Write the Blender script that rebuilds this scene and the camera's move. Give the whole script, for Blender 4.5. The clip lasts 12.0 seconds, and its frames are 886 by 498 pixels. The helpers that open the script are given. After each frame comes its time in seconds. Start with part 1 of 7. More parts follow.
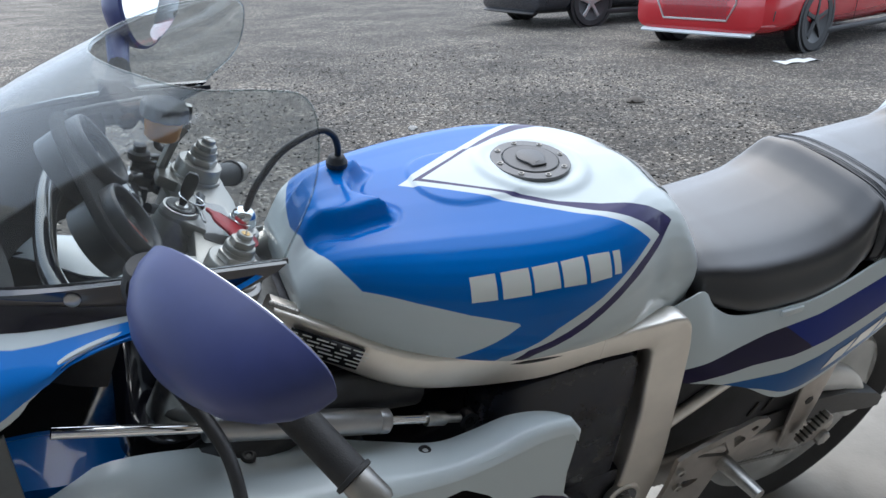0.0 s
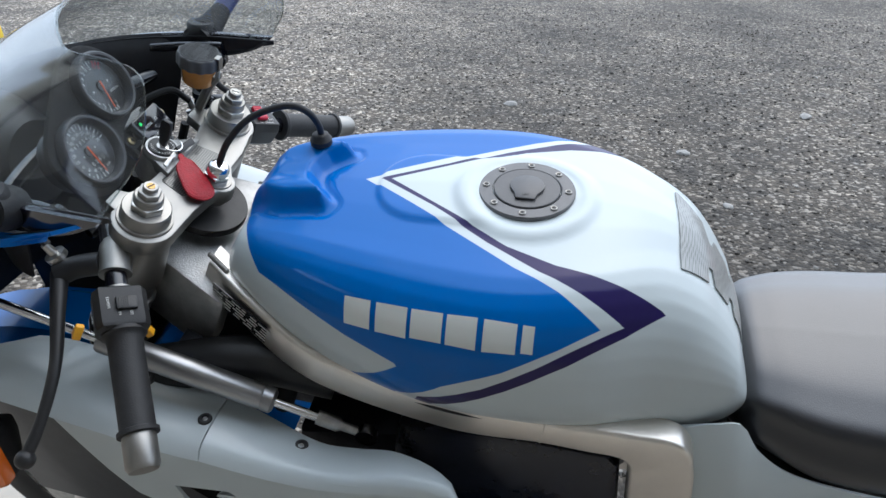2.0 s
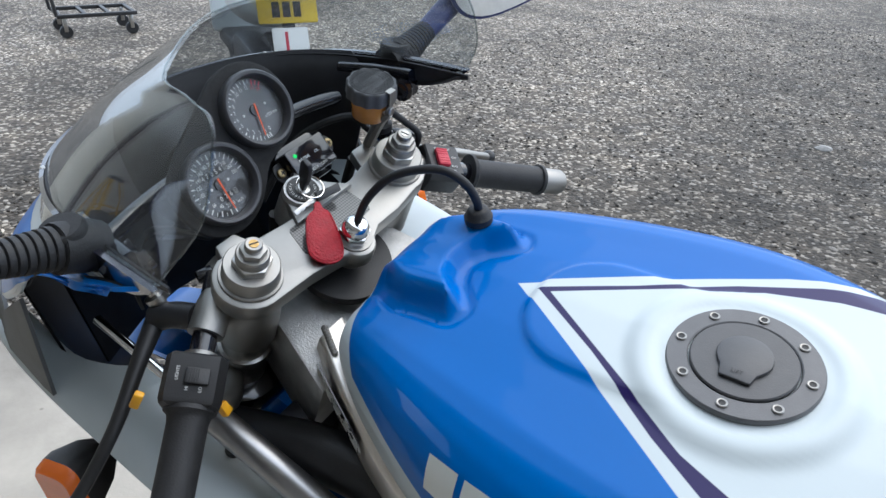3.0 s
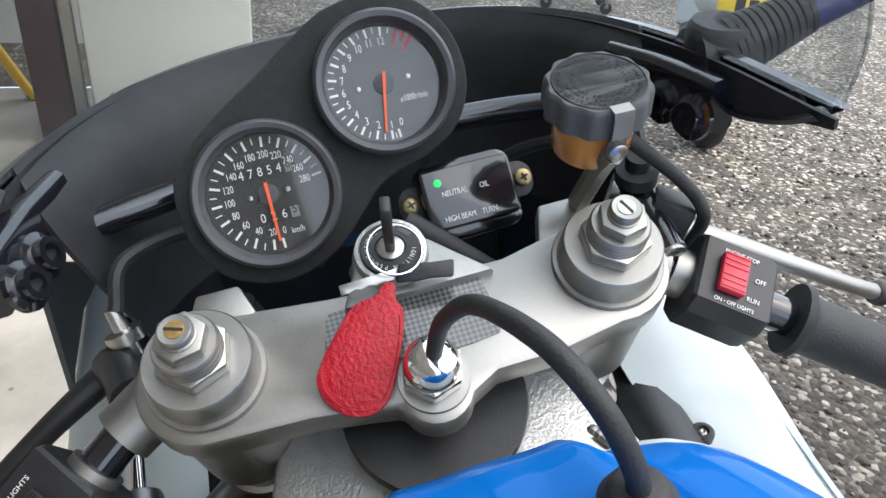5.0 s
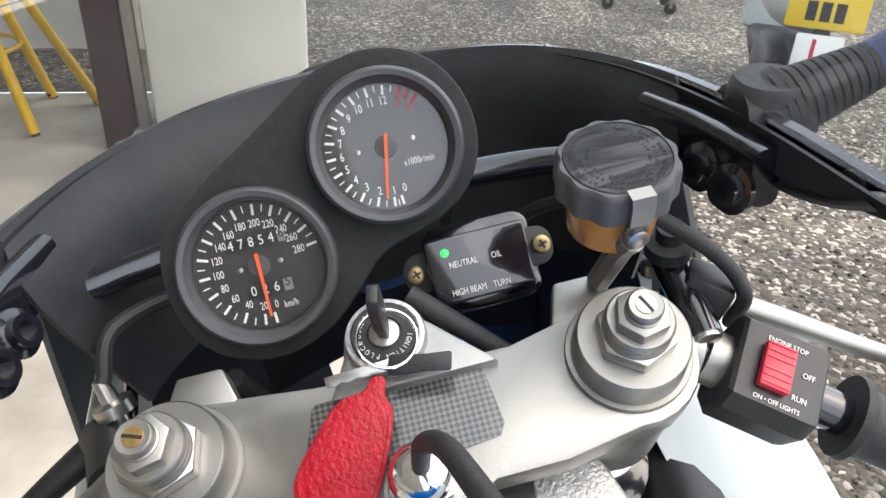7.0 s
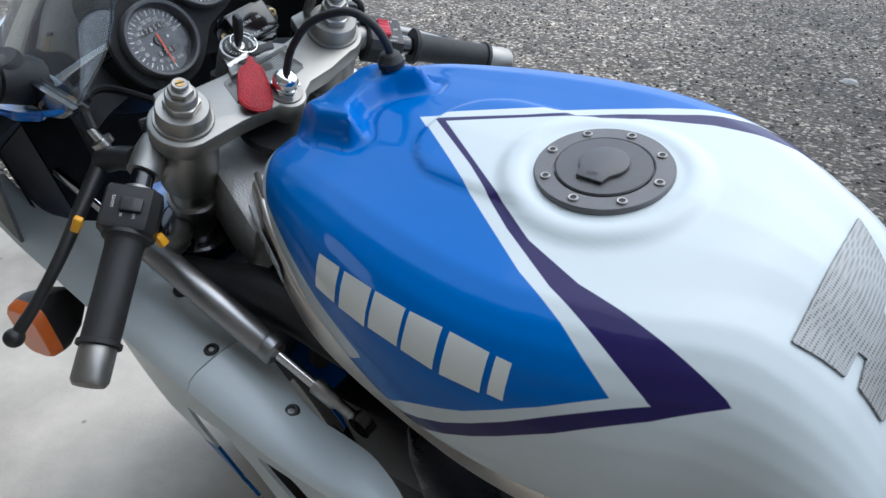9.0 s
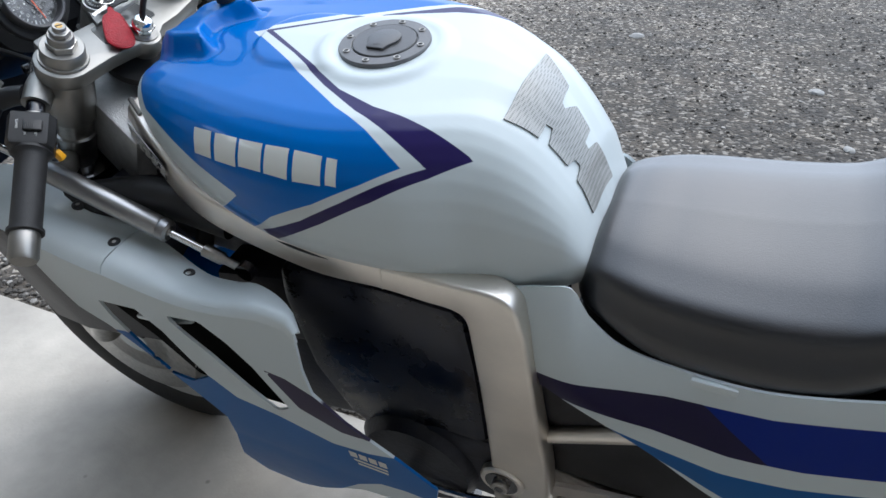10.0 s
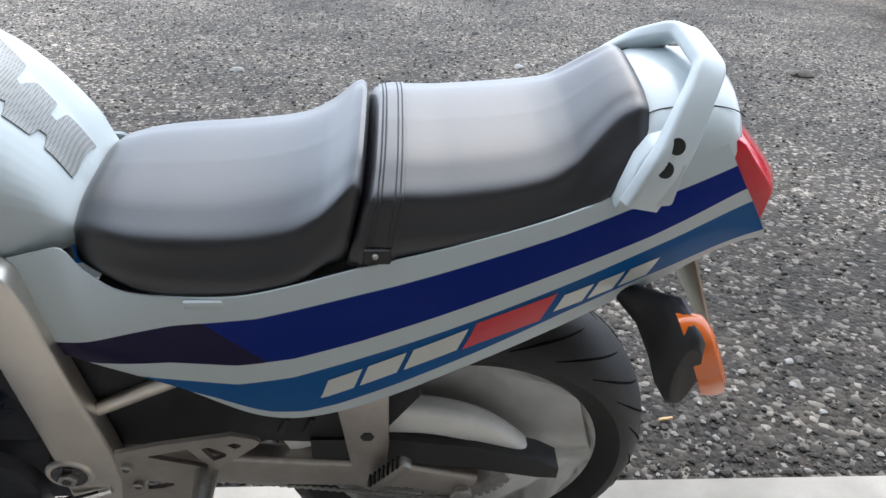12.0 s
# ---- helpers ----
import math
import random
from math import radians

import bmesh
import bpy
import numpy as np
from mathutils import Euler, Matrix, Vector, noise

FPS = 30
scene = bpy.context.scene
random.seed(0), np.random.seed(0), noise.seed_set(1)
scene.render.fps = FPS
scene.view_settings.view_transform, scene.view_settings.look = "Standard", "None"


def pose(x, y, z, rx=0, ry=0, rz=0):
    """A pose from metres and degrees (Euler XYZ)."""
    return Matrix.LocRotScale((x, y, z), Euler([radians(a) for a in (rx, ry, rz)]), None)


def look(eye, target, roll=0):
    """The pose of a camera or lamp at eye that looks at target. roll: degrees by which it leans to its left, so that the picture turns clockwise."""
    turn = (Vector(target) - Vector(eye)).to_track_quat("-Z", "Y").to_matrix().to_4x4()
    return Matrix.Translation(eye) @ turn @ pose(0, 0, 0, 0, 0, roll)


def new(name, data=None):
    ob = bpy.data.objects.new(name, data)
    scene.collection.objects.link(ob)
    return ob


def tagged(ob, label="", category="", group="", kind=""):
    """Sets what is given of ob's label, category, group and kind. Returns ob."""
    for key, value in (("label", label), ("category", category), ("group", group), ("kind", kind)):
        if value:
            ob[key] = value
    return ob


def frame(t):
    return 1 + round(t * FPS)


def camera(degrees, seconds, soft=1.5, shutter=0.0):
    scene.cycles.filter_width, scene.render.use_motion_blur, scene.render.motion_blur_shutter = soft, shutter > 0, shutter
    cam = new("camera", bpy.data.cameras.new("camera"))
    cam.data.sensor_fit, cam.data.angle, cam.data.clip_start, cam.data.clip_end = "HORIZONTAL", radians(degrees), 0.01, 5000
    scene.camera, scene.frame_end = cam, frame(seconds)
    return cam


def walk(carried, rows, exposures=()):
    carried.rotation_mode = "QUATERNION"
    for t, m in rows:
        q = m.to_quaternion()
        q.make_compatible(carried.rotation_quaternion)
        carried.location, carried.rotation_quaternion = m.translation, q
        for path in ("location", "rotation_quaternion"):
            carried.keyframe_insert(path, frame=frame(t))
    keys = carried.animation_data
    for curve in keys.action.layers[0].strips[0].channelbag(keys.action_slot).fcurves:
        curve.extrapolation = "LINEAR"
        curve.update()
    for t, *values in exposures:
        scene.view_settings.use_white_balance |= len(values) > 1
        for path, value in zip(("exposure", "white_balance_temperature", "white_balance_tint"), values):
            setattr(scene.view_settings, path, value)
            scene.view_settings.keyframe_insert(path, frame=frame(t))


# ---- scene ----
cam = camera(64.2, 12.0)
PATH = [
    (0, (-0.457, -0.975, 1.227), (-0.084, -0.134, 0.836), -1.5),
    (0.5, (-0.343, -0.943, 1.259), (-0.051, -0.086, 0.835), -0.2),
    (1, (-0.215, -0.899, 1.252), (-0.041, -0.022, 0.804), 0.4),
    (1.5, (-0.081, -0.916, 1.257), (-0.062, -0.026, 0.801), 0.7),
    (2, (0.046, -0.932, 1.265), (-0.122, -0.059, 0.807), 1.5),
    (2.5, (0.068, -0.813, 1.260), (-0.271, 0.007, 0.799), 2.0),
    (3, (0.057, -0.670, 1.264), (-0.452, 0.053, 0.797), 2.4),
    (3.2, (0.062, -0.610, 1.262), (-0.514, 0.057, 0.790), 2.9),
    (4.8, (-0.085, -0.327, 1.176), (-1.718, 0.286, 0.198), 5.2),
    (5, (-0.121, -0.303, 1.171), (-1.761, 0.240, 0.164), 5.6),
    (5.5, (-0.167, -0.270, 1.173), (-1.812, 0.162, 0.120), 5.8),
    (6, (-0.200, -0.251, 1.179), (-1.859, 0.104, 0.120), 5.2),
    (6.5, (-0.208, -0.246, 1.181), (-1.882, 0.080, 0.137), 4.4),
    (6.7, (-0.201, -0.248, 1.184), (-1.880, 0.084, 0.149), 4.1),
    (8.3, (0.116, -0.481, 1.210), (-1.295, 0.455, 0.178), 2.6),
    (8.5, (0.142, -0.524, 1.206), (-0.527, -0.002, 0.678), 1.8),
    (9, (0.203, -0.674, 1.198), (-0.324, -0.004, 0.673), 1.2),
    (9.5, (0.280, -0.784, 1.189), (-0.152, -0.053, 0.661), -0.2),
    (10, (0.389, -0.903, 1.188), (0.023, -0.134, 0.665), -0.9),
    (10.5, (0.508, -0.972, 1.190), (0.240, -0.154, 0.681), -0.8),
    (11, (0.582, -0.988, 1.200), (0.459, -0.123, 0.714), 0.5),
    (11.5, (0.619, -1.019, 1.194), (0.626, -0.134, 0.727), 1.8),
    (12, (0.620, -1.013, 1.143), (0.687, -0.130, 0.678), 2.3),
]
EXPOSURES = [(0, 1.1, 6050, 8), (3.2, 1.0, 6100, 8), (4.8, 1.5, 6500, 9), (5.5, 1.6, 6700, 9), (6.7, 1.85, 7100, 11), (8.3, 0.95, 6200, 9), (9.5, 0.95, 6000, 8), (10.5, 1.33, 6080, 9), (12, 1.33, 6200, 9)]
walk(cam, [(t, look(eye, target, roll)) for t, eye, target, roll in PATH], EXPOSURES)

# world and light: an overcast sky over an open yard, seen from a garage doorway
world = bpy.data.worlds.new("world")
scene.world = world
world.use_nodes = True
wn = world.node_tree
sky = wn.nodes.new("ShaderNodeTexSky")
sky.sky_type, sky.sun_disc = "NISHITA", False
sky.sun_elevation, sky.sun_rotation = radians(58), radians(20)
sky.air_density, sky.dust_density, sky.ozone_density = 1.0, 6.0, 1.0
grey = wn.nodes.new("ShaderNodeMixRGB")
grey.inputs[0].default_value = 0.72
grey.inputs[2].default_value = (7.6, 8.5, 9.8, 1)
wn.links.new(sky.outputs[0], grey.inputs[1])
wn.links.new(grey.outputs[0], wn.nodes["Background"].inputs[0])
wn.nodes["Background"].inputs[1].default_value = 0.12
sun = new("sun", bpy.data.lights.new("sun", "SUN"))
sun.data.energy, sun.data.angle, sun.data.color = 0.5, radians(75), (1.0, 0.97, 0.93)
sun.matrix_world = look((0, 0, 10), (-2.2, -5.6, 0))

# mesh helpers
LEAN_DEG = 13.0


def obj(name, bm, mat, parent=None, label="", smooth=True, angle=40):
    me = bpy.data.meshes.new(name)
    bmesh.ops.recalc_face_normals(bm, faces=bm.faces[:])
    if smooth:
        for f in bm.faces:
            f.smooth = True
        lim = radians(angle)
        for e in bm.edges:
            e.smooth = len(e.link_faces) == 2 and e.calc_face_angle(0.0) < lim
    bm.to_mesh(me)
    bm.free()
    for m in (mat if isinstance(mat, (list, tuple)) else [mat]):
        me.materials.append(m)
    ob = new(name, me)
    if parent is not None:
        ob.parent = parent
    if label:
        tagged(ob, label=label)
    return ob


def part(name, bm, mat, parent, label="", smooth=True, angle=40):
    return obj(name, bm, mat, parent, label, smooth, angle)


def spline(pts, n):
    """n points along a Catmull-Rom curve through pts."""
    P = [Vector(p) for p in pts]
    P = [2 * P[0] - P[1]] + P + [2 * P[-1] - P[-2]]
    segs = len(P) - 3
    out = []
    for i in range(n):
        u = i / (n - 1) * segs
        k = min(int(u), segs - 1)
        t = u - k
        a, b, c, d = P[k:k + 4]
        out.append(0.5 * ((2 * b) + (c - a) * t + (2 * a - 5 * b + 4 * c - d) * t * t + (3 * b - a - 3 * c + d) * t ** 3))
    return out


def grid(bm, rows, close_u=False, close_v=False):
    """Quads between rows of points."""
    V = [[bm.verts.new(p) for p in r] for r in rows]
    m, n = len(V), len(V[0])
    for i in range(m if close_u else m - 1):
        for j in range(n if close_v else n - 1):
            bm.faces.new((V[i][j], V[(i + 1) % m][j], V[(i + 1) % m][(j + 1) % n], V[i][(j + 1) % n]))
    return V


def loft(rings, bm=None, caps=True):
    """A closed body from rings of points."""
    bm = bm or bmesh.new()
    V = grid(bm, rings, close_v=True)
    if caps:
        bm.faces.new(V[0])
        bm.faces.new(V[-1])
    return bm


def tube(pts, r, n=10, seg=24, bm=None, caps=True, smooth=True):
    """A round tube of radius r (a number or one for each point) along a curve."""
    bm = bm or bmesh.new()
    C = spline(pts, seg) if smooth else [Vector(p) for p in pts]
    if isinstance(r, (int, float)):
        R = [r] * len(C)
    else:
        R = [float(np.interp(i / (len(C) - 1), np.linspace(0, 1, len(r)), r)) for i in range(len(C))]
    side, rings = None, []
    for i, c in enumerate(C):
        d = (C[min(i + 1, len(C) - 1)] - C[max(i - 1, 0)]).normalized()
        if side is None:
            side = d.orthogonal().normalized()
        side = (side - d * side.dot(d)).normalized()
        up = d.cross(side)
        rings.append([c + R[i] * (math.cos(a) * side + math.sin(a) * up) for a in (2 * math.pi * k / n for k in range(n))])
    return loft(rings, bm, caps)


def frame_at(origin, axis, hint=(0, 0, 1)):
    """A pose at origin whose z points along axis."""
    z = Vector(axis).normalized()
    x = Vector(hint).cross(z)
    if x.length < 1e-4:
        x = Vector((1, 0, 0)).cross(z)
    x.normalize()
    m = Matrix((x, z.cross(x), z)).transposed().to_4x4()
    m.translation = Vector(origin)
    return m


def lathe(profile, m=Matrix(), n=32, bm=None):
    """Turns (radius, height) pairs about the z axis of the pose m."""
    bm = bm or bmesh.new()
    rows = []
    for r, h in profile:
        rows.append([m @ Vector((max(r, 1e-5) * math.cos(2 * math.pi * k / n), max(r, 1e-5) * math.sin(2 * math.pi * k / n), h)) for k in range(n)])
    V = grid(bm, rows, close_v=True)
    for k in (0, -1):
        if profile[k][0] > 1e-4:
            bm.faces.new(V[k])
    return bm


def prism(outline, depth, m=Matrix(), bevel=0.0, bm=None, segments=2):
    """A plate with the given (x, y) outline, from z = 0 to depth in the pose m, with rounded edges."""
    b2 = bmesh.new()
    lo = [b2.verts.new((x, y, 0)) for x, y in outline]
    hi = [b2.verts.new((x, y, depth)) for x, y in outline]
    b2.faces.new(lo)
    b2.faces.new(hi)
    n = len(outline)
    for i in range(n):
        b2.faces.new((lo[i], lo[(i + 1) % n], hi[(i + 1) % n], hi[i]))
    bmesh.ops.recalc_face_normals(b2, faces=b2.faces[:])
    if bevel:
        bmesh.ops.bevel(b2, geom=[e for e in b2.edges if e.calc_face_angle(0.0) > 0.6], offset=bevel, segments=segments, profile=0.5, affect="EDGES", clamp_overlap=True)
    bmesh.ops.transform(b2, matrix=m, verts=b2.verts[:])
    return merge(bm, b2)


def merge(bm, b2):
    if bm is None:
        return b2
    me = bpy.data.meshes.new("tmp")
    b2.to_mesh(me)
    b2.free()
    bm.from_mesh(me)
    bpy.data.meshes.remove(me)
    return bm


def box(size, m=Matrix(), bevel=0.0, bm=None, segments=2):
    x, y, z = (s / 2 for s in size)
    return prism([(-x, -y), (x, -y), (x, y), (-x, y)], 2 * z, m @ Matrix.Translation((0, 0, -z)), bevel, bm, segments)


def ngon(r, n, turn=0.0):
    return [(r * math.cos(turn + 2 * math.pi * k / n), r * math.sin(turn + 2 * math.pi * k / n)) for k in range(n)]


def rounded(w, h, r, n=5):
    """Outline of a w by h rectangle with corner radius r."""
    out = []
    for cx, cy, a0 in ((w / 2 - r, h / 2 - r, 0), (-w / 2 + r, h / 2 - r, 90), (-w / 2 + r, -h / 2 + r, 180), (w / 2 - r, -h / 2 + r, 270)):
        out += [(cx + r * math.cos(radians(a0 + 90 * k / n)), cy + r * math.sin(radians(a0 + 90 * k / n))) for k in range(n + 1)]
    return out


def shell(rows, thick, bm=None):
    """A sheet with thickness from a grid of points: the grid, its copy set back along the normals, and a rim."""
    bm = bm or bmesh.new()
    R = [[Vector(p) for p in r] for r in rows]
    m, n = len(R), len(R[0])
    back = []
    for i in range(m):
        row = []
        for j in range(n):
            a = R[min(i + 1, m - 1)][j] - R[max(i - 1, 0)][j]
            b = R[i][min(j + 1, n - 1)] - R[i][max(j - 1, 0)]
            k = a.cross(b)
            row.append(R[i][j] - (k.normalized() if k.length > 1e-12 else Vector((0, 0, 1))) * thick)
        back.append(row)
    V, W = grid(bm, R), grid(bm, back)
    for A, B in ((V[0], W[0]), (V[-1], W[-1]), ([r[0] for r in V], [r[0] for r in W]), ([r[-1] for r in V], [r[-1] for r in W])):
        for a, b, c, d in zip(A, A[1:], B[1:], B):
            bm.faces.new((a, b, c, d))
    return bm


def cut_sheet(outlines, holes, x0, z0, step, nx, nz, place, back):
    """A fine sheet over a plan grid, cut to outlines: place(x, z) gives the point in space, back the shift to its other face."""
    bm = bmesh.new()
    keep = lambda x, z: poly_d((x, z), outlines) < 0 and all(poly_d((x, z), h) > 0 for h in holes)
    cells = {(i, k) for i in range(nx) for k in range(nz) if keep(x0 + (i + 0.5) * step, z0 + (k + 0.5) * step)}
    front, rear = {}, {}

    def vert(i, k):
        if (i, k) not in front:
            x, z = x0 + i * step, z0 + k * step
            if not all(c in cells for c in ((i, k), (i - 1, k), (i, k - 1), (i - 1, k - 1))):
                poly = min((outlines, *holes), key=lambda q: abs(poly_d((x, z), q)))
                d, e = poly_d((x, z), poly), 0.0003
                gx = (poly_d((x + e, z), poly) - poly_d((x - e, z), poly)) / (2 * e)
                gz = (poly_d((x, z + e), poly) - poly_d((x, z - e), poly)) / (2 * e)
                if abs(d) < step * 1.5:
                    x, z = x - gx * d, z - gz * d
            p = Vector(place(x, z))
            front[i, k] = bm.verts.new(p)
            rear[i, k] = bm.verts.new(p + Vector(back))
        return front[i, k]
    edges = {}
    for i, k in sorted(cells):
        q = ((i, k), (i + 1, k), (i + 1, k + 1), (i, k + 1))
        bm.faces.new([vert(*c) for c in q])
        bm.faces.new([rear[c] for c in q[::-1]])
        for a, b in zip(q, q[1:] + q[:1]):
            key_ = (min(a, b), max(a, b))
            edges[key_] = None if key_ in edges else (a, b)
    for ab in edges.values():
        if ab:
            a, b = ab
            bm.faces.new((front[a], rear[a], rear[b], front[b]))
    return bm


def side_plate(pts, y0, y1, bevel=0.0, bm=None):
    """A plate drawn as (x, z) outline, between y0 and y1."""
    m = Matrix(((1, 0, 0, 0), (0, 0, -1, y1), (0, 1, 0, 0), (0, 0, 0, 1)))
    return prism(pts, abs(y1 - y0), m, bevel, bm)


def thing(name, label, category, group="", loc=(0, 0, 0), kind=""):
    ob = new(name)
    ob.location = loc
    return tagged(ob, label, category, group, kind)


# materials
def mat(name, color=(0.5, 0.5, 0.5), rough=0.5, metal=0.0, coat=0.0, noise_scale=0.0, vary=0.0, bump=0.0, bump_scale=200.0, spec=0.5, rough_vary=0.0, emit=0.0):
    m = bpy.data.materials.new(name)
    m.use_nodes = True
    nt = m.node_tree
    p = nt.nodes["Principled BSDF"]
    p.inputs["Base Color"].default_value = (*color, 1)
    p.inputs["Roughness"].default_value = rough
    p.inputs["Metallic"].default_value = metal
    p.inputs["Coat Weight"].default_value = coat
    p.inputs["Coat Roughness"].default_value = 0.04
    p.inputs["Specular IOR Level"].default_value = spec
    if emit:
        p.inputs["Emission Color"].default_value = (*color, 1)
        p.inputs["Emission Strength"].default_value = emit
    tc = nt.nodes.new("ShaderNodeTexCoord")
    if vary or rough_vary:
        n1 = nt.nodes.new("ShaderNodeTexNoise")
        n1.inputs["Scale"].default_value = noise_scale or 12
        n1.inputs["Detail"].default_value = 6
        n1.inputs["Roughness"].default_value = 0.65
        nt.links.new(tc.outputs["Object"], n1.inputs["Vector"])
        if vary:
            r = nt.nodes.new("ShaderNodeMapRange")
            r.inputs[1].default_value, r.inputs[2].default_value = 0.3, 0.7
            r.inputs[3].default_value, r.inputs[4].default_value = 1 - vary, 1 + vary
            nt.links.new(n1.outputs["Fac"], r.inputs[0])
            mx = nt.nodes.new("ShaderNodeMixRGB")
            mx.blend_type = "MULTIPLY"
            mx.inputs[0].default_value = 1
            mx.inputs[1].default_value = (*color, 1)
            nt.links.new(r.outputs[0], mx.inputs[2])
            nt.links.new(mx.outputs[0], p.inputs["Base Color"])
        if rough_vary:
            r = nt.nodes.new("ShaderNodeMapRange")
            r.inputs[1].default_value, r.inputs[2].default_value = 0.3, 0.7
            r.inputs[3].default_value, r.inputs[4].default_value = max(rough - rough_vary, 0.02), rough + rough_vary
            nt.links.new(n1.outputs["Fac"], r.inputs[0])
            nt.links.new(r.outputs[0], p.inputs["Roughness"])
    if bump:
        n2 = nt.nodes.new("ShaderNodeTexNoise")
        n2.inputs["Scale"].default_value = bump_scale
        n2.inputs["Detail"].default_value = 4
        nt.links.new(tc.outputs["Object"], n2.inputs["Vector"])
        b = nt.nodes.new("ShaderNodeBump")
        b.inputs["Strength"].default_value = bump
        b.inputs["Distance"].default_value = 0.002
        nt.links.new(n2.outputs["Fac"], b.inputs["Height"])
        nt.links.new(b.outputs[0], p.inputs["Normal"])
    return m


def glass(name, tint=(1, 1, 1), rough=0.0, see=0.85, gloss=0.045, haze=0.0):
    """A thin clear pane: mostly see-through, with a sharp gloss."""
    m = bpy.data.materials.new(name)
    m.use_nodes = True
    nt = m.node_tree
    nt.nodes.clear()
    out = nt.nodes.new("ShaderNodeOutputMaterial")
    tr = nt.nodes.new("ShaderNodeBsdfTransparent")
    tr.inputs[0].default_value = (*(c * see for c in tint), 1)
    gl = nt.nodes.new("ShaderNodeBsdfGlossy")
    gl.inputs["Roughness"].default_value = rough
    lw = nt.nodes.new("ShaderNodeLayerWeight")
    lw.inputs[0].default_value = 0.5
    pw = nt.nodes.new("ShaderNodeMath")
    pw.operation = "POWER"
    pw.inputs[1].default_value = 3.5
    nt.links.new(lw.outputs["Facing"], pw.inputs[0])
    fr = nt.nodes.new("ShaderNodeMapRange")
    fr.inputs[3].default_value, fr.inputs[4].default_value = gloss, 0.75
    nt.links.new(pw.outputs[0], fr.inputs[0])
    mx = nt.nodes.new("ShaderNodeMixShader")
    nt.links.new(fr.outputs[0], mx.inputs[0])
    nt.links.new(tr.outputs[0], mx.inputs[1])
    nt.links.new(gl.outputs[0], mx.inputs[2])
    last = mx
    if haze:
        # a faint whitish film, half diffuse and half translucent
        df = nt.nodes.new("ShaderNodeBsdfTranslucent")
        dd = nt.nodes.new("ShaderNodeBsdfDiffuse")
        ad = nt.nodes.new("ShaderNodeMixShader")
        ad.inputs[0].default_value = 0.5
        nt.links.new(df.outputs[0], ad.inputs[1])
        nt.links.new(dd.outputs[0], ad.inputs[2])
        last = nt.nodes.new("ShaderNodeMixShader")
        last.inputs[0].default_value = haze
        nt.links.new(mx.outputs[0], last.inputs[1])
        nt.links.new(ad.outputs[0], last.inputs[2])
    nt.links.new(last.outputs[0], out.inputs[0])
    return m


WHITE = (0.57, 0.63, 0.645)
BLUE = (0.0, 0.122, 0.45)
NAVY = (0.020, 0.014, 0.085)
M_wheel_white = mat("white_wheel_paint", (0.82, 0.82, 0.80), 0.35, coat=0.3, vary=0.08, noise_scale=14)
M_recess = mat("recess_black", (0.004, 0.004, 0.004), 0.9, spec=0.1)
M_white = mat("white_paint", WHITE, 0.3, coat=0.35, vary=0.03, noise_scale=6)
M_blue = mat("blue_paint", BLUE, 0.3, coat=0.3, spec=0.12)
M_navy = mat("navy_paint", NAVY, 0.3, coat=1.0)
M_black = mat("black_plastic", (0.016, 0.016, 0.017), 0.45, vary=0.3, noise_scale=30, bump=0.15, bump_scale=900)
M_gloss_black = mat("gloss_black", (0.008, 0.008, 0.012), 0.15, coat=0.8)
M_rubber = mat("rubber", (0.016, 0.016, 0.017), 0.6, vary=0.3, noise_scale=60, bump=0.2, bump_scale=600)
M_leather = mat("seat_vinyl", (0.008, 0.0085, 0.012), 0.36, vary=0.25, noise_scale=8, bump=0.25, bump_scale=700, spec=0.4, coat=1.0)
M_leather.node_tree.nodes["Principled BSDF"].inputs["Coat Roughness"].default_value = 0.34
M_leather.node_tree.nodes["Principled BSDF"].inputs["Coat IOR"].default_value = 1.52
M_alu = mat("satin_aluminium", (0.335, 0.325, 0.305), 0.46, metal=1.0, vary=0.1, noise_scale=25, rough_vary=0.08, bump=0.05, bump_scale=500)
M_alu_frame = mat("brushed_frame", (0.80, 0.755, 0.69), 0.42, metal=1.0, vary=0.08, noise_scale=9, rough_vary=0.1)
M_cast = mat("cast_aluminium", (0.5, 0.5, 0.49), 0.5, metal=1.0, vary=0.15, noise_scale=60, bump=0.4, bump_scale=500)
M_chrome = mat("chrome", (0.8, 0.8, 0.8), 0.06, metal=1.0)
M_steel = mat("steel", (0.45, 0.44, 0.42), 0.3, metal=1.0, vary=0.2, noise_scale=80)
M_dark_metal = mat("dark_engine_metal", (0.020, 0.022, 0.031), 0.42, metal=0.3, vary=0.5, noise_scale=20, bump=0.3, bump_scale=150)
M_tyre = mat("tyre_rubber", (0.014, 0.014, 0.015), 0.55, vary=0.3, noise_scale=40, bump=0.2, bump_scale=300)
M_red_key = mat("red_leather", (0.34, 0.004, 0.014), 0.42, vary=0.2, noise_scale=90, bump=0.6, bump_scale=420, spec=0.35)
M_hanger = mat("dull_aluminium", (0.46, 0.43, 0.40), 0.45, metal=1.0, vary=0.12, noise_scale=20, bump=0.05, bump_scale=400)
M_damper = mat("damper_grey", (0.36, 0.36, 0.365), 0.36, metal=1.0, vary=0.08, noise_scale=20)
M_liner = mat("liner_black", (0.024, 0.024, 0.027), 0.5, vary=0.3, noise_scale=25, bump=0.1, bump_scale=700, spec=0.3)


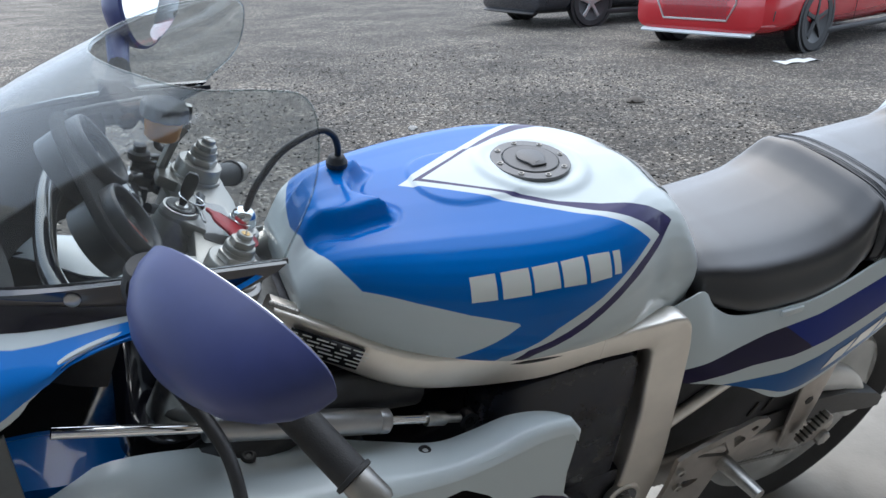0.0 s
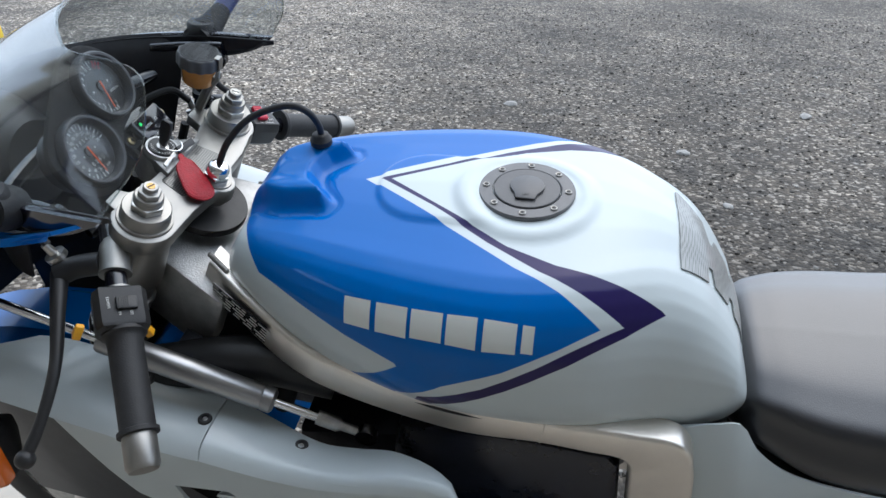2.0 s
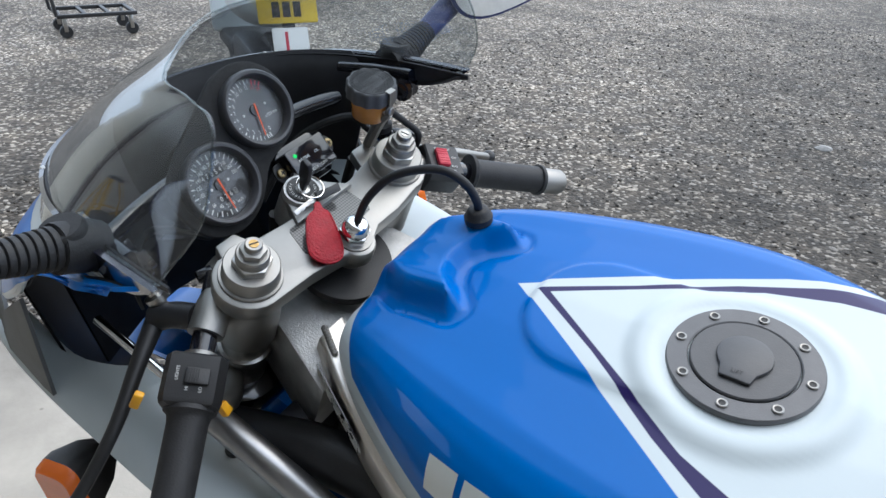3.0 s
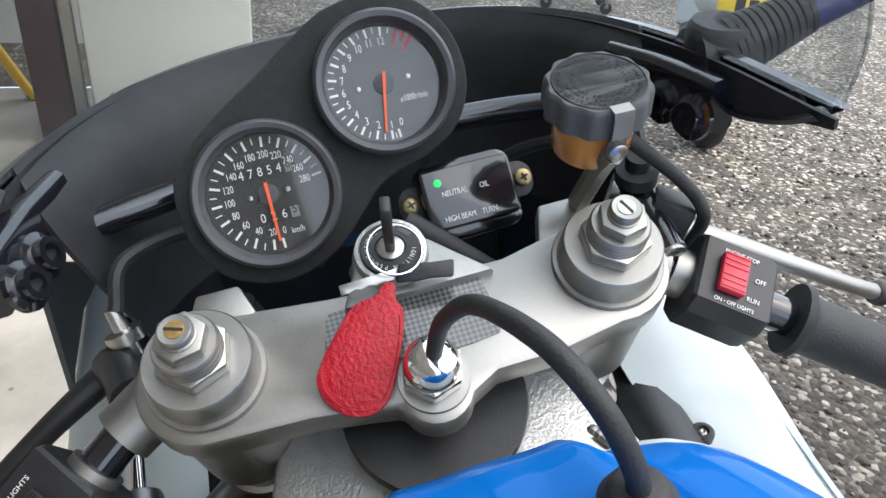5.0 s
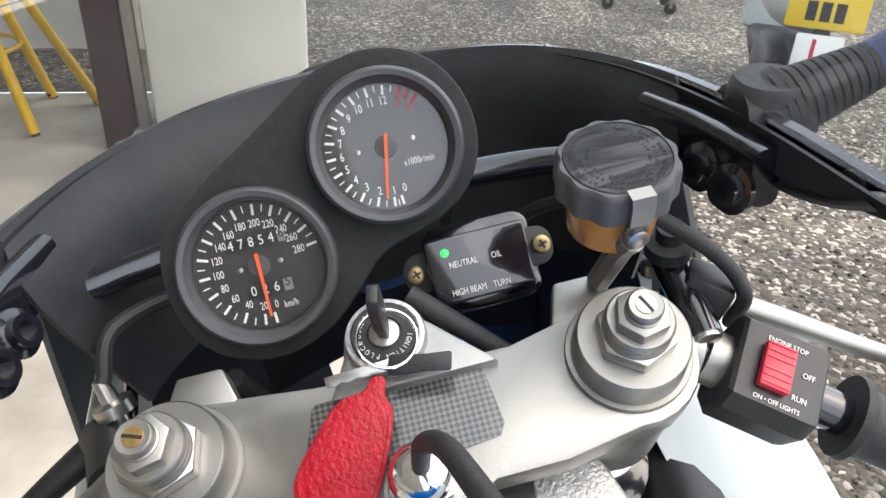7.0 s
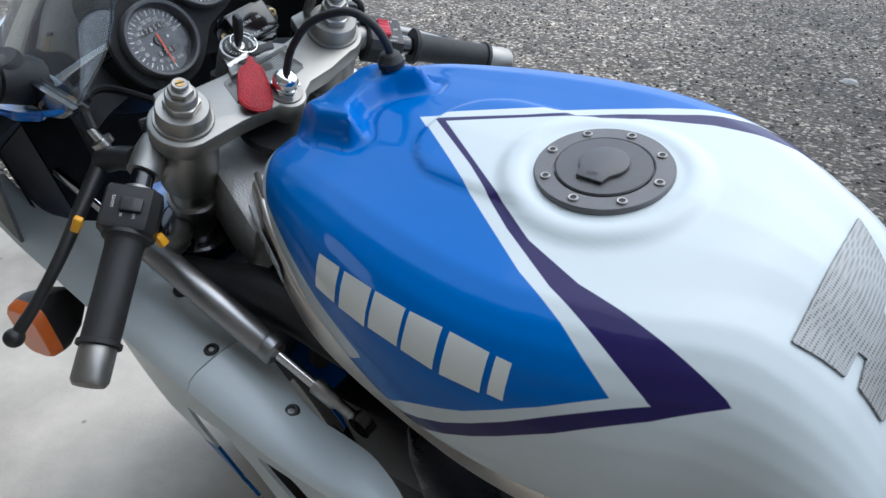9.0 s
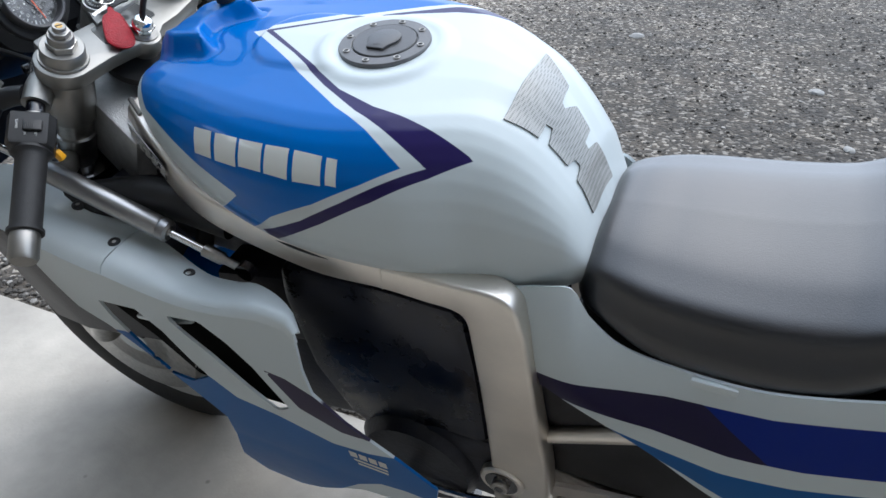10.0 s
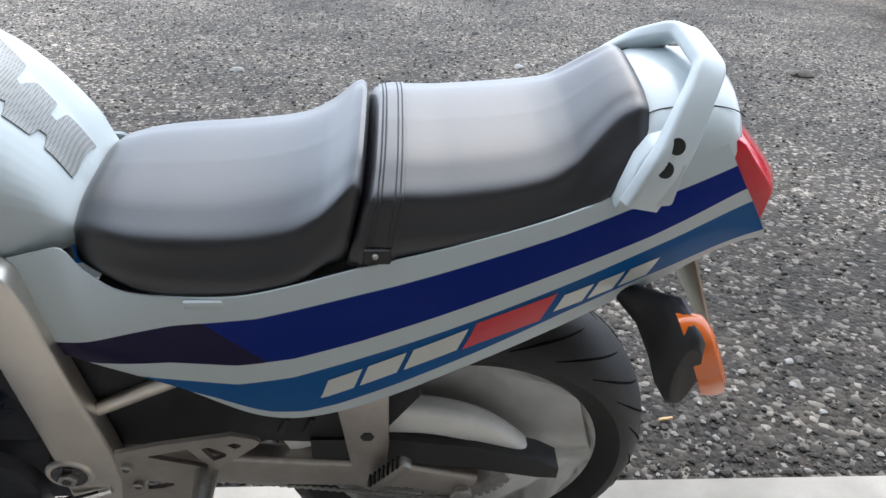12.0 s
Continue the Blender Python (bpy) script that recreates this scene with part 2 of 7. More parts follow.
# the place: a gravel yard before a garage doorway with a concrete floor
def speckle(name, cols, scale, rough=0.9, bump=0.4, big=0.8, wet=0.0):
    m = bpy.data.materials.new(name)
    m.use_nodes = True
    nt = m.node_tree
    p = nt.nodes["Principled BSDF"]
    p.inputs["Roughness"].default_value = rough
    tc = nt.nodes.new("ShaderNodeTexCoord")
    v = nt.nodes.new("ShaderNodeTexVoronoi")
    v.inputs["Scale"].default_value = scale
    nt.links.new(tc.outputs["Object"], v.inputs["Vector"])
    sep = nt.nodes.new("ShaderNodeSeparateColor")
    nt.links.new(v.outputs["Color"], sep.inputs[0])
    ramp = nt.nodes.new("ShaderNodeValToRGB")
    el = ramp.color_ramp.elements
    el[0].position, el[0].color = 0.0, (*cols[0], 1)
    el[1].position, el[1].color = 1.0, (*cols[-1], 1)
    for i, c in enumerate(cols[1:-1]):
        e = el.new((i + 1) / (len(cols) - 1) * 0.95)
        e.color = (*c, 1)
    nt.links.new(sep.outputs[0], ramp.inputs[0])
    n = nt.nodes.new("ShaderNodeTexNoise")
    n.inputs["Scale"].default_value = big
    n.inputs["Detail"].default_value = 5
    nt.links.new(tc.outputs["Object"], n.inputs["Vector"])
    r = nt.nodes.new("ShaderNodeMapRange")
    r.inputs[1].default_value, r.inputs[2].default_value = 0.35, 0.65
    r.inputs[3].default_value, r.inputs[4].default_value = 0.6, 1.25
    nt.links.new(n.outputs["Fac"], r.inputs[0])
    mx = nt.nodes.new("ShaderNodeMixRGB")
    mx.blend_type = "MULTIPLY"
    mx.inputs[0].default_value = 1
    nt.links.new(ramp.outputs[0], mx.inputs[1])
    nt.links.new(r.outputs[0], mx.inputs[2])
    # clumps of dust and damp, warmer and cooler
    n2 = nt.nodes.new("ShaderNodeTexNoise")
    n2.inputs["Scale"].default_value, n2.inputs["Detail"].default_value, n2.inputs["Roughness"].default_value = 5.5, 7, 0.7
    nt.links.new(tc.outputs["Object"], n2.inputs["Vector"])
    r2 = nt.nodes.new("ShaderNodeValToRGB")
    r2.color_ramp.elements[0].position, r2.color_ramp.elements[0].color = 0.34, (0.62, 0.62, 0.64, 1)
    r2.color_ramp.elements[1].position, r2.color_ramp.elements[1].color = 0.66, (1.34, 1.28, 1.20, 1)
    nt.links.new(n2.outputs["Fac"], r2.inputs[0])
    m2 = nt.nodes.new("ShaderNodeMixRGB")
    m2.blend_type = "MULTIPLY"
    m2.inputs[0].default_value = 1
    nt.links.new(mx.outputs[0], m2.inputs[1])
    nt.links.new(r2.outputs[0], m2.inputs[2])
    # a darker strip along the floor, and a paler patch to the west
    sx = nt.nodes.new("ShaderNodeSeparateXYZ")
    nt.links.new(tc.outputs["Object"], sx.inputs[0])
    wob = nt.nodes.new("ShaderNodeMath")
    wob.operation = "MULTIPLY_ADD"
    wob.inputs[1].default_value = 2.2
    nt.links.new(n.outputs["Fac"], wob.inputs[0])
    nt.links.new(sx.outputs["Y"], wob.inputs[2])
    strip = nt.nodes.new("ShaderNodeMapRange")
    strip.interpolation_type = "SMOOTHSTEP"
    strip.inputs[1].default_value, strip.inputs[2].default_value = 1.6, 4.2
    strip.inputs[3].default_value, strip.inputs[4].default_value = 0.70, 0.98
    nt.links.new(wob.outputs[0], strip.inputs[0])
    wob2 = nt.nodes.new("ShaderNodeMath")
    wob2.operation = "MULTIPLY_ADD"
    wob2.inputs[1].default_value = 1.6
    nt.links.new(n.outputs["Fac"], wob2.inputs[0])
    nt.links.new(sx.outputs["X"], wob2.inputs[2])
    west = nt.nodes.new("ShaderNodeMapRange")
    west.interpolation_type = "SMOOTHSTEP"
    west.inputs[1].default_value, west.inputs[2].default_value = -1.6, 0.4
    west.inputs[3].default_value, west.inputs[4].default_value = 1.75, 1.0
    nt.links.new(wob2.outputs[0], west.inputs[0])
    both_ = nt.nodes.new("ShaderNodeMath")
    both_.operation = "MULTIPLY"
    nt.links.new(strip.outputs[0], both_.inputs[0])
    nt.links.new(west.outputs[0], both_.inputs[1])
    m3 = nt.nodes.new("ShaderNodeMixRGB")
    m3.blend_type = "MULTIPLY"
    m3.inputs[0].default_value = 1
    nt.links.new(m2.outputs[0], m3.inputs[1])
    nt.links.new(both_.outputs[0], m3.inputs[2])
    nt.links.new(m3.outputs[0], p.inputs["Base Color"])
    b = nt.nodes.new("ShaderNodeBump")
    b.inputs["Strength"].default_value = bump
    b.inputs["Distance"].default_value = 0.02
    b.invert = True
    nt.links.new(v.outputs["Distance"], b.inputs["Height"])
    nt.links.new(b.outputs[0], p.inputs["Normal"])
    return m


M_gravel = speckle("gravel", [(0.029, 0.0245, 0.0195), (0.041, 0.035, 0.028), (0.056, 0.048, 0.039), (0.072, 0.062, 0.050), (0.096, 0.084, 0.069), (0.34, 0.315, 0.275)], 62, big=0.9)
M_concrete = mat("concrete", (0.37, 0.338, 0.29), 0.8, vary=0.16, noise_scale=4, bump=0.35, bump_scale=130)
cnt = M_concrete.node_tree
ctc = cnt.nodes.new("ShaderNodeTexCoord")
stain, spot = cnt.nodes.new("ShaderNodeTexNoise"), cnt.nodes.new("ShaderNodeTexVoronoi")
stain.inputs["Scale"].default_value, stain.inputs["Detail"].default_value = 1.3, 8
spot.inputs["Scale"].default_value = 9
sr, pr = cnt.nodes.new("ShaderNodeMapRange"), cnt.nodes.new("ShaderNodeMapRange")
sr.inputs[1].default_value, sr.inputs[2].default_value, sr.inputs[3].default_value, sr.inputs[4].default_value = 0.40, 0.60, 1.15, 0.66
pr.inputs[1].default_value, pr.inputs[2].default_value, pr.inputs[3].default_value, pr.inputs[4].default_value = 0.03, 0.07, 0.45, 1.0
sm, pm = cnt.nodes.new("ShaderNodeMixRGB"), cnt.nodes.new("ShaderNodeMixRGB")
sm.blend_type = pm.blend_type = "MULTIPLY"
sm.inputs[0].default_value = pm.inputs[0].default_value = 1
old = cnt.nodes["Principled BSDF"].inputs["Base Color"].links[0].from_socket
for nd in (stain, spot):
    cnt.links.new(ctc.outputs["Object"], nd.inputs["Vector"])
cnt.links.new(stain.outputs["Fac"], sr.inputs[0])
cnt.links.new(spot.outputs["Distance"], pr.inputs[0])
cnt.links.new(old, sm.inputs[1])
cnt.links.new(sr.outputs[0], sm.inputs[2])
cnt.links.new(sm.outputs[0], pm.inputs[1])
cnt.links.new(pr.outputs[0], pm.inputs[2])
cnt.links.new(pm.outputs[0], cnt.nodes["Principled BSDF"].inputs["Base Color"])
M_plaster = mat("cream_render", (0.82, 0.79, 0.69), 0.75, vary=0.05, noise_scale=3, bump=0.15, bump_scale=60)
# white picked to throw light back onto the bike's near side
M_bounce_white = mat("bounce_white", (0.80, 0.79, 0.76), 0.85, vary=0.2, noise_scale=2, bump=0.3, bump_scale=40)

EDGE_Y = 0.085        # where the concrete ends and the gravel begins
bm = bmesh.new()
ys = [EDGE_Y - 0.02, 0.6, 1.2, 2, 3, 4.5, 7, 11, 18, 30, 60, 200, 900]
xs = [-900, -200, -60, -30, -16, -9, -6, -4, -3, -2, -1, 0, 1, 2, 3, 4, 6, 9, 14, 22, 40, 90, 300, 900]
grid(bm, [[(x, y, 0.0) for x in xs] for y in ys])
gx = [-900, -60, -12, -6, -4.5, -3.72]
grid(bm, [[(x, y, 0.0) for x in gx] for y in (-900, -60, -12, -3, EDGE_Y - 0.02)])
ground = tagged(obj("ground", bm, M_gravel, smooth=False), "grey gravel yard of loose stone chips and dust", "gravel", kind="structure")

floor = tagged(obj("floor", box((13.0, 7.0 + EDGE_Y, 0.2), Matrix.Translation((2.8, EDGE_Y / 2 - 3.5, -0.096)), 0.008), M_concrete), "pale worn concrete garage floor", "floor", kind="structure")
wall_front = tagged(obj("wall_front_west", box((0.5, 0.608, 3.2), Matrix.Translation((-3.25, -0.519, 1.6)), 0.02), M_plaster), "cream rendered masonry pier beside the doorway", "wall", kind="structure")
# walls and ceiling added out of view, white so they bounce light
wall_w = tagged(obj("wall_west", box((0.25, 6.2, 3.2), Matrix.Translation((-4.6, -4.0, 1.6))), M_bounce_white), "added side wall of the garage, white to bounce light", "wall", kind="structure")
wall_n = tagged(obj("wall_back", box((14.0, 0.25, 3.2), Matrix.Translation((2.3, -7.1, 1.6))), M_bounce_white), "added unseen back wall of the garage, white to bounce light", "wall", kind="structure")
wall_e = tagged(obj("wall_east", box((0.25, 6.6, 3.2), Matrix.Translation((9.2, -3.5, 1.6))), M_bounce_white), "added unseen end wall of the garage, white to bounce light", "wall", kind="structure")
ceiling = tagged(obj("ceiling", box((14.0, 6.25, 0.2), Matrix.Translation((2.3, -4.045, 3.3))), M_bounce_white), "unseen flat ceiling of the garage, white to bounce light", "ceiling", kind="structure")


# the motorcycle, built upright about its own middle plane (x back, y to its right) and leant on its side stand
bike = thing("motorcycle", "blue and white sports motorcycle leaning on its side stand", "motorcycle")
bike.matrix_world = pose(0, 0, 0, LEAN_DEG, 0, 0)


# fuel tank ---------------------------------------------------------------
def lerp(x, xs, vs):
    return float(np.interp(x, xs, vs))


def smooth_lerp(x, xs, vs):
    """Interpolation with eased slopes through the given values."""
    i = max(0, min(len(xs) - 2, int(np.searchsorted(xs, x)) - 1))
    h = xs[i + 1] - xs[i]
    t = min(max((x - xs[i]) / h, 0), 1)

    def slope(k):
        if k == 0 or k == len(xs) - 1:
            return 0.0 if k else (vs[1] - vs[0]) / (xs[1] - xs[0])
        return (vs[k + 1] - vs[k - 1]) / (xs[k + 1] - xs[k - 1])
    a, b = slope(i) * h, slope(i + 1) * h
    return (2 * t ** 3 - 3 * t * t + 1) * vs[i] + (t ** 3 - 2 * t * t + t) * a + (3 * t * t - 2 * t ** 3) * vs[i + 1] + (t ** 3 - t * t) * b


TX = [-0.325, -0.30, -0.26, -0.18, -0.08, 0.00, 0.08, 0.14, 0.19, 0.235, 0.27]
T_TOP = [0.940, 0.975, 0.990, 0.996, 0.998, 0.998, 0.997, 0.988, 0.958, 0.895, 0.820]
T_FLAT = [0.055, 0.065, 0.075, 0.085, 0.100, 0.104, 0.084, 0.052, 0.042, 0.034, 0.030]
T_WIDE = [0.085, 0.105, 0.130, 0.165, 0.190, 0.192, 0.172, 0.144, 0.126, 0.107, 0.085]
T_WIDEZ = [0.905, 0.915, 0.915, 0.905, 0.890, 0.885, 0.872, 0.862, 0.850, 0.838, 0.805]
T_LOWY = [0.075, 0.090, 0.110, 0.142, 0.163, 0.163, 0.150, 0.133, 0.118, 0.100, 0.078]
T_LOWZ = [0.893, 0.878, 0.850, 0.837, 0.826, 0.818, 0.805, 0.797, 0.793, 0.792, 0.795]


def tank_half(x, n=40):
    """Half a cross-section of the tank, from the middle of the top out and down to the lower edge."""
    zt, f, wd, wz, ly, lz = (smooth_lerp(x, TX, v) for v in (T_TOP, T_FLAT, T_WIDE, T_WIDEZ, T_LOWY, T_LOWZ))
    crown = 0.006
    pts = [(0, zt), (f * 0.5, zt - crown * 0.3), (f, zt - crown)]
    top = zt - crown
    for k in range(1, 9):
        a = k / 8 * math.pi / 2
        e = 0.78
        pts.append((f + (wd - f) * math.sin(a) ** e, wz + (top - wz) * math.cos(a) ** e))
    for k in range(1, 6):
        a = k / 5
        pts.append((wd + (ly - wd) * a ** 1.8, wz + (lz - wz) * a))
    P = [Vector((0, y, z)) for y, z in pts]
    L = [0.0]
    for a, b in zip(P, P[1:]):
        L.append(L[-1] + (b - a).length)
    out = []
    for k in range(n + 1):
        s = L[-1] * k / n
        y = float(np.interp(s, L, [p.y for p in P]))
        z = float(np.interp(s, L, [p.z for p in P]))
        out.append((y, z, s))
    return out


def bump_step(d, w):
    """0 outside to 1 inside, over a width w."""
    t = min(max(0.5 - d / w, 0), 1)
    return t * t * (3 - 2 * t)


def box_d(x, y, cx, cy, hx, hy, r):
    qx, qy = abs(x - cx) - hx + r, abs(y - cy) - hy + r
    return math.hypot(max(qx, 0), max(qy, 0)) + min(max(qx, qy), 0) - r


RIDGE = [(-0.40, -0.01), (-0.238, -0.01), (-0.237, 0.010), (-0.229, 0.027), (-0.216, 0.040), (-0.210, 0.047), (-0.213, 0.054), (-0.258, 0.056), (-0.274, 0.050), (-0.290, 0.041), (-0.40, 0.034)]


def tank_relief(x, y):
    """Height added to the top of the tank: the boomerang ridge that carries the breather, the crease and the dish round the cap."""
    a = abs(y)
    h = 0.0
    if x < -0.17:
        d = poly_d((x, a), RIDGE)
        h = (0.0215 - 0.004 * bump_step(a - 0.028, 0.03)) * bump_step(d + 0.001, 0.015) * min(1, max(0, (x + 0.335) / 0.05))
        h -= 0.0035 * bump_step(abs(d - 0.0115) - 0.0015, 0.009)
    r = math.hypot(x, y)
    h += 0.005 * bump_step(r - 0.076, 0.014) - 0.002 * bump_step(r - 0.060, 0.008)
    h += 0.0035 * bump_step(box_d(x, a, -0.050, 0.0, 0.112, 0.062, 0.055), 0.007) * bump_step(x + 0.040, 0.05)
    return h


def poly_d(p, poly):
    """Signed distance to a polygon, inside below zero."""
    x, y = p
    d, s = 1e9, 1
    n = len(poly)
    for i in range(n):
        ax, ay = poly[i]
        bx, by = poly[(i + 1) % n]
        ex, ey, wx, wy = bx - ax, by - ay, x - ax, y - ay
        t = min(max((wx * ex + wy * ey) / (ex * ex + ey * ey), 0), 1)
        d = min(d, math.hypot(wx - ex * t, wy - ey * t))
        if (ay > y) != (by > y) and x < ex * (y - ay) / (ey + 1e-12) + ax:
            s = -s
    return d * s


def tank_s(x, y, z):
    """How far down from the middle of the top a point of the tank's side lies."""
    return min(tank_half(max(x, -0.325), 160), key=lambda p: (p[0] - y) ** 2 + (p[1] - z) ** 2)[2]


def on_tank(pts):
    return [(x, tank_s(x, y, z)) for x, y, z in pts]


# edges of the painted areas, from the tip on the middle line round to the lower edge
E_BLUE = on_tank([(-0.180, 0, 1.0), (-0.117, 0.040, 0.996), (-0.052, 0.082, 0.993), (0.0, 0.113, 0.990), (0.045, 0.132, 0.978), (0.088, 0.143, 0.955),
                  (0.050, 0.172, 0.946), (0.0, 0.190, 0.922), (-0.058, 0.192, 0.893), (-0.112, 0.170, 0.848)])
E_LINE = on_tank([(-0.162, 0, 1.0), (-0.094, 0.041, 0.996), (-0.030, 0.084, 0.993), (0.025, 0.116, 0.985), (0.060, 0.126, 0.975), (0.110, 0.134, 0.952),
                  (0.072, 0.166, 0.946), (0.030, 0.184, 0.926), (-0.018, 0.192, 0.899), (-0.085, 0.180, 0.862)])
E_NAVY = on_tank([(-0.150, 0, 1.0), (-0.071, 0.050, 0.996), (-0.010, 0.086, 0.993), (0.040, 0.105, 0.985), (0.090, 0.108, 0.972), (0.150, 0.106, 0.946),
                  (0.112, 0.142, 0.945), (0.060, 0.176, 0.928), (0.005, 0.191, 0.900), (-0.040, 0.190, 0.872), (-0.070, 0.178, 0.850)])
E_CREAM = on_tank([(-0.309, 0.020, 0.970), (-0.305, 0.045, 0.972), (-0.297, 0.072, 0.968), (-0.281, 0.100, 0.962), (-0.266, 0.122, 0.950), (-0.213, 0.150, 0.940), (-0.160, 0.170, 0.926), (-0.101, 0.188, 0.909), (-0.165, 0.156, 0.853)])
ends = lambda e: [(-0.40, -0.03), (e[0][0], -0.002)] + e + [(e[-1][0] - 0.02, 0.36), (-0.40, 0.36)]
TANK_BLUE, TANK_LINE, TANK_NAVY = ends(E_BLUE), ends(E_LINE), ends(E_NAVY)
TANK_CREAM = [(-0.40, -0.03), (-0.311, -0.03), (-0.311, 0.0)] + E_CREAM + [(-0.185, 0.36), (-0.40, 0.36)]


def paint_mix(name, layers, base=WHITE, rough=0.3, coat=0.32):
    """Gloss paint whose coloured areas follow the distance values stored on the mesh; later layers lie on top."""
    m = mat(name, base, rough, coat=coat, spec=0.06)
    nt = m.node_tree
    p = nt.nodes["Principled BSDF"]
    col = None
    for attr, color in layers:
        a = nt.nodes.new("ShaderNodeAttribute")
        a.attribute_name = attr
        r = nt.nodes.new("ShaderNodeMapRange")
        r.inputs[1].default_value, r.inputs[2].default_value = -0.0004, 0.0004
        r.inputs[3].default_value, r.inputs[4].default_value = 1, 0
        nt.links.new(a.outputs["Fac"], r.inputs[0])
        mx = nt.nodes.new("ShaderNodeMixRGB")
        nt.links.new(r.outputs[0], mx.inputs[0])
        if col is None:
            mx.inputs[1].default_value = (*base, 1)
        else:
            nt.links.new(col, mx.inputs[1])
        mx.inputs[2].default_value = (*color, 1)
        col = mx.outputs[0]
    nt.links.new(col, p.inputs["Base Color"])
    n = nt.nodes.new("ShaderNodeTexNoise")
    n.inputs["Scale"].default_value = 14
    r = nt.nodes.new("ShaderNodeMapRange")
    r.inputs[3].default_value, r.inputs[4].default_value = rough - 0.05, rough + 0.06
    nt.links.new(n.outputs["Fac"], r.inputs[0])
    nt.links.new(r.outputs[0], p.inputs["Roughness"])
    return m


def put_attr(ob, name, values):
    a = ob.data.attributes.new(name, "FLOAT", "POINT")
    a.data.foreach_set("value", values)


NX, NS = 230, 84
rows, dists = [], []
for i in range(NX + 1):
    x = -0.325 + 0.595 * i / NX
    half = tank_half(x, NS)
    row, dr = [], []
    for sgn, seq in ((1, half[::-1]), (-1, half[1:])):
        for y, z, s in seq:
            flat = min(max((z - 0.955) / 0.02, 0), 1)
            row.append((x, sgn * y, z + tank_relief(x, y) * flat))
            dr.append((x, s))
    rows.append(row)
    dists.append(dr)
bm = bmesh.new()
V = grid(bm, rows)
bm.faces.new([v for v in V[0]])
bm.faces.new([v for v in V[-1]])
M_tank = paint_mix("tank_paint", [("navy", NAVY), ("line", WHITE), ("blue", BLUE), ("cream", WHITE)])
tank = part("fuel_tank", bm, M_tank, bike, "blue and white fuel tank with navy arrow stripes", angle=50)
flat_d = [p for r in dists for p in r]
for nm, poly in (("blue", TANK_BLUE), ("line", TANK_LINE), ("navy", TANK_NAVY), ("cream", TANK_CREAM)):
    put_attr(tank, nm, [poly_d(p, poly) for p in flat_d])


# dark rubber seam along the lower edge of the tank
M_seam = mat("seam_rubber", (0.010, 0.010, 0.011), 0.6)
for sgn in (-1, 1):
    part("tank_seam", tube([(x, sgn * (tank_half(x, 20)[-1][0] - 0.001), tank_half(x, 20)[-1][1] - 0.002) for x in [-0.318 + 0.56 * k / 24 for k in range(25)]], 0.0036, 8, 60), M_seam, tank)


# seat ---------------------------------------------------------------------
def seat_section(x, zt, w, zc, zb, wb):
    """A ring: nearly flat padded top of half width w, a tight crease at height zc, a side sloping down to zb."""
    f = min(zt - zb, 0.085) / 0.085
    e = 0.012 * f
    half = [(0.0, zt), (0.55 * w, zt - 0.10 * (zt - zc)), (w - 0.030 * f, zt - 0.55 * (zt - zc)), (w - 0.010 * f, zc + 0.003 * f), (w, zc - 0.004 * f),
            (w + 0.30 * (wb - w), zc - e - 0.15 * (zc - zb)), (w + 0.75 * (wb - w) + 0.003 * f, zb + 0.35 * (zc - zb)), (wb, zb + 0.008 * f), (wb - 0.004, zb)]
    for _ in range(2):
        cut = [half[0]]
        for (y0, z0), (y1, z1) in zip(half, half[1:]):
            cut += [(0.75 * y0 + 0.25 * y1, 0.75 * z0 + 0.25 * z1), (0.25 * y0 + 0.75 * y1, 0.25 * z0 + 0.75 * z1)]
        half = cut + [half[-1]]
    # the joint between the two seats leans forward towards its foot
    lean = 0.26 * max(0.0, 1 - abs(x - 0.59) / 0.09)
    ring = [(x + lean * (z - 0.905), -y, z) for y, z in half[::-1]] + [(x + lean * (z - 0.905), y, z) for y, z in half[1:]]
    return ring


def seat_body(st, n=40):
    xs = [s[0] for s in st]
    rings = []
    for i in range(n):
        x = xs[0] + (xs[-1] - xs[0]) * i / (n - 1)
        v = [smooth_lerp(x, xs, [s[k] for s in st]) for k in range(1, 6)]
        rings.append(seat_section(x, *v))
    return loft(rings)


#            x     top   half width  crease  base   foot half width
rider = [(0.246, 0.800, 0.070, 0.792, 0.775, 0.080),
         (0.256, 0.834, 0.092, 0.820, 0.780, 0.104),
         (0.285, 0.845, 0.110, 0.830, 0.776, 0.124),
         (0.340, 0.848, 0.128, 0.832, 0.766, 0.145),
         (0.430, 0.854, 0.136, 0.836, 0.770, 0.155),
         (0.500, 0.868, 0.136, 0.848, 0.782, 0.155),
         (0.540, 0.884, 0.134, 0.868, 0.796, 0.150),
         (0.558, 0.900, 0.130, 0.886, 0.806, 0.146),
         (0.570, 0.915, 0.126, 0.900, 0.808, 0.144),
         (0.580, 0.918, 0.122, 0.902, 0.810, 0.142),
         (0.587, 0.906, 0.120, 0.892, 0.810, 0.138)]
pillion = [(0.590, 0.890, 0.124, 0.878, 0.808, 0.142),
           (0.598, 0.908, 0.130, 0.891, 0.810, 0.148),
           (0.680, 0.915, 0.131, 0.896, 0.832, 0.147),
           (0.775, 0.926, 0.123, 0.909, 0.848, 0.138),
           (0.812, 0.939, 0.109, 0.923, 0.866, 0.133),
           (0.832, 0.954, 0.097, 0.942, 0.878, 0.135),
           (0.857, 0.975, 0.084, 0.966, 0.905, 0.128),
           (0.878, 0.987, 0.082, 0.978, 0.925, 0.114),
           (0.888, 0.985, 0.080, 0.976, 0.935, 0.102)]
